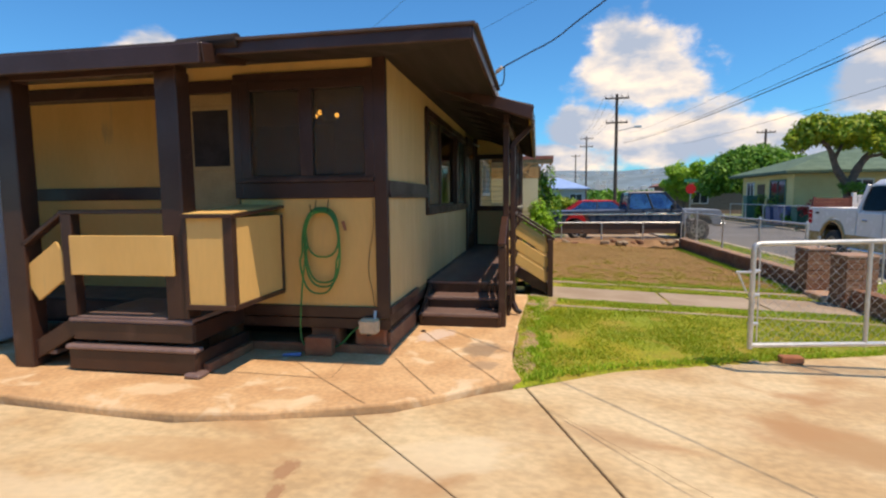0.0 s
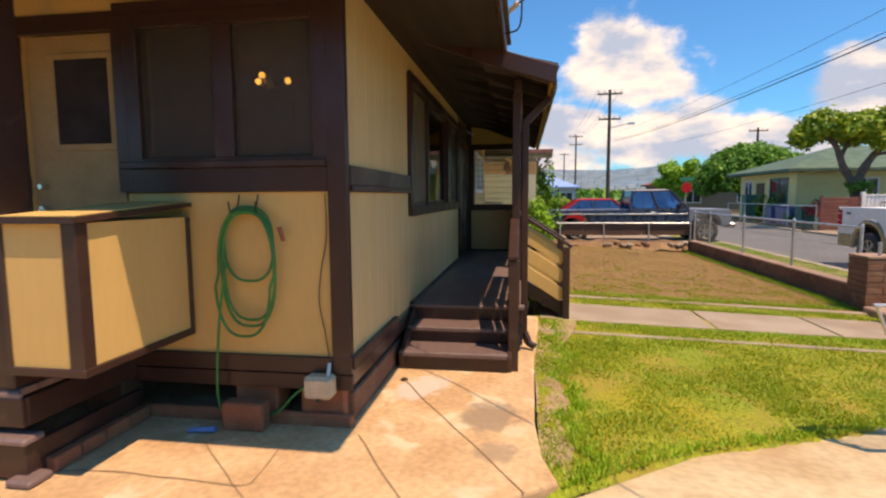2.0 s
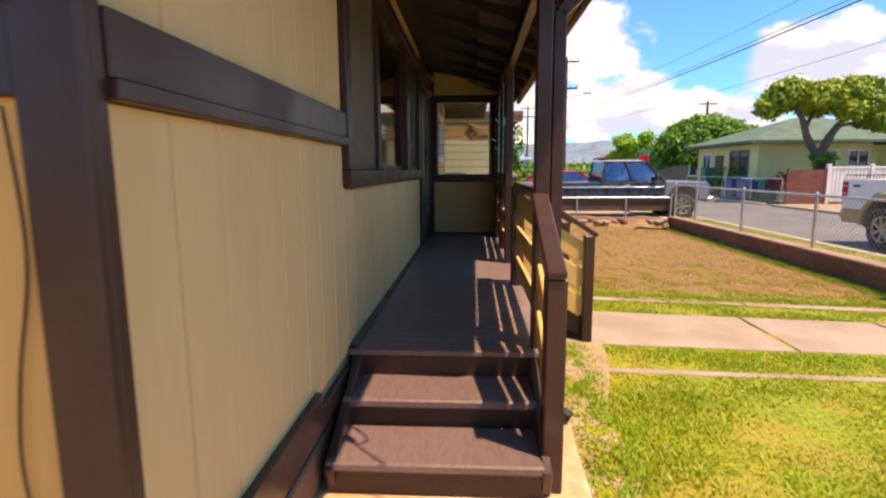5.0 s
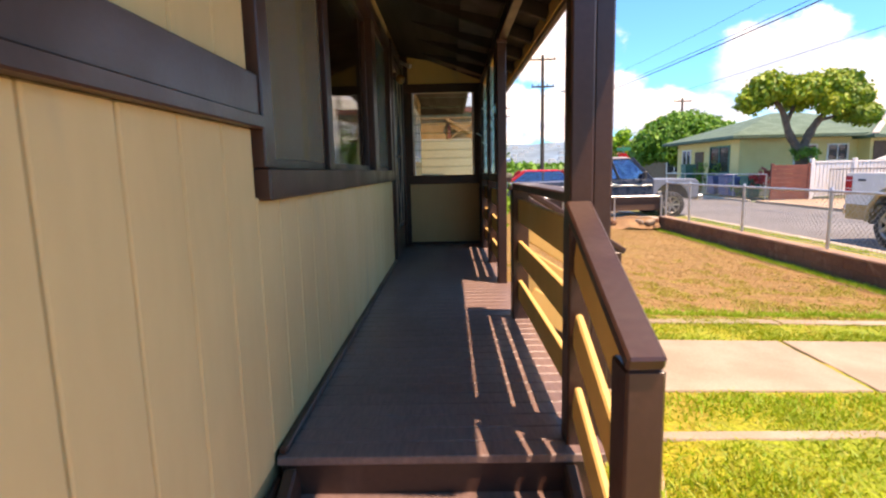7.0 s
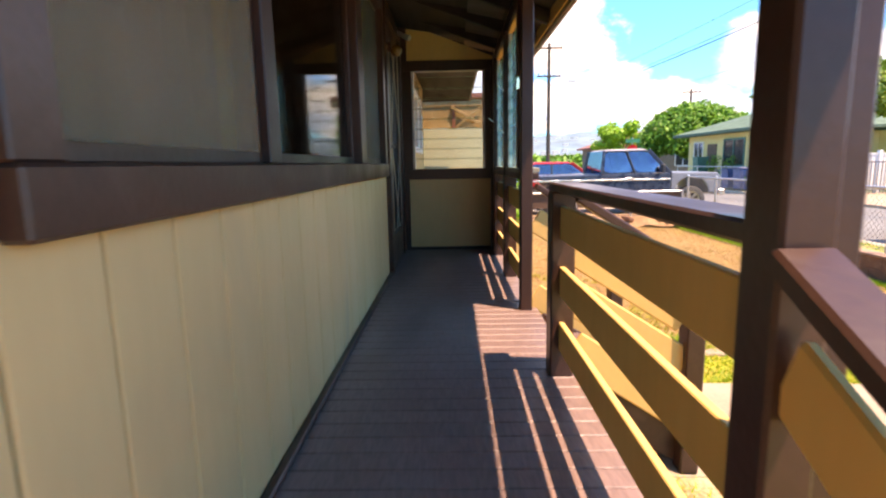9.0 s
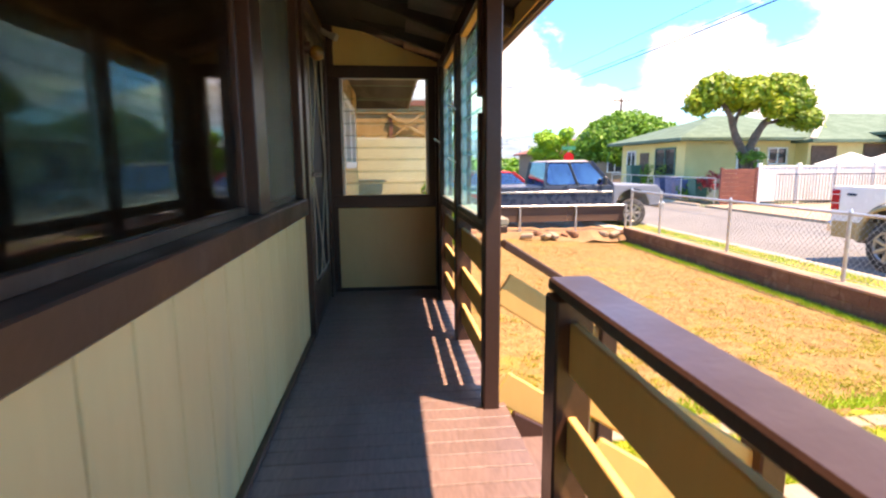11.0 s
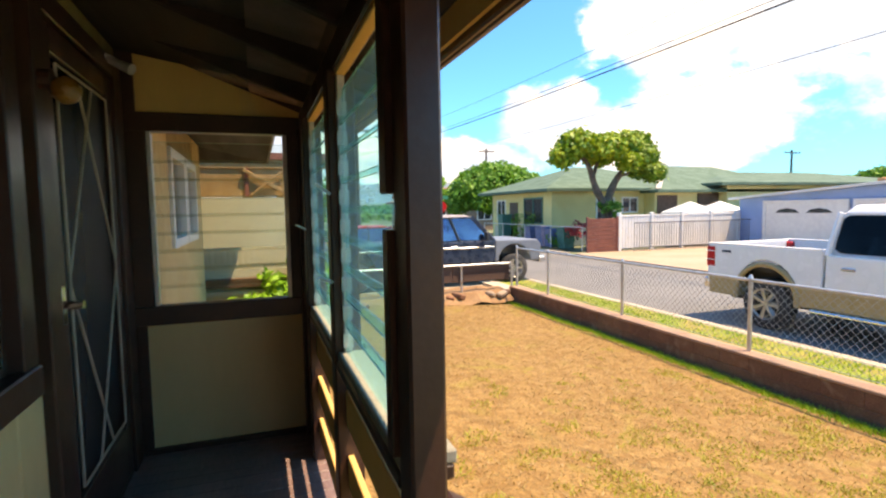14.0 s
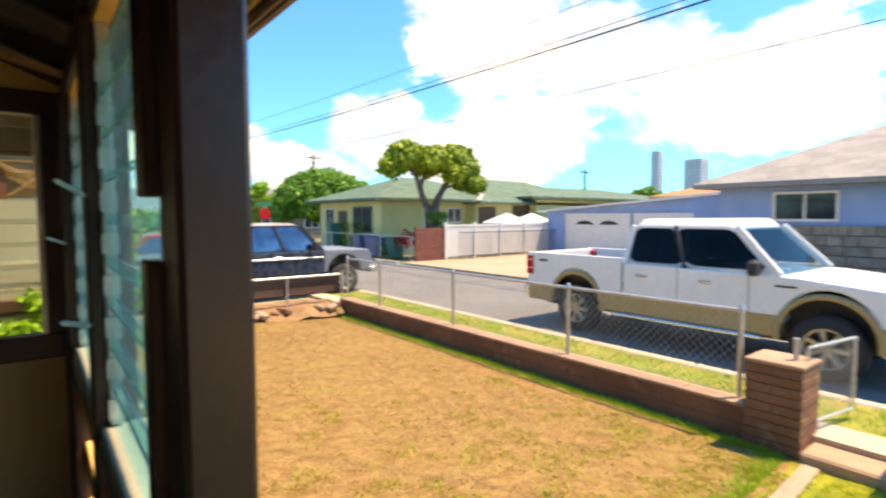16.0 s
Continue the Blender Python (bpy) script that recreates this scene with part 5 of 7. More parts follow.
box("body", -0.10, -0.05, 0.0, 0.10, 0.05, 0.07, REDBRICK, stone, 0.012)
stone = thing("stone", "flat grey stone at the driveway edge", "stone", 2.08, 4.72, drive_z(2.08, 5))
bm = bmesh.new()
bmesh.ops.create_icosphere(bm, subdivisions=2, radius=0.08, matrix=Matrix.Diagonal((1, 0.7, 0.35, 1)))
part("body", bm, PATHC, stone, smooth=True)

# ---- service drop at the eave ----
drop = thing("service_drop", "black service cable tied to a steel hook on the eave", "cable", 0, 0, 0)
tube_path("cable", smooth_path([(-0.30, 4.70, 2.66), (-0.22, 4.61, 2.68), (0.0, 4.40, 2.73), (0.25, 4.17, 2.79), (0.61, 3.78, 2.94), (2.4, 1.9, 3.62), (6.5, -2.4, 5.3)], 8), 0.006, CABLE, drop, 6)
tube_path("drip_loop", smooth_path([(-0.22, 4.62, 2.68), (-0.225, 4.66, 2.58), (-0.25, 4.72, 2.535), (-0.32, 4.80, 2.54), (-0.42, 4.9, 2.56)], 6), 0.006, CABLE, drop, 6)
part("hook", bm_tube(bmesh.new(), (-0.345, 4.78, 2.60), (-0.29, 4.69, 2.665), 0.010), STEEL, drop)
part("clamp", bm_tube(bmesh.new(), (-0.295, 4.69, 2.655), (-0.245, 4.64, 2.68), 0.018), CREAM, drop)

# ---- street wall, pillars, fence ----
ywall = structure(new("garden_wall"), "low brown concrete block wall beside the street", "wall")


def block_wall(y0, y1, x0, x1, zb, courses, parent, length=0.40, height=0.155):
    for c in range(courses):
        z = zb + c * height
        a = y0 - (0.2 if c % 2 else 0.0)
        while a < y1 - 0.02:
            lo, hi = max(a, y0), min(a + length, y1)
            if hi - lo > 0.05:
                box("block", x0, lo + 0.002, z + 0.002, x1, hi - 0.002, z + height - 0.002, BRICKM, parent, 0.006)
            a += length


block_wall(9.54, 17.5, 4.62, 4.82, -0.40, 3, ywall)
box("mortar_core", 4.625, 9.54, -0.40, 4.815, 17.5, 0.062, MORTAR, ywall)
CAPC = material("pinkish wall cap concrete", (0.42, 0.26, 0.17), (0.36, 0.22, 0.15), 0.88, scale=2)
for i in range(13):
    box("cap_block", 4.61, 9.54 + i * 0.612, 0.065, 4.835, 9.54 + i * 0.612 + 0.606, 0.10, CAPC, ywall, 0.008)
swall = structure(new("garden_wall"), "low brown block wall south of the garden gate", "wall")
block_wall(5.95, 8.0, 4.62, 4.82, -0.40, 3, swall)
box("mortar_core", 4.632, 5.95, -0.40, 4.808, 8.0, 0.062, MORTAR, swall)
box("gate_step", 4.50, 8.40, -0.40, 4.90, 9.08, -0.14, CAPC, swall, 0.02)
for y in (9.08, 7.95):
    pil = thing("gate_pillar", "square brown brick gate pillar with a pale cap", "pillar", 4.74, y + 0.225, -0.30, group="gate pillars")
    for c in range(10):
        for k in range(2):
            a = -0.225 + k * 0.225
            if c % 2:
                box("brick", -0.21, a + 0.003, c * 0.082 + 0.003, 0.21, a + 0.222, c * 0.082 + 0.079, BRICKM, pil, 0.006)
            else:
                box("brick", -0.21 + k * 0.21 + 0.003, -0.225, c * 0.082 + 0.003, -0.21 + k * 0.21 + 0.207, 0.225, c * 0.082 + 0.079, BRICKM, pil, 0.006)
    box("cap", -0.215, -0.23, 0.82, 0.215, 0.23, 0.86, CAPC, pil, 0.01)
    box("core", -0.195, -0.21, 0.0, 0.195, 0.21, 0.82, MORTAR, pil)


def chain_mesh(bm, p0, p1, z0, z1, step, r):
    """Diamond wire netting between two feet."""
    p0, p1 = Vector(p0), Vector(p1)
    d = (p1 - p0)
    L, H = d.length, z1 - z0
    d.normalize()
    n = int((L + H) / step)
    for i in range(1, n):
        s = i * step
        for sign in (1, -1):
            u0, v0 = (s, 0.0) if s <= L else (L, s - L)
            u1, v1 = (0.0, s) if s <= H else (s - H, H)
            if sign < 0:
                u0, u1 = L - u0, L - u1
            a = p0 + d * u0
            b = p0 + d * u1
            bm_tube(bm, (a.x, a.y, a.z + z0 + v0), (b.x, b.y, b.z + z0 + v1), r, None, 3)


fence = thing("chain_link_fence", "galvanised chain link fence standing on the street wall", "fence", 0, 0, 0)
FX = 4.76
posts = [9.66, 11.66, 13.90, 16.10, 17.40]
for y in posts:
    p = part("post", bm_tube(bmesh.new(), (FX, y, 0.09), (FX, y, 0.955), 0.024, None, 12), STEEL, fence)
    part("post_cap", bm_tube(bmesh.new(), (FX, y, 0.945), (FX, y, 0.985), 0.03, 0.014, 12), STEEL, p)
for a, b in zip(posts, posts[1:]):
    part("top_rail", bm_tube(bmesh.new(), (FX, a, 0.925), (FX, b, 0.925), 0.019, None, 10), STEEL, fence)
    bm = bmesh.new()
    chain_mesh(bm, (FX + 0.01, a, 0), (FX + 0.01, b, 0), 0.13, 0.93, 0.085, 0.0022)
    part("wire_mesh", bm, WIREM, fence)
part("tension_wire", bm_tube(bmesh.new(), (FX, 9.66, 0.14), (FX, 17.4, 0.14), 0.004, None, 5), STEEL, fence)

gate = thing("garden_gate", "small open metal gate with scrollwork between the brick pillars", "gate", 4.95, 9.05, -0.05)
part("gate_post", bm_tube(bmesh.new(), (-0.21, 0.15, 0.0), (-0.21, 0.15, 0.80), 0.025), STEEL, gate)
part("frame", bm_tube(bm_tube(bm_tube(bm_tube(bmesh.new(), (-0.15, 0.08, 0.05), (-0.15, 0.08, 0.72), 0.014), (0.65, -0.05, 0.05), (0.65, -0.05, 0.72), 0.014), (-0.15, 0.08, 0.72), (0.65, -0.05, 0.72), 0.014), (-0.15, 0.08, 0.05), (0.65, -0.05, 0.05), 0.014), STEEL, gate)
bm = bmesh.new()
chain_mesh(bm, (-0.15, 0.08, 0), (0.65, -0.05, 0), 0.06, 0.71, 0.085, 0.0022)
part("wire_mesh", bm, WIREM, gate)

dgate = thing("driveway_gate", "open galvanised driveway gate with chain link netting", "gate", 0, 0, 0)
ga_, gb_ = Vector((1.920, 4.325, 0.115)), Vector((4.60, 4.72, 0.10))
dgv = (gb_ - ga_)
hz = 0.915
part("frame", bm_tube(bm_tube(bm_tube(bmesh.new(), ga_ + Vector((0, 0, 0.0)), ga_ + Vector((0.0, 0, hz - 0.06)), 0.022), ga_ + Vector((0.05, 0.01, hz)), gb_ + Vector((0, 0, hz + 0.05)), 0.022), ga_ + Vector((0, 0, 0.03)), gb_ + Vector((0, 0, 0.07)), 0.022), STEEL, dgate)
tube_path("bend", smooth_path([ga_ + Vector((0, 0, hz - 0.07)), ga_ + Vector((0.012, 0.003, hz - 0.02)), ga_ + Vector((0.06, 0.015, hz))], 5), 0.022, STEEL, dgate, 10)
for k in (0.36, 0.72, 1.0):
    part("upright", bm_tube(bmesh.new(), ga_ + dgv * k + Vector((0, 0, 0.02)), ga_ + dgv * k + Vector((0, 0, hz + 0.03)), 0.018), STEEL, dgate)
for z in (0.22, 0.47, 0.68):
    part("tension_band", bm_tube(bmesh.new(), ga_ + Vector((-0.025, 0, z)), ga_ + Vector((0.06, 0.012, z)), 0.016, None, 8), STEEL, dgate)
part("tension_bar", bm_tube(bmesh.new(), ga_ + Vector((0.055, 0.013, 0.06)), ga_ + Vector((0.055, 0.013, hz - 0.05)), 0.007, None, 6), STEEL, dgate)
bm = bmesh.new()
chain_mesh(bm, (ga_.x + 0.05, ga_.y + 0.013, ga_.z), (gb_.x, gb_.y, gb_.z), 0.05, hz, 0.085, 0.0015)
part("wire_mesh", bm, WIREM, dgate)
part("latch_fork", bm_tube(bm_tube(bmesh.new(), ga_ + Vector((-0.14, -0.01, 0.67)), ga_ + Vector((0.03, 0, 0.67)), 0.012, None, 8), ga_ + Vector((-0.12, -0.01, 0.66)), ga_ + Vector((-0.05, 0, 0.50)), 0.010, None, 8), STEEL, dgate)
part("hinge_post", bm_tube(bmesh.new(), gb_ + Vector((0.07, 0.01, -0.45)), gb_ + Vector((0.07, 0.01, hz + 0.12)), 0.038), STEEL, dgate)
for z in (0.12, 0.72):
    part("hinge", bm_tube(bmesh.new(), gb_ + Vector((-0.02, 0, z)), gb_ + Vector((0.07, 0.01, z)), 0.02, None, 8), STEEL, dgate)

fence2 = thing("boundary_fence", "low pipe fence along the back of the dry lawn", "fence", 0, 0, 0)
for x in (0.9, 2.2, 3.5, 4.68):
    part("post", bm_tube(bmesh.new(), (x, 17.5, -0.2), (x, 17.5, 0.62), 0.022, None, 10), STEEL, fence2)
part("top_rail", bm_tube(bmesh.new(), (-0.6, 17.5, 0.60), (4.68, 17.5, 0.60), 0.022, None, 10), STEEL, fence2)
BOARDS = material("weathered brown boards", (0.12, 0.065, 0.040), (0.085, 0.045, 0.030), 0.85, scale=3, fine=30, mapped=(0.3, 1, 3))
for x0, x1 in ((-0.6, 1.58), (1.59, 3.30), (3.31, 4.64)):
    box("board", x0, 17.525, 0.24, x1, 17.555, 0.565, BOARDS, fence2, 0.006)
ledge = structure(new("bank"), "low earth bank with broken blocks along the lot line", "bank")
bm = bmesh.new()
q = random.Random(11)
xs = [-1.2 + i * 0.25 for i in range(24)]
vv = [[bm.verts.new((x, y, z + q.uniform(-0.03, 0.03))) for y, z in ((17.1, -0.16), (17.45, 0.02), (17.9, 0.06), (18.6, -0.05))] for x in xs]
for a, b in zip(vv, vv[1:]):
    for j in range(3):
        bm.faces.new((a[j], b[j], b[j + 1], a[j + 1]))
part("soil", bm, DIRT, ledge)
for i in range(22):
    x, y = q.uniform(0.2, 4.5), q.uniform(17.0, 17.5)
    s = q.uniform(0.05, 0.12)
    bm = bm_box(bmesh.new(), -s * 1.4, -s * 0.8, -s * 0.5, s * 1.4, s * 0.8, s * 0.5, s * 0.2)
    bm.transform(Matrix.Translation((x, y, -0.06 + s * 0.4)) @ Euler((q.uniform(-0.3, 0.3), q.uniform(-0.3, 0.3), q.uniform(0, 3))).to_matrix().to_4x4())
    part("rubble", bm, PATHC if i % 3 else BRICKM, ledge)


# ---- vehicles ----


def wheel(parent, x, y, r, w, rim_mat, outer):
    """A wheel at (x, y): tyre with a rim of spokes under it. outer: side (+1, -1) that shows."""
    bm = bmesh.new()
    prof_ = [(r * 0.62, -w / 2), (r * 0.9, -w / 2), (r, -w * 0.36), (r, w * 0.36), (r * 0.9, w / 2), (r * 0.62, w / 2)]
    seg = 28
    rings = [[bm.verts.new((x + a * math.cos(k * math.tau / seg), y + b, r + a * math.sin(k * math.tau / seg))) for k in range(seg)] for a, b in prof_]
    for A, B in zip(rings, rings[1:]):
        for k in range(seg):
            bm.faces.new((A[k], A[(k + 1) % seg], B[(k + 1) % seg], B[k]))
    bmesh.ops.recalc_face_normals(bm, faces=bm.faces)
    wh = part("wheel", bm_tube(bmesh.new(), (x, y - w * 0.1, r), (x, y + w * 0.1, r), r * 0.6, None, 20), PLASTIC, parent)
    part("tyre", bm, RUBBER, wh, smooth=True)
    bm = bmesh.new()
    yo = y + outer * w * 0.28
    bm_tube(bm, (x, yo - 0.02, r), (x, yo + 0.005 * outer, r), r * 0.20, None, 16)
    for k in range(7):
        a = k * math.tau / 7
        bm_tube(bm, (x, yo, r), (x + r * 0.6 * math.cos(a), yo + outer * 0.02, r + r * 0.6 * math.sin(a)), r * 0.085, r * 0.11, 6)
    for k in range(24):
        a, b = k * math.tau / 24, (k + 1) * math.tau / 24
        bm_tube(bm, (x + r * 0.61 * math.cos(a), yo + outer * 0.03, r + r * 0.61 * math.sin(a)), (x + r * 0.61 * math.cos(b), yo + outer * 0.03, r + r * 0.61 * math.sin(b)), 0.025, None, 5)
    part("rim", bm, rim_mat, wh)
    return wh


def side_body(name, top, arches, zb, y0, y1, mat, parent, bevel=0.035):
    """A car body: the side outline (top, from nose to tail) with arches, drawn across from y0 to y1, edges rounded."""
    low = []
    for xc, r in arches:
        for i in range(13):
            a = math.pi - i * math.pi / 12
            low.append((xc + r * math.cos(a), zb + r * 0.95 * math.sin(a)))
    bm = bm_prism(bmesh.new(), low + top, "y", y0, y1)
    edges = [e for e in bm.edges if abs(e.verts[0].co.y - e.verts[1].co.y) < 1e-4]
    bmesh.ops.bevel(bm, geom=edges, offset=bevel, segments=2, affect="EDGES", profile=0.6)
    bmesh.ops.triangulate(bm, faces=[f for f in bm.faces if len(f.verts) > 4])
    return part(name, bm, mat, parent)


def cabin(parent, sill, roof_, half, half_top, paint, glass_m, splits, roof_thick=0.05, roof_paint=None):
    """Glasshouse: sill = (x tail, x nose, z), roof_ = (x tail, x nose, z); pillars, roof, panes."""
    (a0, a1, z0), (b0, b1, z1) = sill, roof_
    bm = bmesh.new()
    lo = [bm.verts.new(p) for p in ((b0 - 0.02, -half_top, z1 - roof_thick), (b1 + 0.02, -half_top, z1 - roof_thick), (b1 + 0.02, half_top, z1 - roof_thick), (b0 - 0.02, half_top, z1 - roof_thick))]
    hi = [bm.verts.new(p) for p in ((b0 + 0.1, -half_top + 0.12, z1), (b1 - 0.12, -half_top + 0.12, z1 + 0.01), (b1 - 0.12, half_top - 0.12, z1 + 0.01), (b0 + 0.1, half_top - 0.12, z1))]
    bm.faces.new(lo[::-1]), bm.faces.new(hi)
    for i in range(4):
        j = (i + 1) % 4
        bm.faces.new((lo[i], lo[j], hi[j], hi[i]))
    bmesh.ops.bevel(bm, geom=list(bm.edges), offset=0.03, segments=2, affect="EDGES", profile=0.5)
    part("cab_roof", bm, roof_paint or paint, parent, smooth=True)

    def lerp(k):
        return a0 + (a1 - a0) * k, b0 + (b1 - b0) * k
    zt_ = z1 - roof_thick * 0.7
    for s in (-1, 1):
        cuts = [0.0] + list(splits) + [1.0]
        for k in cuts:
            xa, xb = lerp(k)
            beam("pillar", (xa, s * (half - 0.01), z0 - 0.02), (xb, s * (half_top - 0.005), zt_), 0.05, 0.11 if k in (0.0, 1.0) else 0.06, paint if k in (0.0, 1.0) else PLASTIC, parent, 0.01)
        for k0, k1 in zip(cuts, cuts[1:]):
            (xa0, xb0), (xa1, xb1) = lerp(k0), lerp(k1)

            def at(u, v, out_):
                lo_, hi_ = xa0 + (xa1 - xa0) * u, xb0 + (xb1 - xb0) * u
                return lo_ + (hi_ - lo_) * v, s * ((half + (half_top - half) * v) * 0.995 + out_), z0 + (zt_ - z0) * v
            n_ = 28
            edge, hole = [], []
            for i in range(n_):
                c_, s_ = math.cos(i * math.tau / n_), math.sin(i * math.tau / n_)
                m_ = max(abs(c_), abs(s_))
                edge.append((0.5 + 0.5 * c_ / m_, 0.5 + 0.5 * s_ / m_))
                p_ = (abs(c_) ** 9 + abs(s_) ** 9) ** (1 / 9)
                hole.append((0.5 + (0.44 if (k1 if c_ > 0 else k0) in (0.0, 1.0) else 0.49) * c_ / p_, 0.50 + 0.44 * s_ / p_))
            bm = bmesh.new()
            A, B = [bm.verts.new(at(u, v, 0.004)) for u, v in edge], [bm.verts.new(at(u, v, 0.002)) for u, v in hole]
            for i in range(n_):
                j = (i + 1) % n_
                bm.faces.new((A[i], A[j], B[j], B[i]))
            bmesh.ops.solidify(bm, geom=list(bm.faces), thickness=0.012)
            part("window_surround", bm, paint, parent)
            bm = bmesh.new()
            bm.faces.new([bm.verts.new(at(0.5 + (u - 0.5) * 1.03, 0.5 + (v - 0.5) * 1.03, -0.008)) for u, v in hole])
            bmesh.ops.solidify(bm, geom=list(bm.faces), thickness=0.005)
            part("side_window", bm, glass_m, parent)
    for xa, xb, nm in ((a0, b0, "rear_window"), (a1, b1, "windscreen")):
        bm = bmesh.new()
        vs = [bm.verts.new(p) for p in ((xa, -half * 0.97, z0), (xa, half * 0.97, z0), (xb, half_top * 0.97, zt_), (xb, -half_top * 0.97, zt_))]
        bm.faces.new(vs)
        bmesh.ops.solidify(bm, geom=list(bm.faces), thickness=0.006)
        part(nm, bm, SCREENG if nm == "windscreen" else glass_m, parent)
    box("seat_row", a0 + 0.25, -half * 0.8, z0 - 0.4, a0 + 0.5, half * 0.8, z0 + 0.12, PLASTIC, parent, 0.05)
    box("seat_row", a0 + (a1 - a0) * 0.5, -half * 0.8, z0 - 0.4, a0 + (a1 - a0) * 0.5 + 0.25, half * 0.8, z0 + 0.12, PLASTIC, parent, 0.05)


def pickup(label, paint, lower_paint, m, big=True):
    """A four-door pickup, nose along local +x, wheels on z = 0."""
    t = thing("pickup_truck", label, "truck")
    HW = 0.98
    side_body("body", [(2.62, 0.62), (2.74, 0.72), (2.76, 1.02), (2.66, 1.12), (1.55, 1.22), (1.30, 1.23), (-0.88, 1.25), (-0.90, 0.62)], ((1.84, 0.50),), 0.62, -HW, HW, paint, t)
    for xa, xb in ((-2.88, -2.31), (-1.29, 1.33), (2.35, 2.60)):
        box("lower_cladding", xa, -HW - 0.012, 0.45, xb, HW + 0.012, 0.74, lower_paint, t, 0.02)
    for s in (-1, 1):
        side_body("bed_side", [(-0.925, 0.62), (-0.925, 1.30), (-2.90, 1.30), (-2.92, 0.62)], ((-1.80, 0.50),), 0.62, *sorted((s * HW, s * (HW - 0.07))), paint, t, 0.02)
        box("bed_rail_cap", -2.92, *sorted((s * (HW - 0.08), s * (HW + 0.005)))[:1], 1.295, -0.925, sorted((s * (HW - 0.08), s * (HW + 0.005)))[1], 1.32, paint, t, 0.008)
        box("tail_light", -2.945, min(s * (HW - 0.15), s * (HW + 0.010)), 0.90, -2.745, max(s * (HW - 0.15), s * (HW + 0.010)), 1.27, REDLENS, t, 0.025)
        for zz in (1.02, 1.17):
            box("lamp_divider", -2.95, min(s * (HW - 0.12), s * (HW + 0.011)), zz, -2.76, max(s * (HW - 0.12), s * (HW + 0.012)), zz + 0.012, WHITE, t)
        box("bed_badge", -2.62, s * (HW + 0.003) - 0.004, 1.165, -2.44, s * (HW + 0.003) + 0.004, 1.205, NAVY, t)
        for x, n_ in ((0.55, "front"), (-0.42, "rear")):
            h = box("door_handle", x - 0.24, s * (HW + 0.012) - 0.014, 1.045, x - 0.06, s * (HW + 0.012) + 0.014, 1.085, CHROME, t, 0.008)
            box("door_seam", x + 0.42, s * (HW + 0.001) - 0.002, 0.60, x + 0.428, s * (HW + 0.001) + 0.002, 1.24, PLASTIC, t)
        mir = box("mirror", 1.02, s * (HW + 0.13) - 0.11, 1.22, 1.14, s * (HW + 0.13) + 0.11, 1.42, PLASTIC, t, 0.035)
        beam("step_bar", (-1.05, s * (HW + 0.03), 0.42), (1.15, s * (HW + 0.03), 0.42), 0.10, 0.06, CHROME, t, 0.02)
        for xc in (-1.80, 1.84):
            bm = bmesh.new()
            ring = []
            for i in range(17):
                a = math.pi * (1.04 - 1.08 * i / 16)
                c_, s_ = math.cos(a), math.sin(a)
                ring.append([bm.verts.new((xc + rr * c_, s * (HW + yy), 0.50 + rr * 0.98 * s_)) for rr, yy in ((0.50, -0.03), (0.50, 0.035), (0.565, 0.03), (0.575, -0.01))])
            for A, B in zip(ring, ring[1:]):
                for k in range(3):
                    bm.faces.new((A[k], A[k + 1], B[k + 1], B[k]))
            part("wheel_flare", bm, lower_paint, t, smooth=True)
            wheel(t, xc, s * (HW - 0.12), 0.40, 0.26, ALLOY, s)
        box("fender_badge", 1.28, s * (HW + 0.003) - 0.004, 1.09, 1.52, s * (HW + 0.003) + 0.004, 1.115, PLASTIC, t)
        box("headlight", 2.55, s * 0.78 - 0.16, 0.84, 2.775, s * 0.78 + 0.16, 1.04, CHROME, t, 0.03)
    box("bed_front", -1.02, -HW + 0.06, 0.93, -0.93, HW - 0.06, 1.30, paint, t, 0.01)
    box("tailgate", -2.92, -HW + 0.07, 0.72, -2.85, HW - 0.07, 1.31, paint, t, 0.02)
    box("bed_liner", -2.85, -HW + 0.08, 0.90, -1.02, HW - 0.08, 0.965, PLASTIC, t)
    cabin(t, (-0.86, 1.32, 1.24), (-0.80, 0.72, 1.94), HW - 0.02, 0.80, paint, DARKGLASS, (0.44,), 0.15)
    for xc in (-1.80, 1.84):
        box("wheel_well", xc - 0.47, -HW + 0.27, 0.38, xc + 0.47, HW - 0.27, 1.0, PLASTIC, t)
    box("rear_bumper", -3.06, -0.92, 0.50, -2.88, 0.92, 0.70, CHROME, t, 0.03)
    box("front_bumper", 2.66, -0.95, 0.46, 2.90, 0.95, 0.70, CHROME, t, 0.04)
    box("grille", 2.72, -0.55, 0.74, 2.785, 0.55, 1.06, CHROME, t, 0.02)
    box("underbody", -2.7, -0.7, 0.36, 2.4, 0.7, 0.66, PLASTIC, t, 0.03)
    t.matrix_world = m
    return t


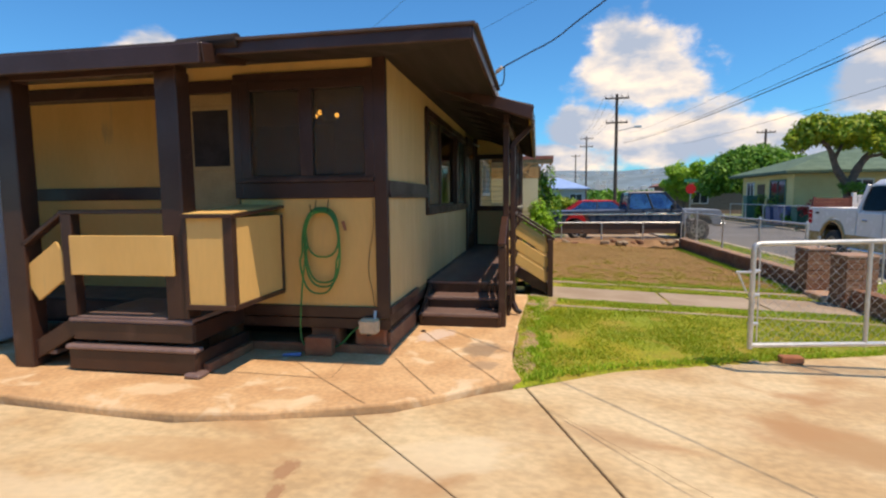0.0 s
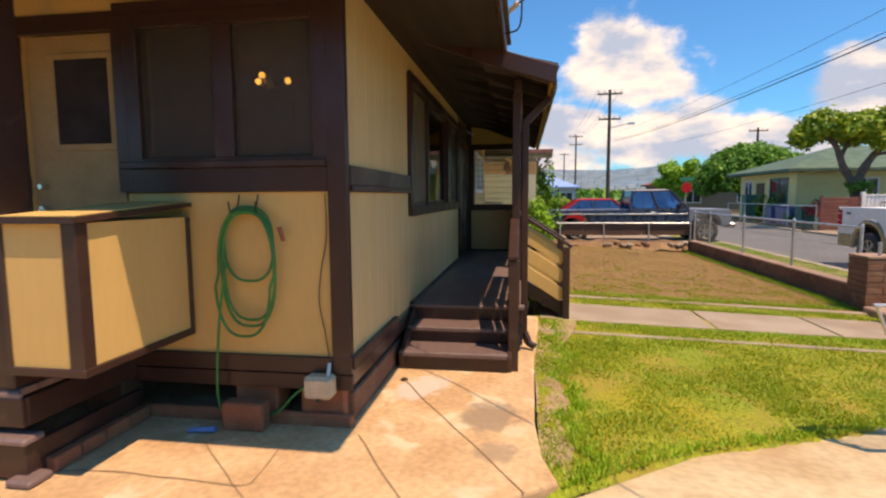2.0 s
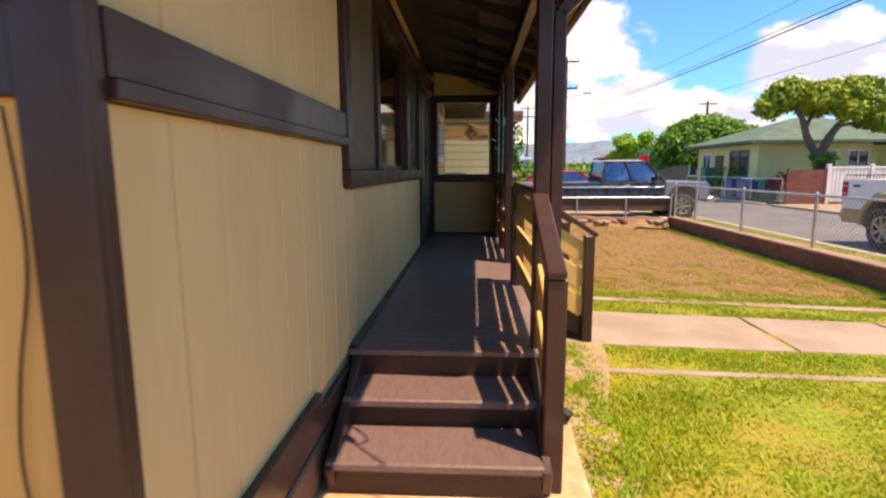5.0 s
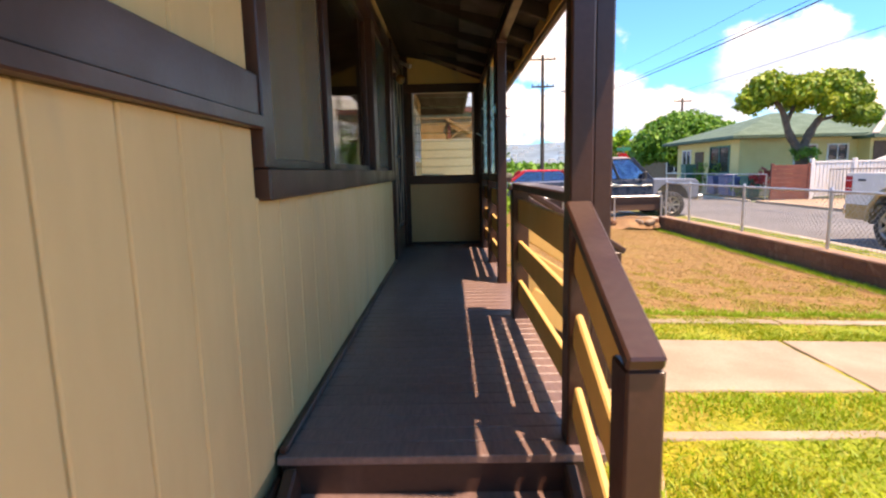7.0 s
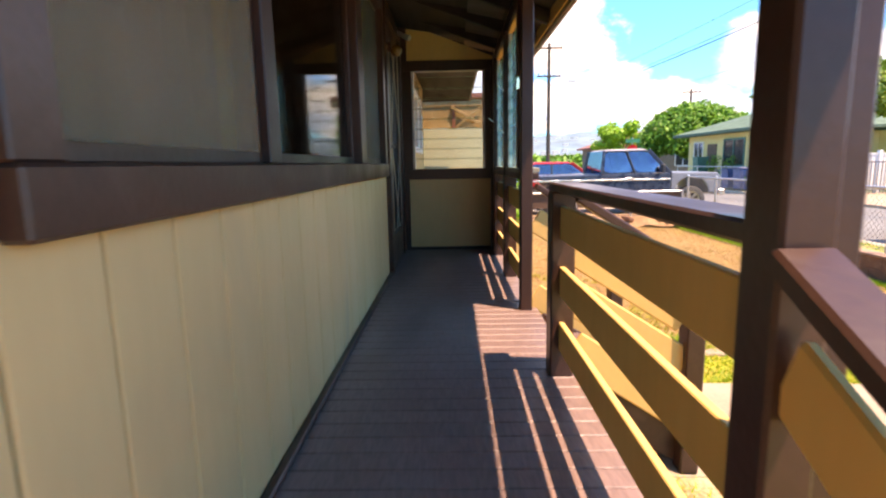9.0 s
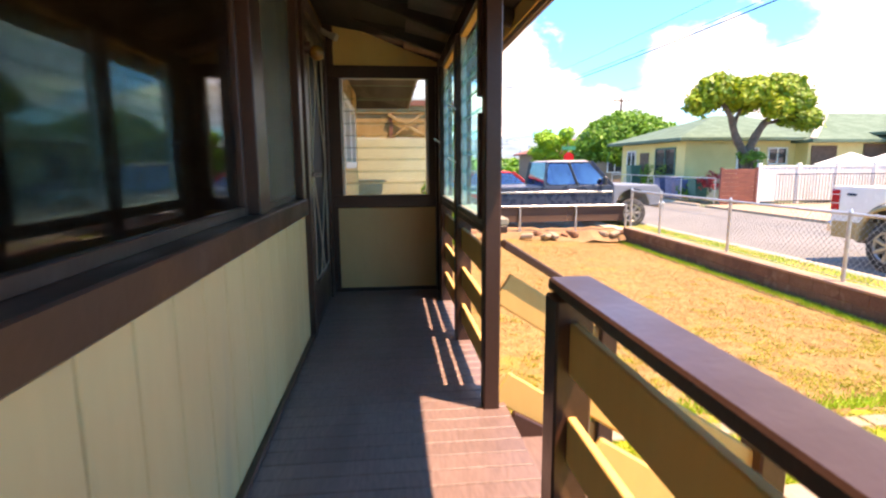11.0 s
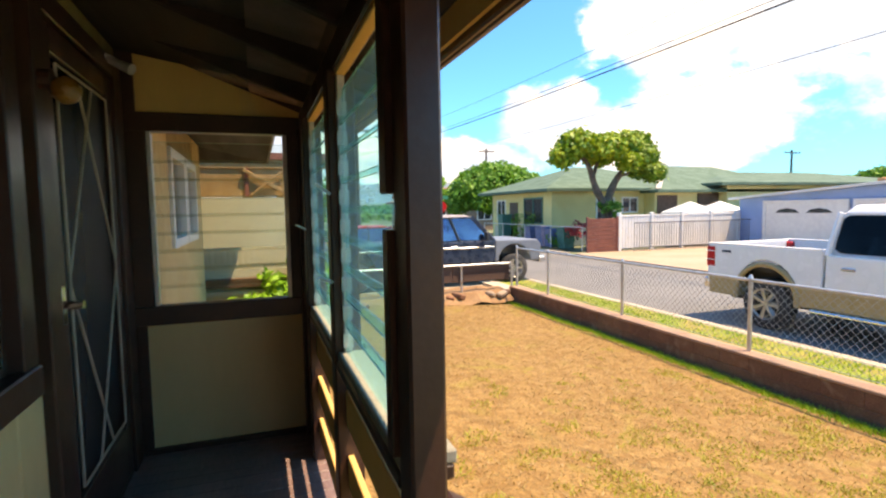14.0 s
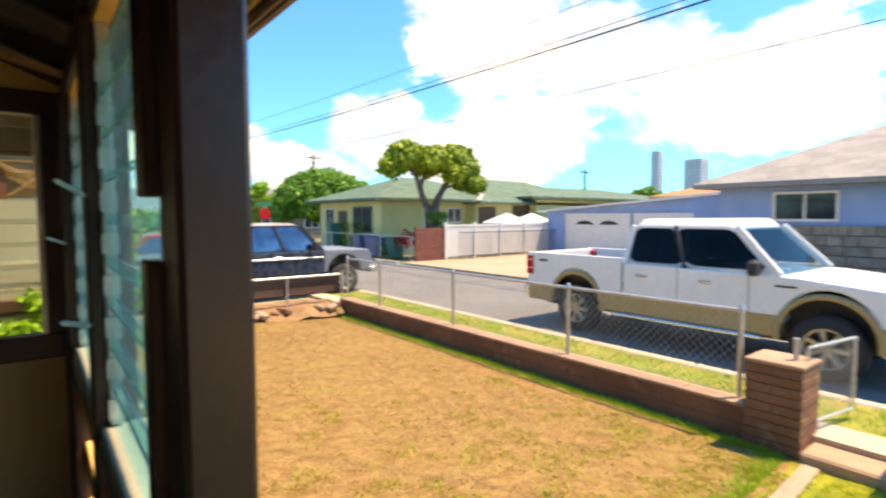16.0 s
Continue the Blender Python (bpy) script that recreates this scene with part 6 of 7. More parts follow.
def old_truck(m):
    t = thing("pickup_truck", "faded dark blue crew cab pickup with a grey front fender", "truck")
    HW = 0.98
    side_body("body", [(1.62, 0.58), (1.62, 1.12), (1.50, 1.14), (-2.95, 1.08), (-2.98, 0.60)], ((-1.95, 0.46),), 0.58, -HW, HW, NAVY, t)
    side_body("front_fender", [(2.92, 0.58), (2.95, 1.00), (2.85, 1.12), (1.63, 1.14), (1.63, 0.6)], ((2.18, 0.46),), 0.58, -HW, HW, GREYP, t)
    for s in (-1, 1):
        box("side_moulding", -2.9, s * (HW + 0.01) - 0.012, 0.94, 1.6, s * (HW + 0.01) + 0.012, 0.985, CHROME, t, 0.005)
        box("door_seam", -0.20, s * (HW + 0.002) - 0.003, 0.62, -0.19, s * (HW + 0.002) + 0.003, 1.1, PLASTIC, t)
        box("door_seam", 0.72, s * (HW + 0.002) - 0.003, 0.62, 0.73, s * (HW + 0.002) + 0.003, 1.1, PLASTIC, t)
        box("door_handle", 0.44, s * (HW + 0.012) - 0.012, 1.0, 0.60, s * (HW + 0.012) + 0.012, 1.03, CHROME, t, 0.005)
        box("mirror", 1.30, s * (HW + 0.11) - 0.08, 1.14, 1.40, s * (HW + 0.11) + 0.08, 1.36, PLASTIC, t, 0.02)
        box("headlight", 2.90, s * 0.74 - 0.13, 0.78, 2.97, s * 0.74 + 0.13, 0.96, CHROME, t, 0.02)
        for xc in (-1.95, 2.18):
            wheel(t, xc, s * (HW - 0.13), 0.385, 0.24, ALLOY, s)
    cabin(t, (-0.22, 1.62, 1.12), (-0.12, 1.06, 1.78), HW - 0.02, 0.80, NAVY, CARGLASS, (0.49,), 0.06, FADED)
    box("bumper", 2.90, -0.98, 0.50, 3.08, 0.98, 0.68, CHROME, t, 0.03)
    box("grille", 2.90, -0.58, 0.74, 2.965, 0.58, 0.98, PLASTIC, t, 0.01)
    box("underbody", -2.7, -0.65, 0.34, 2.6, 0.65, 0.62, PLASTIC, t, 0.03)
    t.matrix_world = m
    return t


# The blue of the panes stands in for reflected sky.
CARGLASS = glass("car glass with sky reflection tint", (0.16, 0.20, 0.46), 0.60)
pickup("white crew cab pickup with tan lower body parked by the kerb", TRUCKW, TAN, pose(7.93, 11.45, -0.185, 0, 0, -90))
structure(box("neighbour_drive", -2.0, 18.7, -0.4, 6.1, 30.0, -0.152, PATHC), "plain concrete drive of the neighbouring lot", "driveway")
old_truck(pose(3.52, 20.3, -0.15, 0, 0, 0))


def sedan(label, paint, m):
    t = thing("car", label, "car")
    side_body("body", [(2.1, 0.45), (2.18, 0.70), (1.0, 0.88), (-1.5, 0.92), (-2.15, 0.85), (-2.15, 0.45)], ((-1.3, 0.36), (1.35, 0.36)), 0.42, -0.86, 0.86, paint, t)
    cabin(t, (-1.55, 1.05, 0.90), (-0.95, 0.35, 1.42), 0.84, 0.62, paint, CARGLASS, (0.5,))
    for s in (-1, 1):
        for xc in (-1.3, 1.35):
            wheel(t, xc, s * 0.74, 0.31, 0.2, CHROME, s)
        box("headlight", 2.08, s * 0.62 - 0.14, 0.58, 2.2, s * 0.62 + 0.14, 0.72, CHROME, t, 0.02)
    t.matrix_world = m
    return t


sedan("bright red car parked behind the blue pickup", REDP, pose(2.35, 23.6, -0.10, 0, 0, 180))

# ---- houses across the street ----


def hip_roof(name, x0, y0, x1, y1, ze, zr, mat, parent, inset=None, thick=0.14):
    """A hip roof with a fascia: eave rectangle, ridge along the longer side."""
    bm = bmesh.new()
    lx, ly = x1 - x0, y1 - y0
    k = inset if inset is not None else min(lx, ly) / 2
    if lx >= ly:
        ra, rb = (x0 + k, (y0 + y1) / 2, zr), (x1 - k, (y0 + y1) / 2, zr)
    else:
        ra, rb = ((x0 + x1) / 2, y0 + k, zr), ((x0 + x1) / 2, y1 - k, zr)
    lo = [bm.verts.new((x, y, ze - thick)) for x, y in ((x0, y0), (x1, y0), (x1, y1), (x0, y1))]
    hi = [bm.verts.new((x, y, ze)) for x, y in ((x0, y0), (x1, y0), (x1, y1), (x0, y1))]
    a, b = bm.verts.new(ra), bm.verts.new(rb)
    for i in range(4):
        j = (i + 1) % 4
        bm.faces.new((lo[i], lo[j], hi[j], hi[i]))
    bm.faces.new(lo[::-1])
    if lx >= ly:
        for f in ((hi[0], hi[1], b, a), (hi[1], hi[2], b), (hi[2], hi[3], a, b), (hi[3], hi[0], a)):
            bm.faces.new(f)
    else:
        for f in ((hi[0], hi[1], a), (hi[1], hi[2], b, a), (hi[2], hi[3], b), (hi[3], hi[0], a, b)):
            bm.faces.new(f)
    bmesh.ops.recalc_face_normals(bm, faces=bm.faces)
    return part(name, bm, mat, parent)


def wall_window(parent, axis, plane, a, b, z0, z1, out, frame_m=WHITE, bars=1):
    """A framed window on a house wall; out: the way its face looks along the other axis."""
    def bx(n, u0, w0, u1, w1, d0, d1, m, p):
        lo, hi = sorted((plane + out * d0, plane + out * d1))
        return box(n, lo, u0, w0, hi, u1, w1, m, p) if axis == "y" else box(n, u0, lo, w0, u1, hi, w1, m, p)
    w = bx("window", a, z0, b, z1, -0.02, 0.012, DARKWIN, parent)
    f = 0.07
    for u0, w0, u1, w1 in ((a - f, z0 - f, a, z1 + f), (b, z0 - f, b + f, z1 + f), (a, z1, b, z1 + f), (a, z0 - f, b, z0)):
        bx("frame", u0, w0, u1, w1, 0.0, 0.05, frame_m, w)
    for i in range(bars):
        u = a + (b - a) * (i + 1) / (bars + 1)
        bx("bar", u - 0.03, z0, u + 0.03, z1, 0.0, 0.04, frame_m, w)
    return w


BLUEBIN = material("dull blue plastic", (0.10, 0.14, 0.28), (0.08, 0.11, 0.22), 0.5)
GREENBIN = material("dark green plastic", (0.02, 0.16, 0.13), (0.02, 0.13, 0.1), 0.5)
DARKWIN = material("dark window glass", (0.03, 0.035, 0.04), None, 0.08, bump=0.0)
gh = thing("house", "pale yellow single storey house with a green hip roof", "house", 0, 0, 0)
box("wall", 13.9, 30.4, -0.2, 22.5, 37.4, 2.62, OLIVE, gh)
hip_roof("roof", 13.2, 29.7, 23.2, 38.1, 2.72, 4.1, ROOFG, gh)
box("wall", 19.6, 29.6, -0.2, 23.5, 36.5, 2.50, OLIVE, gh)
hip_roof("roof", 19.3, 29.0, 31.0, 37.0, 2.60, 4.15, ROOFG, gh)
box("wall", 23.9, 29.0, -0.2, 40, 36.0, 2.80, OLIVE, gh)
hip_roof("roof", 22.9, 28.4, 41, 38, 2.95, 3.85, ROOFG, gh)
CREAMW = material("cream lower wall paint", (0.62, 0.55, 0.38), (0.56, 0.5, 0.35), 0.8)
box("lower_wall", 13.86, 30.36, -0.2, 19.5, 30.5, 0.75, CREAMW, gh)
box("lower_wall", 13.86, 30.3, -0.2, 13.95, 37.0, 0.75, CREAMW, gh)
wall_window(gh, "y", 13.9, 31.3, 33.2, 1.0, 2.25, -1, GREENBIN)
DOORB = material("brown house door", (0.13, 0.065, 0.035), None, 0.6)
box("door", 13.86, 34.0, -0.1, 13.95, 35.0, 2.1, DOORB, gh)
wall_window(gh, "y", 13.9, 35.6, 36.6, 1.2, 2.2, -1)
wall_window(gh, "x", 30.4, 16.6, 17.6, 1.0, 2.2, -1)
wall_window(gh, "x", 30.4, 18.2, 19.1, 1.50, 2.2, -1)
gh.location = (-0.4, 0, 0)
box("carport_opening", 19.75, 29.55, -0.1, 21.05, 29.62, 2.32, DOORB, gh)
box("carport_opening", 22.45, 29.54, -0.1, 23.90, 29.61, 2.40, DOORB, gh)
ROOFSEAM = material("pale roof flashing", (0.55, 0.48, 0.42), None, 0.7)
beam("roof_valley", (19.36, 29.06, 2.66), (22.9, 32.6, 4.05), 0.26, 0.05, ROOFSEAM, gh)

garage = thing("garage", "pale blue garage with white doors and a low gable roof", "garage", 0, 0, 0)
box("wall", 21.0, 15.8, -0.25, 28, 26.0, 2.02, BLUEW, garage)
bm = bm_prism(bmesh.new(), [(26.0, 1.90), (26.0, 2.02), (17.2, 2.62), (13.2, 2.20), (13.2, 2.1)], "x", 20.98, 28)
part("gable", bm, BLUEW, garage)
bm = bm_prism(bmesh.new(), [(26.4, 2.00), (26.4, 2.09), (17.2, 2.72), (12.8, 2.28), (12.8, 2.19), (17.2, 2.62)], "x", 20.7, 28.3)
part("roof", bm, WHITE, garage)
for y0, y1 in ((21.2, 24.6), (16.8, 20.8)):
    d = box("garage_door", 20.93, y0, -0.2, 20.99, y1, 1.80, WHITE, garage, 0.01)
    for c in (0.30, 0.70):
        yc = y0 + (y1 - y0) * c
        bm = bm_prism(bmesh.new(), [(yc - 0.55, 1.38), (yc + 0.55, 1.38), (yc + 0.35, 1.52), (yc, 1.58), (yc - 0.35, 1.52)], "x", 20.918, 20.93)
        part("arched_light", bm, DARKWIN, d)
    box("door_frame", 20.90, y0 - 0.12, -0.2, 20.97, y0, 1.92, WHITE, garage)
    box("door_frame", 20.90, y1, -0.2, 20.97, y1 + 0.12, 1.92, WHITE, garage)
    box("door_frame", 20.90, y0, 1.80, 20.97, y1, 1.92, WHITE, garage)

bh = thing("house", "pale blue house with a grey roof and a stone base", "house", 0, 0, 0)
box("wall", 17.0, 4.0, -0.2, 26, 15.4, 2.65, BLUEW, bh)
hip_roof("roof", 16.2, 3.0, 27, 15.9, 2.78, 5.2, ROOFGREY, bh)
wall_window(bh, "y", 17.0, 12.3, 13.8, 1.70, 2.42, -1, WHITE, 1)
wall_window(bh, "y", 17.0, 6.8, 8.4, 1.70, 2.42, -1, WHITE, 1)
q = random.Random(21)
for c in range(6):
    a = 4.0 + (0.25 if c % 2 else 0)
    while a < 15.3:
        w = q.uniform(0.35, 0.65)
        if a + w > 8.6 or c % 2 == 0:
            box("stone", 16.86, a + 0.008, -0.15 + c * 0.28 + 0.008, 17.0 + q.uniform(-0.02, 0.0), min(a + w, 15.4) - 0.008, -0.15 + (c + 1) * 0.28 - 0.008, STONEW, bh, 0.015)
        a += w
box("porch_shadow_wall", 18.5, 15.4, -0.2, 18.7, 17.0, 2.4, BLUEW, bh)
oh = thing("house", "low house with an orange brown roof in the distance", "house", 0, 0, 0)
ORANGE = material("orange brown roof", (0.45, 0.22, 0.10), (0.38, 0.18, 0.08), 0.85)
box("wall", 30, 14, -0.2, 40, 24, 2.8, BLUEW, oh)
hip_roof("roof", 29, 13, 41, 25, 2.95, 4.7, ORANGE, oh)

# ---- white fence, metal fence and shed tops ----
wf = thing("vinyl_fence", "white panelled fence in front of the yellow house", "fence", 0, 0, 0)
fx0, fx1, fy0, fy1 = 13.85, 20.8, 25.6, 25.9
for i in range(5):
    k = i / 4
    p = box("post", fx0 + (fx1 - fx0) * k - 0.07, fy0 + (fy1 - fy0) * k - 0.07, -0.1, fx0 + (fx1 - fx0) * k + 0.07, fy0 + (fy1 - fy0) * k + 0.07, 1.52, WHITE, wf, 0.01)
for i in range(44):
    k = (i + 0.5) / 44
    x, y = fx0 + (fx1 - fx0) * k, fy0 + (fy1 - fy0) * k
    box("board", x - 0.066, y - 0.012, 0.0, x + 0.066, y + 0.012, 1.36, WHITE, wf, 0.004)
beam("rail", (fx0, fy0, 1.38), (fx1, fy1, 1.38), 0.07, 0.07, WHITE, wf)
mf = thing("metal_fence", "dark iron railing in front of the white fence", "fence", 0, 0, 0)
IRON = material("dark grey iron", (0.08, 0.08, 0.085), None, 0.5)
for i in range(50):
    x = 14.3 + i * 0.13
    part("bar", bm_tube(bmesh.new(), (x, 25.2, -0.1), (x, 25.2, 1.12), 0.012, None, 5), IRON, mf)
for z in (0.05, 1.08):
    part("rail", bm_tube(bmesh.new(), (14.3, 25.2, z), (20.8, 25.2, z), 0.02, None, 6), IRON, mf)
for x in (19.4, 21.3):
    sh = thing("shed", "white garden canopy with a pointed roof behind the fence", "shed", x, 27.4, -0.1, group="white canopies")
    hip_roof("roof", -0.95, -0.9, 0.95, 0.9, 1.55, 2.05, WHITE, sh, 0.9)
    box("wall", -0.85, -0.8, 0, 0.85, 0.8, 1.45, WHITE, sh)
rb = thing("screen_wall", "red brown board screen at the end of the white fence", "fence", 13.0, 25.6, -0.1)
REDWOOD = material("red brown boards", (0.22, 0.07, 0.045), (0.17, 0.055, 0.04), 0.8, scale=3)
for i in range(8):
    box("board", -0.70, -0.03, 0.02 + i * 0.172, 0.72, 0.03, 0.02 + i * 0.172 + 0.165, REDWOOD, rb, 0.006)
for x in (-0.72, 0.74):
    box("post", x - 0.05, -0.05, 0.0, x + 0.05, 0.05, 1.46, REDWOOD, rb, 0.006)
cf = thing("chain_link_fence", "grey chain link fence before the yellow house", "fence", 0, 0, 0)
for y in (26.0, 28.5, 31.0, 33.5, 36):
    part("post", bm_tube(bmesh.new(), (12.3, y, -0.1), (12.3, y, 0.95), 0.025, None, 8), STEEL, cf)
part("top_rail", bm_tube(bmesh.new(), (12.3, 26, 0.93), (12.3, 36, 0.93), 0.02, None, 8), STEEL, cf)
for x, y, h, m_, nm in ((12.9, 30.2, 0.95, BLUEBIN, "dull blue"), (12.9, 29.3, 0.85, BLUEBIN, "dull blue"), (12.9, 28.2, 0.9, GREENBIN, "dark green"), (12.9, 34.5, 1.5, GREENBIN, "dark green"), (13.0, 31.5, 0.9, BLUEBIN, "dull blue")):
    b_ = thing("bin", nm + " plastic bin standing before the house", "bin", x, y, -0.12)
    bm = bm_prism(bmesh.new(), [(-0.24, 0.02), (0.24, 0.02), (0.3, h), (-0.3, h)], "y", -0.3, 0.3)
    part("body", bm, m_, b_)
    box("lid", -0.33, -0.33, h, 0.33, 0.33, h + 0.06, m_, b_, 0.02)

# Unseen house added behind the camera to cut sky light on the end wall.
south_block = thing("house", "added plain brown house, unseen, blocking the low southern sky", "house", 0, 0, 0)
box("wall", -10.0, -18.0, -0.3, 4.5, -9.0, 3.0, DOORP, south_block)
hip_roof("roof", -10.8, -18.8, 5.3, -8.2, 3.15, 5.2, ROOFGREY, south_block)

# ---- trees ----


def leaves(name, clumps, count, size, mat, parent, seed):
    """A crown: small leaf cards gathered in uneven clumps (x, y, z, rx, rz)."""
    q = np.random.RandomState(seed)
    w = np.array([c[3] ** 2 * c[4] for c in clumps])
    idx = q.choice(len(clumps), count, p=w / w.sum())
    cl = np.array(clumps)[idx]
    d = q.normal(size=(count, 3))
    d /= np.linalg.norm(d, axis=1)[:, None]
    r = q.uniform(0.55, 1.0, count) ** 0.6 * (1 + 0.12 * q.normal(size=count))
    c = cl[:, :3] + d * r[:, None] * np.stack([cl[:, 3], cl[:, 3], cl[:, 4]], 1)
    nrm = d * 0.7 + q.normal(size=(count, 3)) * 0.5 + np.array([0, 0, 0.35])
    nrm /= np.linalg.norm(nrm, axis=1)[:, None]
    t = np.cross(nrm, q.normal(size=(count, 3)))
    t /= np.linalg.norm(t, axis=1)[:, None]
    b = np.cross(nrm, t)
    s = size * q.uniform(0.6, 1.3, count)[:, None]
    v = np.stack([c - t * s, c - b * s * 0.45, c + t * s, c + b * s * 0.45], 1).reshape(-1, 3)
    me = bpy.data.meshes.new(name)
    me.from_pydata(v.tolist(), [], np.arange(count * 4).reshape(-1, 4).tolist())
    me.materials.append(mat)
    ob = new(name, me)
    ob.parent = parent
    return ob


def limb(name, pts, r0, r1, parent):
    pts = smooth_path(pts, 5)
    bm = bmesh.new()
    seg, rings = 9, []
    for i, p in enumerate(pts):
        a, b = pts[max(0, i - 1)], pts[min(len(pts) - 1, i + 1)]
        d = (b - a).normalized()
        s = d.cross(Vector((0.3, 0.9, 0.2))).normalized()
        u = s.cross(d)
        r = (r0 + (r1 - r0) * i / (len(pts) - 1)) * (1 + 0.08 * math.sin(i * 1.7))
        rings.append([bm.verts.new(p + s * r * math.cos(k * math.tau / seg) + u * r * math.sin(k * math.tau / seg)) for k in range(seg)])
    for A, B in zip(rings, rings[1:]):
        for k in range(seg):
            bm.faces.new((A[k], A[(k + 1) % seg], B[(k + 1) % seg], B[k]))
    bm.faces.new(rings[-1])
    return part(name, bm, BARK, parent, smooth=True)


t1 = thing("tree", "spreading tree with a forked grey trunk and yellow green crown", "tree", 14.7, 27.6, -0.1)
limb("trunk", [(0, 0, 0), (0.03, 0, 1.2), (-0.05, 0, 2.1)], 0.30, 0.24, t1)
limb("limb", [(-0.05, 0, 1.9), (-0.55, 0.05, 2.7), (-0.85, 0.1, 3.6), (-1.3, 0.1, 4.2)], 0.20, 0.08, t1)
limb("limb", [(-0.05, 0, 1.9), (0.25, -0.1, 2.8), (0.7, -0.2, 3.5), (1.4, -0.3, 4.1)], 0.21, 0.08, t1)
limb("limb", [(-0.70, 0.08, 3.2), (-0.3, 0.3, 3.9), (0.0, 0.5, 4.4)], 0.10, 0.05, t1)
limb("limb", [(0.6, -0.2, 3.3), (1.3, 0.2, 3.4), (2.0, 0.3, 3.7)], 0.09, 0.04, t1)
q = random.Random(31)
cl = [(-2.0, 0.2, 4.1, 0.65, 0.45), (-1.5, 0.1, 4.6, 0.75, 0.5), (-0.7, 0.2, 4.85, 0.8, 0.5), (0.1, 0.1, 4.75, 0.8, 0.5), (0.9, -0.1, 4.75, 0.8, 0.55), (1.6, 0.0, 4.85, 0.7, 0.55), (2.1, 0.2, 4.4, 0.65, 0.5), (1.4, -0.3, 4.1, 0.7, 0.5),
      (2.3, 0.2, 3.8, 0.5, 0.45), (-0.3, -0.6, 4.3, 0.7, 0.45), (0.5, -0.7, 4.1, 0.6, 0.4), (1.9, -0.2, 3.5, 0.5, 0.35), (0.2, 0.8, 4.4, 0.7, 0.5), (-1.2, 0.8, 4.4, 0.6, 0.45)]
cl += [(c[0] + q.uniform(-0.6, 0.6), c[1] + q.uniform(-0.6, 0.6), c[2] + q.uniform(-0.25, 0.35), q.uniform(0.2, 0.4), q.uniform(0.15, 0.3)) for c in cl for _ in range(2)]
cl += [(2.2, -0.3, 3.55, 0.5, 0.4), (1.7, 0.1, 3.7, 0.5, 0.4), (-2.1, 0, 3.85, 0.4, 0.3)]
cl = [(c[0] * 1.08, c[1] * 1.1, c[2] + q.uniform(-0.28, 0.22), c[3] * q.uniform(0.85, 1.15), c[4] * q.uniform(1.0, 1.35)) for c in cl]
leaves("crown", [c for c in cl if c[0] < 1.0], 10000, 0.13, LEAF_LIME, t1, 5)
leaves("crown", [c for c in cl if c[0] >= 1.0], 6500, 0.13, LEAF_MID, t1, 15)

t2 = thing("tree", "dense rounded deep green tree beyond the yellow house", "tree", 16.0, 42.0, -0.2)
limb("trunk", [(0, 0, 0), (0.1, 0, 1.0), (-0.1, 0, 2.4)], 0.35, 0.25, t2)
for a in range(5):
    limb("limb", [(0, 0, 1.6), (1.0 * math.cos(a * 1.26), 1.0 * math.sin(a * 1.26), 2.8), (2.2 * math.cos(a * 1.26), 2.2 * math.sin(a * 1.26), 3.7)], 0.15, 0.05, t2)
q = random.Random(33)
cl = []
for i in range(150):
    k = 1 - 1.12 * (i + 0.5) / 150
    a, r = i * 2.39996 + q.uniform(-0.2, 0.2), math.sqrt(max(0.0, 1 - k * k)) * q.uniform(0.92, 1.04)
    cl.append((3.35 * r * math.cos(a), 3.35 * r * math.sin(a), 2.35 + 2.55 * k * q.uniform(0.94, 1.04), q.uniform(0.55, 0.85), q.uniform(0.4, 0.6)))
for i in range(30):
    cl.append((q.gauss(0, 1.3), q.gauss(0, 1.3), q.uniform(2.2, 4.0), 0.9, 0.7))
leaves("crown", cl, 40000, 0.15, LEAF_DEEP, t2, 6)

t3 = thing("tree", "bright green bushy tree at the street corner", "tree", 13.0, 50.0, -0.2)
limb("trunk", [(0, 0, 0), (0.1, 0, 1.0), (0, 0, 2.2)], 0.2, 0.12, t3)
limb("limb", [(0, 0, 1.4), (0.6, 0.2, 2.2), (1.1, 0.2, 3.0)], 0.1, 0.04, t3)
limb("limb", [(0, 0, 1.4), (-0.6, -0.2, 2.2), (-1.0, 0.2, 2.8)], 0.1, 0.04, t3)
q = random.Random(34)
cl = [(q.gauss(0, 0.75), q.gauss(0, 0.8), 1.4 + 2.9 * q.random() ** 0.8, q.uniform(0.4, 0.8), q.uniform(0.35, 0.6)) for _ in range(36)]
cl = [c for c in cl if abs(c[0]) < 2.3 - (c[2] - 1.5) * 0.45]
leaves("crown", cl, 6000, 0.16, LEAF_BRIGHT, t3, 7)


def shrub(x, y, z, r, h, mat, label, seed, count=1800, size=0.07):
    t = thing("shrub", label, "shrub", x, y, z)
    q = random.Random(seed)
    for i in range(4):
        a = q.uniform(0, math.tau)
        limb("stem", [(0, 0, 0), (r * 0.3 * math.cos(a), r * 0.3 * math.sin(a), h * 0.4), (r * 0.6 * math.cos(a), r * 0.6 * math.sin(a), h * 0.75)], 0.03, 0.01, t)
    cl = []
    for i in range(22):
        a, k = q.uniform(0, math.tau), math.sqrt(q.random())
        cl.append((r * k * math.cos(a), r * k * math.sin(a), h * q.uniform(0.25, 0.95) * (1 - 0.3 * k), r * q.uniform(0.2, 0.4), h * q.uniform(0.1, 0.2)))
    leaves("foliage", cl, count, size, mat, t, seed)
    return t


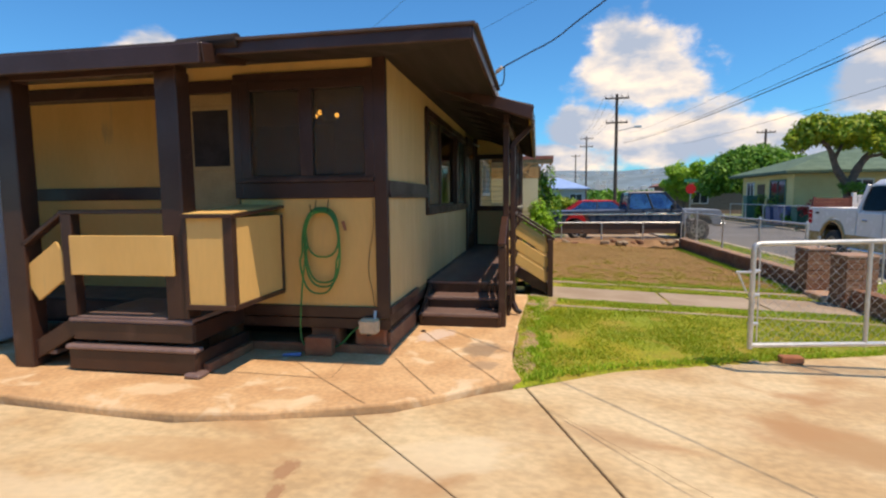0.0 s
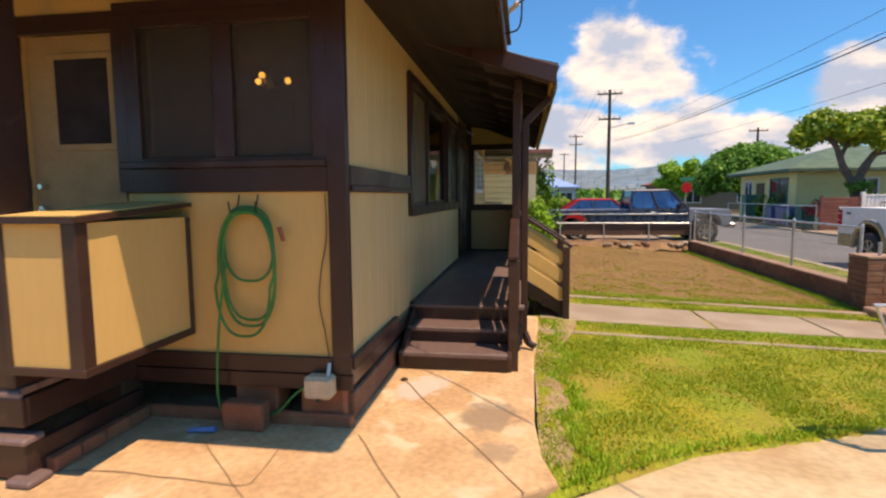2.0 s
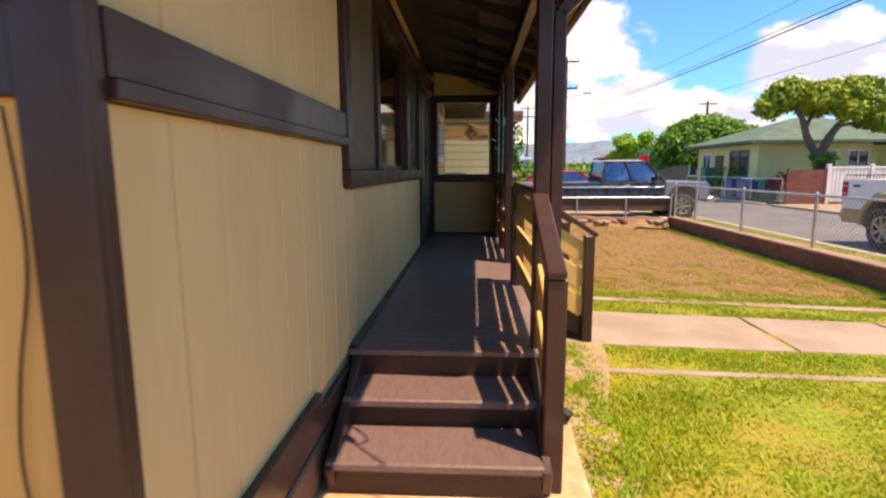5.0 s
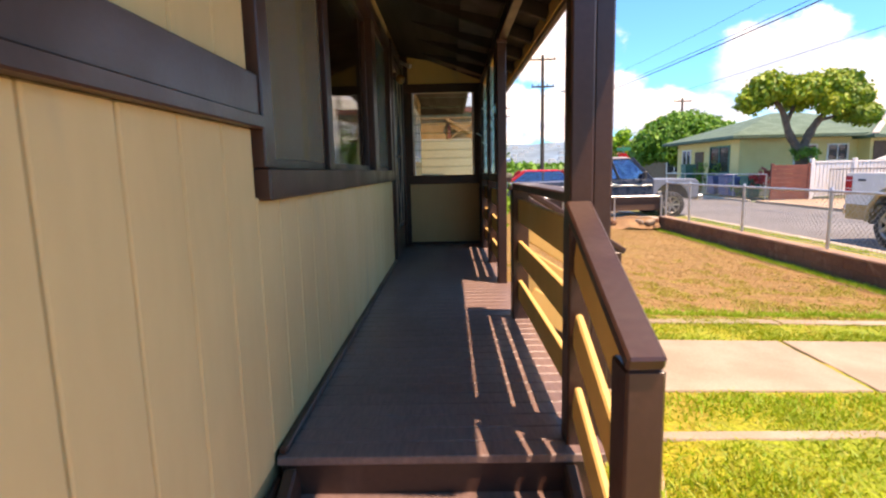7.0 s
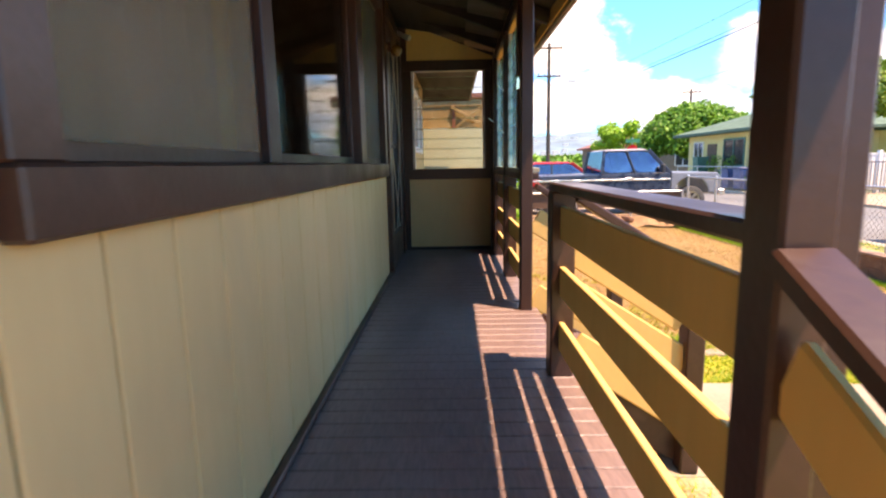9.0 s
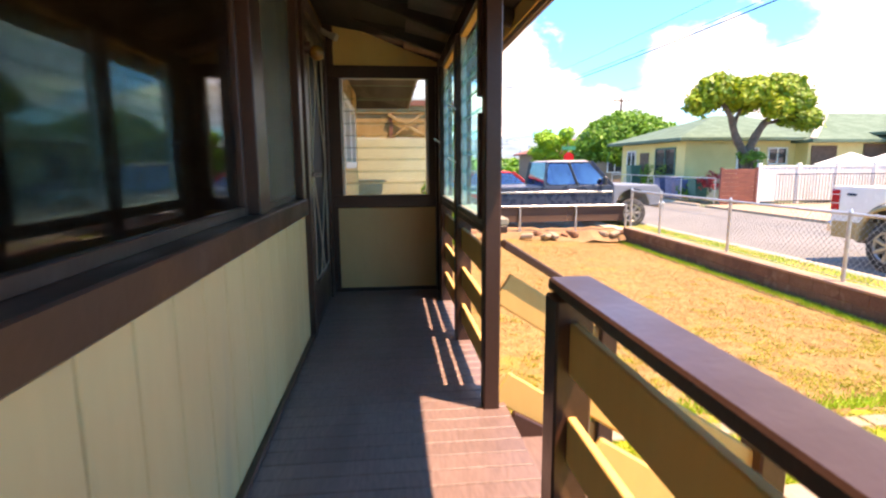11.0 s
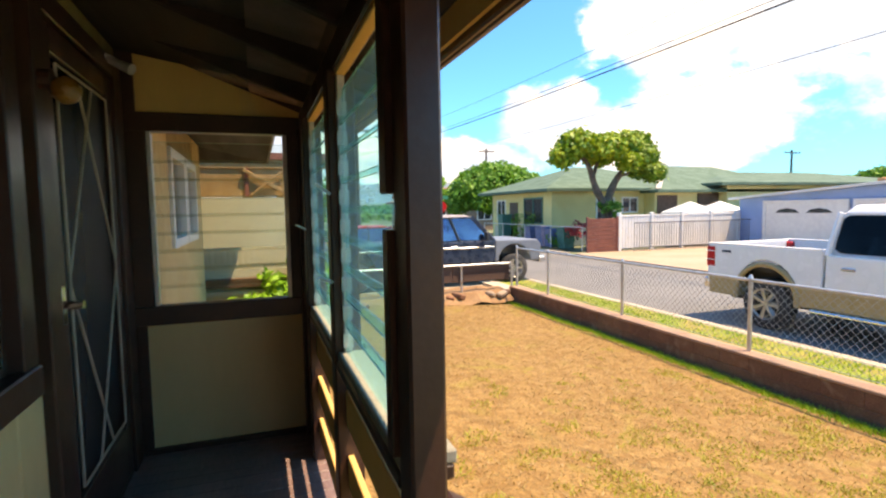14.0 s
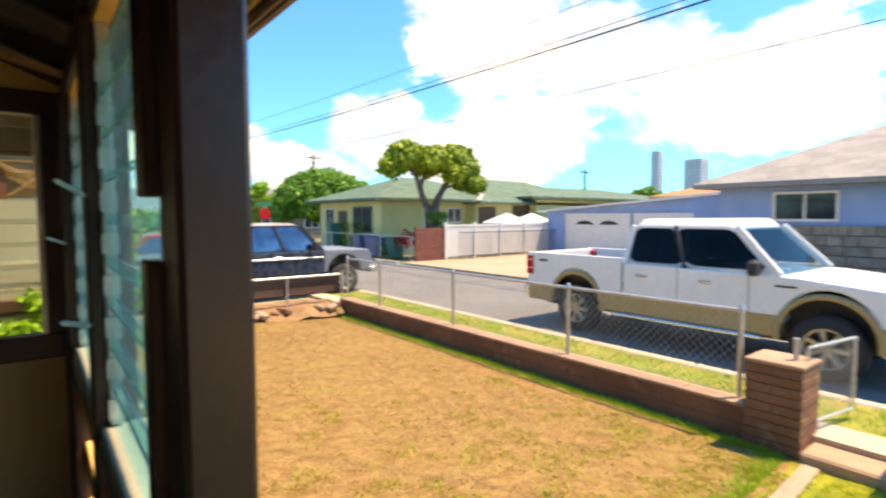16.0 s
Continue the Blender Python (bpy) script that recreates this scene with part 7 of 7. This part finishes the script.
shrub(0.10, 15.0, -0.05, 0.48, 1.45, LEAF_BRIGHT, "bright green shrub beside the neighbouring house", 41)
shrub(-0.75, 14.2, -0.05, 0.55, 0.85, LEAF_BRIGHT, "low leafy garden plants beside the house wall", 47, 1500)
shrub(0.20, 16.4, -0.05, 0.55, 2.7, LEAF_DEEP, "tall dark green shrub beside the carport", 42, 2400)
shrub(13.1, 32.6, -0.12, 0.6, 1.9, LEAF_DEEP, "small palm-like shrub before the yellow house", 43, 900)
shrub(13.0, 28.9, -0.12, 0.6, 1.0, LEAF_DEEP, "low green shrub before the yellow house", 44, 900)
shrub(14.6, 27.3, 1.2, 0.5, 1.0, LEAF_DEEP, "dark ivy clump on the tree trunk", 45, 900)
flower = leafy("red flowers", (0.5, 0.03, 0.04), (0.6, 0.08, 0.08), (0.4, 0.02, 0.03))
shrub(13.0, 27.4, 0.3, 0.45, 0.9, flower, "flowering red shrub before the yellow house", 46, 500)

far_wood = thing("woodland", "far belt of mixed green trees behind the street", "trees", 0, 0, 0, kind="stuff")
q = random.Random(51)
cl = []
for i in range(260):
    y = q.uniform(70, 220)
    x = q.uniform(-0.35, 1.15) * y + 5
    if 4.5 < x < 13 and q.random() < 0.9:
        continue
    h = q.uniform(1.4, 3.2) + y * 0.006
    cl.append((x, y, h * 0.35, q.uniform(2.0, 5.0), h * 0.45))
fw = leaves("crown", cl, 26000, 0.9, LEAF_DEEP, far_wood, 9)
fw["kind"] = "stuff"
mid = thing("woodland", "row of yellow green bushes along the cross street", "trees", 0, 0, 0, kind="stuff")
q = random.Random(52)
cl = [(q.uniform(-6, 26), q.uniform(54, 66), q.uniform(0.4, 1.8), q.uniform(0.7, 1.5), q.uniform(0.6, 1.2)) for _ in range(46)]
cl = [(c[0], c[1], c[2] * 0.6, c[3], c[4] * 0.7) for c in cl if c[0] < 5.5]
mw = leaves("crown", cl, 3500, 0.28, LEAF_LIME, mid, 10)
mw["kind"] = "stuff"

# ---- far houses down the street ----
TERRA = material("reddish far roof", (0.30, 0.11, 0.08), (0.25, 0.09, 0.06), 0.85)
PALEG = material("pale grey house paint", (0.55, 0.54, 0.5), (0.5, 0.48, 0.45), 0.8)
DULLW = material("dull brown house wall", (0.24, 0.17, 0.12), (0.2, 0.14, 0.1), 0.9)
for x, y, w, d, h, rm, lab in ((17.0, 56, 9, 7, 2.6, TERRA, "low house with a dull red roof down the street"), (24, 62, 10, 8, 2.7, TERRA, "reddish roofed house beyond the trees"), (2.6, 66, 6, 6, 2.6, BLUEW, "small blue roofed house beside the street"),
                               (-6.0, 60, 8, 8, 2.8, ROOFGREY, "grey roofed house far down the street"), (-16.0, 40, 9, 9, 2.8, ROOFGREY, "grey roofed house behind the gardens")):
    hh = thing("house", lab, "house", x, y, -0.2)
    box("wall", -w / 2, -d / 2, 0, w / 2, d / 2, h, DULLW if rm is TERRA else PALEG, hh)
    hip_roof("roof", -w / 2 - 0.5, -d / 2 - 0.5, w / 2 + 0.5, d / 2 + 0.5, h + 0.12, h + 1.5, rm, hh)
    for k in (-0.28, 0.22):
        wall_window(hh, "x", -d / 2, w * k, w * k + 1.3, 1.0, 2.0, -1)

# ---- neighbour's carport, seen through the porch end ----
CREAMG = material("cream green wall paint", (0.58, 0.54, 0.36), (0.52, 0.48, 0.32), 0.85, scale=1)
nb = thing("carport", "timber carport with a red brown roof edge and white side wall", "carport", 0, 0, 0)
WOODY = material("raw yellow brown timber", (0.40, 0.25, 0.11), (0.34, 0.2, 0.08), 0.8, fine=30, mapped=(1, 1, 0.3))
box("front_wall", -5.0, 15.72, 0.9, 0.12, 15.78, 2.02, CREAMG, nb)
box("gable_board", -5.0, 15.80, 2.03, 0.14, 15.83, 2.46, WOODY, nb)
for i in range(7):
    box("gable_batten", -5.0 + i * 0.72, 15.775, 2.03, -5.0 + i * 0.72 + 0.06, 15.799, 2.46, TERRA, nb)
box("back_wall", -5.0, 18.85, -0.1, 0.15, 18.95, 2.1, PALEG, nb)
box("side_wall", -5.1, 16.0, -0.1, -5.0, 18.95, 2.4, PALEG, nb)
bm = bm_prism(bmesh.new(), [(15.8, 2.62), (19.2, 2.75), (19.2, 2.82), (15.8, 2.70)], "x", -5.4, 0.55)
part("roof", bm, TERRA, nb)
beam("fascia", (-5.4, 15.8, 2.55), (0.55, 15.8, 2.55), 0.04, 0.18, WOODY, nb)
box("drip_edge", -5.4, 15.755, 2.60, 0.57, 15.778, 2.70, TERRA, nb)
beam("fascia", (0.55, 15.8, 2.60), (0.55, 19.2, 2.70), 0.04, 0.18, TERRA, nb)
for i in range(8):
    beam("joist", (-5.0 + i * 0.75, 15.85, 2.50), (-5.0 + i * 0.75, 19.1, 2.62), 0.05, 0.12, WOODY, nb)
beam("header", (-5.0, 16.2, 2.30), (0.2, 16.2, 2.30), 0.09, 0.22, WOODY, nb)
for x in (-2.2, 0.15):
    box("post", x - 0.05, 16.15, -0.1, x + 0.05, 16.25, 2.3, WOODY, nb, 0.006)
beam("brace", (-0.9, 16.2, 2.2), (0.1, 16.2, 1.55), 0.05, 0.09, WOODY, nb)
beam("brace", (-0.70, 15.76, 2.44), (0.0, 15.76, 2.03), 0.03, 0.06, WOODY, nb)
beam("brace", (-0.10, 15.755, 2.44), (-0.60, 15.755, 2.05), 0.03, 0.04, WOODY, nb)
pf = thing("picket_fence", "cream picket railing beside the carport", "fence", 0, 0, 0)
for i in range(38):
    box("picket", -3.0 + i * 0.08, 15.3, 1.04, -3.0 + i * 0.08 + 0.03, 15.33, 1.27, CREAMW, pf)
for z in (1.00, 1.24):
    box("rail", -3.05, 15.33, z, 0.1, 15.36, z + 0.05, CREAMW, pf)
box("base_wall", -3.05, 15.3, -0.1, 0.1, 15.4, 0.97, CREAMG, pf)
box("seat_board", -3.05, 15.12, 0.74, 0.1, 15.29, 0.86, DOORB, pf)
box("ledge", -3.05, 15.2, 0.62, 0.1, 15.3, 0.68, CREAMW, pf)

# ---- poles and wires ----


def pole(x, y, h, arms, label, lampside=0):
    t = thing("utility_pole", label, "pole", x, y, -0.2)
    part("shaft", bm_tube(bmesh.new(), (0, 0, 0), (0, 0, h), 0.16, 0.11, 10), POLEW, t)
    for z, w in arms:
        a = box("crossarm", -w / 2, -0.15, z, w / 2, -0.05, z + 0.12, POLEW, t, 0.01)
        for k in (-0.46, -0.2, 0.2, 0.46):
            part("insulator", bm_tube(bmesh.new(), (w * k, -0.1, z + 0.12), (w * k, -0.1, z + 0.28), 0.04, 0.03, 6), PLASTIC, a)
    if lampside:
        part("lamp_arm", bm_tube(bmesh.new(), (0, 0, h * 0.70), (lampside * 1.5, 0, h * 0.735), 0.035, None, 6), STEEL, t)
        box("lamp_head", lampside * 1.4, -0.1, h * 0.725, lampside * 1.95, 0.1, h * 0.745, STEEL, t, 0.02)
    return t


pole(6.43, 45, 9.95, ((9.55, 1.9), (7.6, 1.7)), "dark wooden utility pole with crossarms and a street lamp arm", 1)
pole(7.6, 85, 11.0, ((10.6, 2.0), (9.4, 2.0)), "slim wooden utility pole down the street")
pole(8.4, 120, 11.0, ((10.6, 2.0),), "distant wooden utility pole down the street")
pole(24.2, 62, 8.7, ((8.3, 1.9),), "wooden pole with a crossarm behind the trees")
pole(56, 50, 7.9, ((7.5, 2.4), (5.2, 1.8)), "wooden pole with crossarms behind the garage")
wires = thing("overhead_wires", "dark overhead wires sagging along the street", "wires", 0, 0, 0)


def wire(a, b, sag, r=0.012):
    a, b = Vector(a), Vector(b)
    pts = [a + (b - a) * (i / 24) - Vector((0, 0, sag * 4 * (i / 24) * (1 - i / 24))) for i in range(25)]
    tube_path("wire", pts, r, CABLE, wires, 5)


for dz, dx, r in ((0.0, 0.0, 0.026), (0.22, 0.1, 0.014), (1.3, 0.6, 0.010)):
    wire((12.0 + dx, 78, 9.0 + dz), (12.2 + dx, -20, 7.4 + dz), 1.3, r)
wire((16.0, 62, 7.2), (16.4, -12.0, 7.2), 0.7, 0.012)
wire((-12.7, 41.4, 10.6), (16.0, 3.4, 10.6), 0.25, 0.008)
wire((-19.0, 41.1, 10.6), (10.5, 1.4, 10.6), 0.25, 0.008)
for k in (-0.9, -0.4, 0.4, 0.9):
    wire((6.43 + k, 45, 9.8), (7.6 + k, 85, 10.7), 0.6, 0.01)

# ---- street signs ----
sign = thing("stop_sign", "red stop sign and green street name plate on a pole", "sign", 10.75, 39.3, -0.2)
part("pole", bm_tube(bmesh.new(), (0, 0, 0), (0, 0, 2.9), 0.03, None, 8), STEEL, sign)
bm = bmesh.new()
bmesh.ops.create_cone(bm, cap_ends=True, segments=8, radius1=0.36, radius2=0.36, depth=0.02, matrix=Matrix.Translation((0, -0.05, 2.15)) @ Matrix.Rotation(radians(90), 4, "X") @ Matrix.Rotation(radians(22.5), 4, "Z"))
part("plate", bm, REDLENS, sign)
GREENS = material("green sign enamel", (0.02, 0.25, 0.12), None, 0.4)
box("name_plate", -0.45, -0.06, 2.62, 0.45, -0.04, 2.85, GREENS, sign)

# ---- hills and towers ----


def ridge(name, y, x0, x1, base_h, amp, seed, mat, label, depth=300):
    bm = bmesh.new()
    n = 120
    prev = None
    for i in range(n + 1):
        x = x0 + (x1 - x0) * i / n
        h = base_h + amp * (noise.noise((x * 0.003 + seed, seed, 0)) + 0.5 * noise.noise((x * 0.009, seed, 4)) + 0.15 * noise.noise((x * 0.04, seed, 7)))
        col = [bm.verts.new((x, y, -2)), bm.verts.new((x, y + depth * 0.45, h * 0.6)), bm.verts.new((x, y + depth, h))]
        if prev:
            for k in range(2):
                bm.faces.new((prev[k], col[k], col[k + 1], prev[k + 1]))
        prev = col
    return structure(part(name, bm, mat, smooth=True), label, "hills")


# Haze over these hills comes from their blue colour alone.
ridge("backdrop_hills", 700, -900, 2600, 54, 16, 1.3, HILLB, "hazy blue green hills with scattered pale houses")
ridge("backdrop_slope", 330, -500, 1500, 9, 5, 2.1, FARGREEN, "low green slope at the foot of the hills", 150)
town = thing("far_town", "tiny pale houses scattered over the far slope", "houses", 0, 0, 0, kind="stuff")
q = random.Random(61)
vs, fs = [], []
for i in range(240):
    y = q.uniform(705, 950)
    x = q.uniform(-0.25, 0.9) * y
    z = (y - 700) / 135 * 31 if y < 835 else 31 + (y - 835) / 165 * 19
    w, d, h = q.uniform(2.0, 4.5), q.uniform(2, 4), q.uniform(2.0, 4.0)
    k = len(vs)
    vs += [(x - w, y - d, z - 3), (x + w, y - d, z - 3), (x + w, y + d, z - 3), (x - w, y + d, z - 3), (x - w, y - d, z + h), (x + w, y - d, z + h), (x + w, y + d, z + h), (x - w, y + d, z + h)]
    fs += [tuple(k + j for j in f) for f in ((0, 1, 5, 4), (1, 2, 6, 5), (2, 3, 7, 6), (3, 0, 4, 7), (4, 5, 6, 7))]
me = bpy.data.meshes.new("far_houses")
me.from_pydata(vs, [], fs)
me.materials.append(PALEG)
ob = new("far_houses", me)
ob.parent = town
ob["kind"] = "stuff"
# Walls and window bands paled and blued: distance haze put into both colours.
TOWERM = material("tower concrete with haze in colour", (0.62, 0.62, 0.66), (0.56, 0.56, 0.6), 0.8, scale=0.05, fine=0.4)
TOWERB = material("tower glazing with haze in colour", (0.46, 0.52, 0.60), (0.42, 0.48, 0.56), 0.6, scale=0.05, fine=0.4)
for x, y, w, h, lab in ((519, 307, 4.2, 69, "slim pale high-rise tower on the skyline"), (537, 274, 8.5, 59, "broad bluish high-rise tower on the skyline")):
    tw = thing("tower_block", lab, "tower", x, y, -0.2)
    box("wall", -w, -w, 0, w, w, h, TOWERM, tw)
    for k in range(18):
        box("window_band", -w - 0.2, -w - 0.2, h * (k + 0.6) / 19, w + 0.2, w + 0.2, h * (k + 0.6) / 19 + 1.4, TOWERB, tw)
ft = thing("tree", "rounded dark tree on the skyline behind the garage", "tree", 62, 44, -0.2)
limb("trunk", [(0, 0, 0), (0.2, 0, 2), (0, 0, 3.5)], 0.4, 0.3, ft)
q = random.Random(71)
leaves("crown", [(q.gauss(0, 2.2), q.gauss(0, 1.5), q.uniform(3.2, 5.2), q.uniform(0.7, 1.2), q.uniform(0.5, 0.8)) for _ in range(26)], 3500, 0.3, LEAF_DEEP, ft, 12)
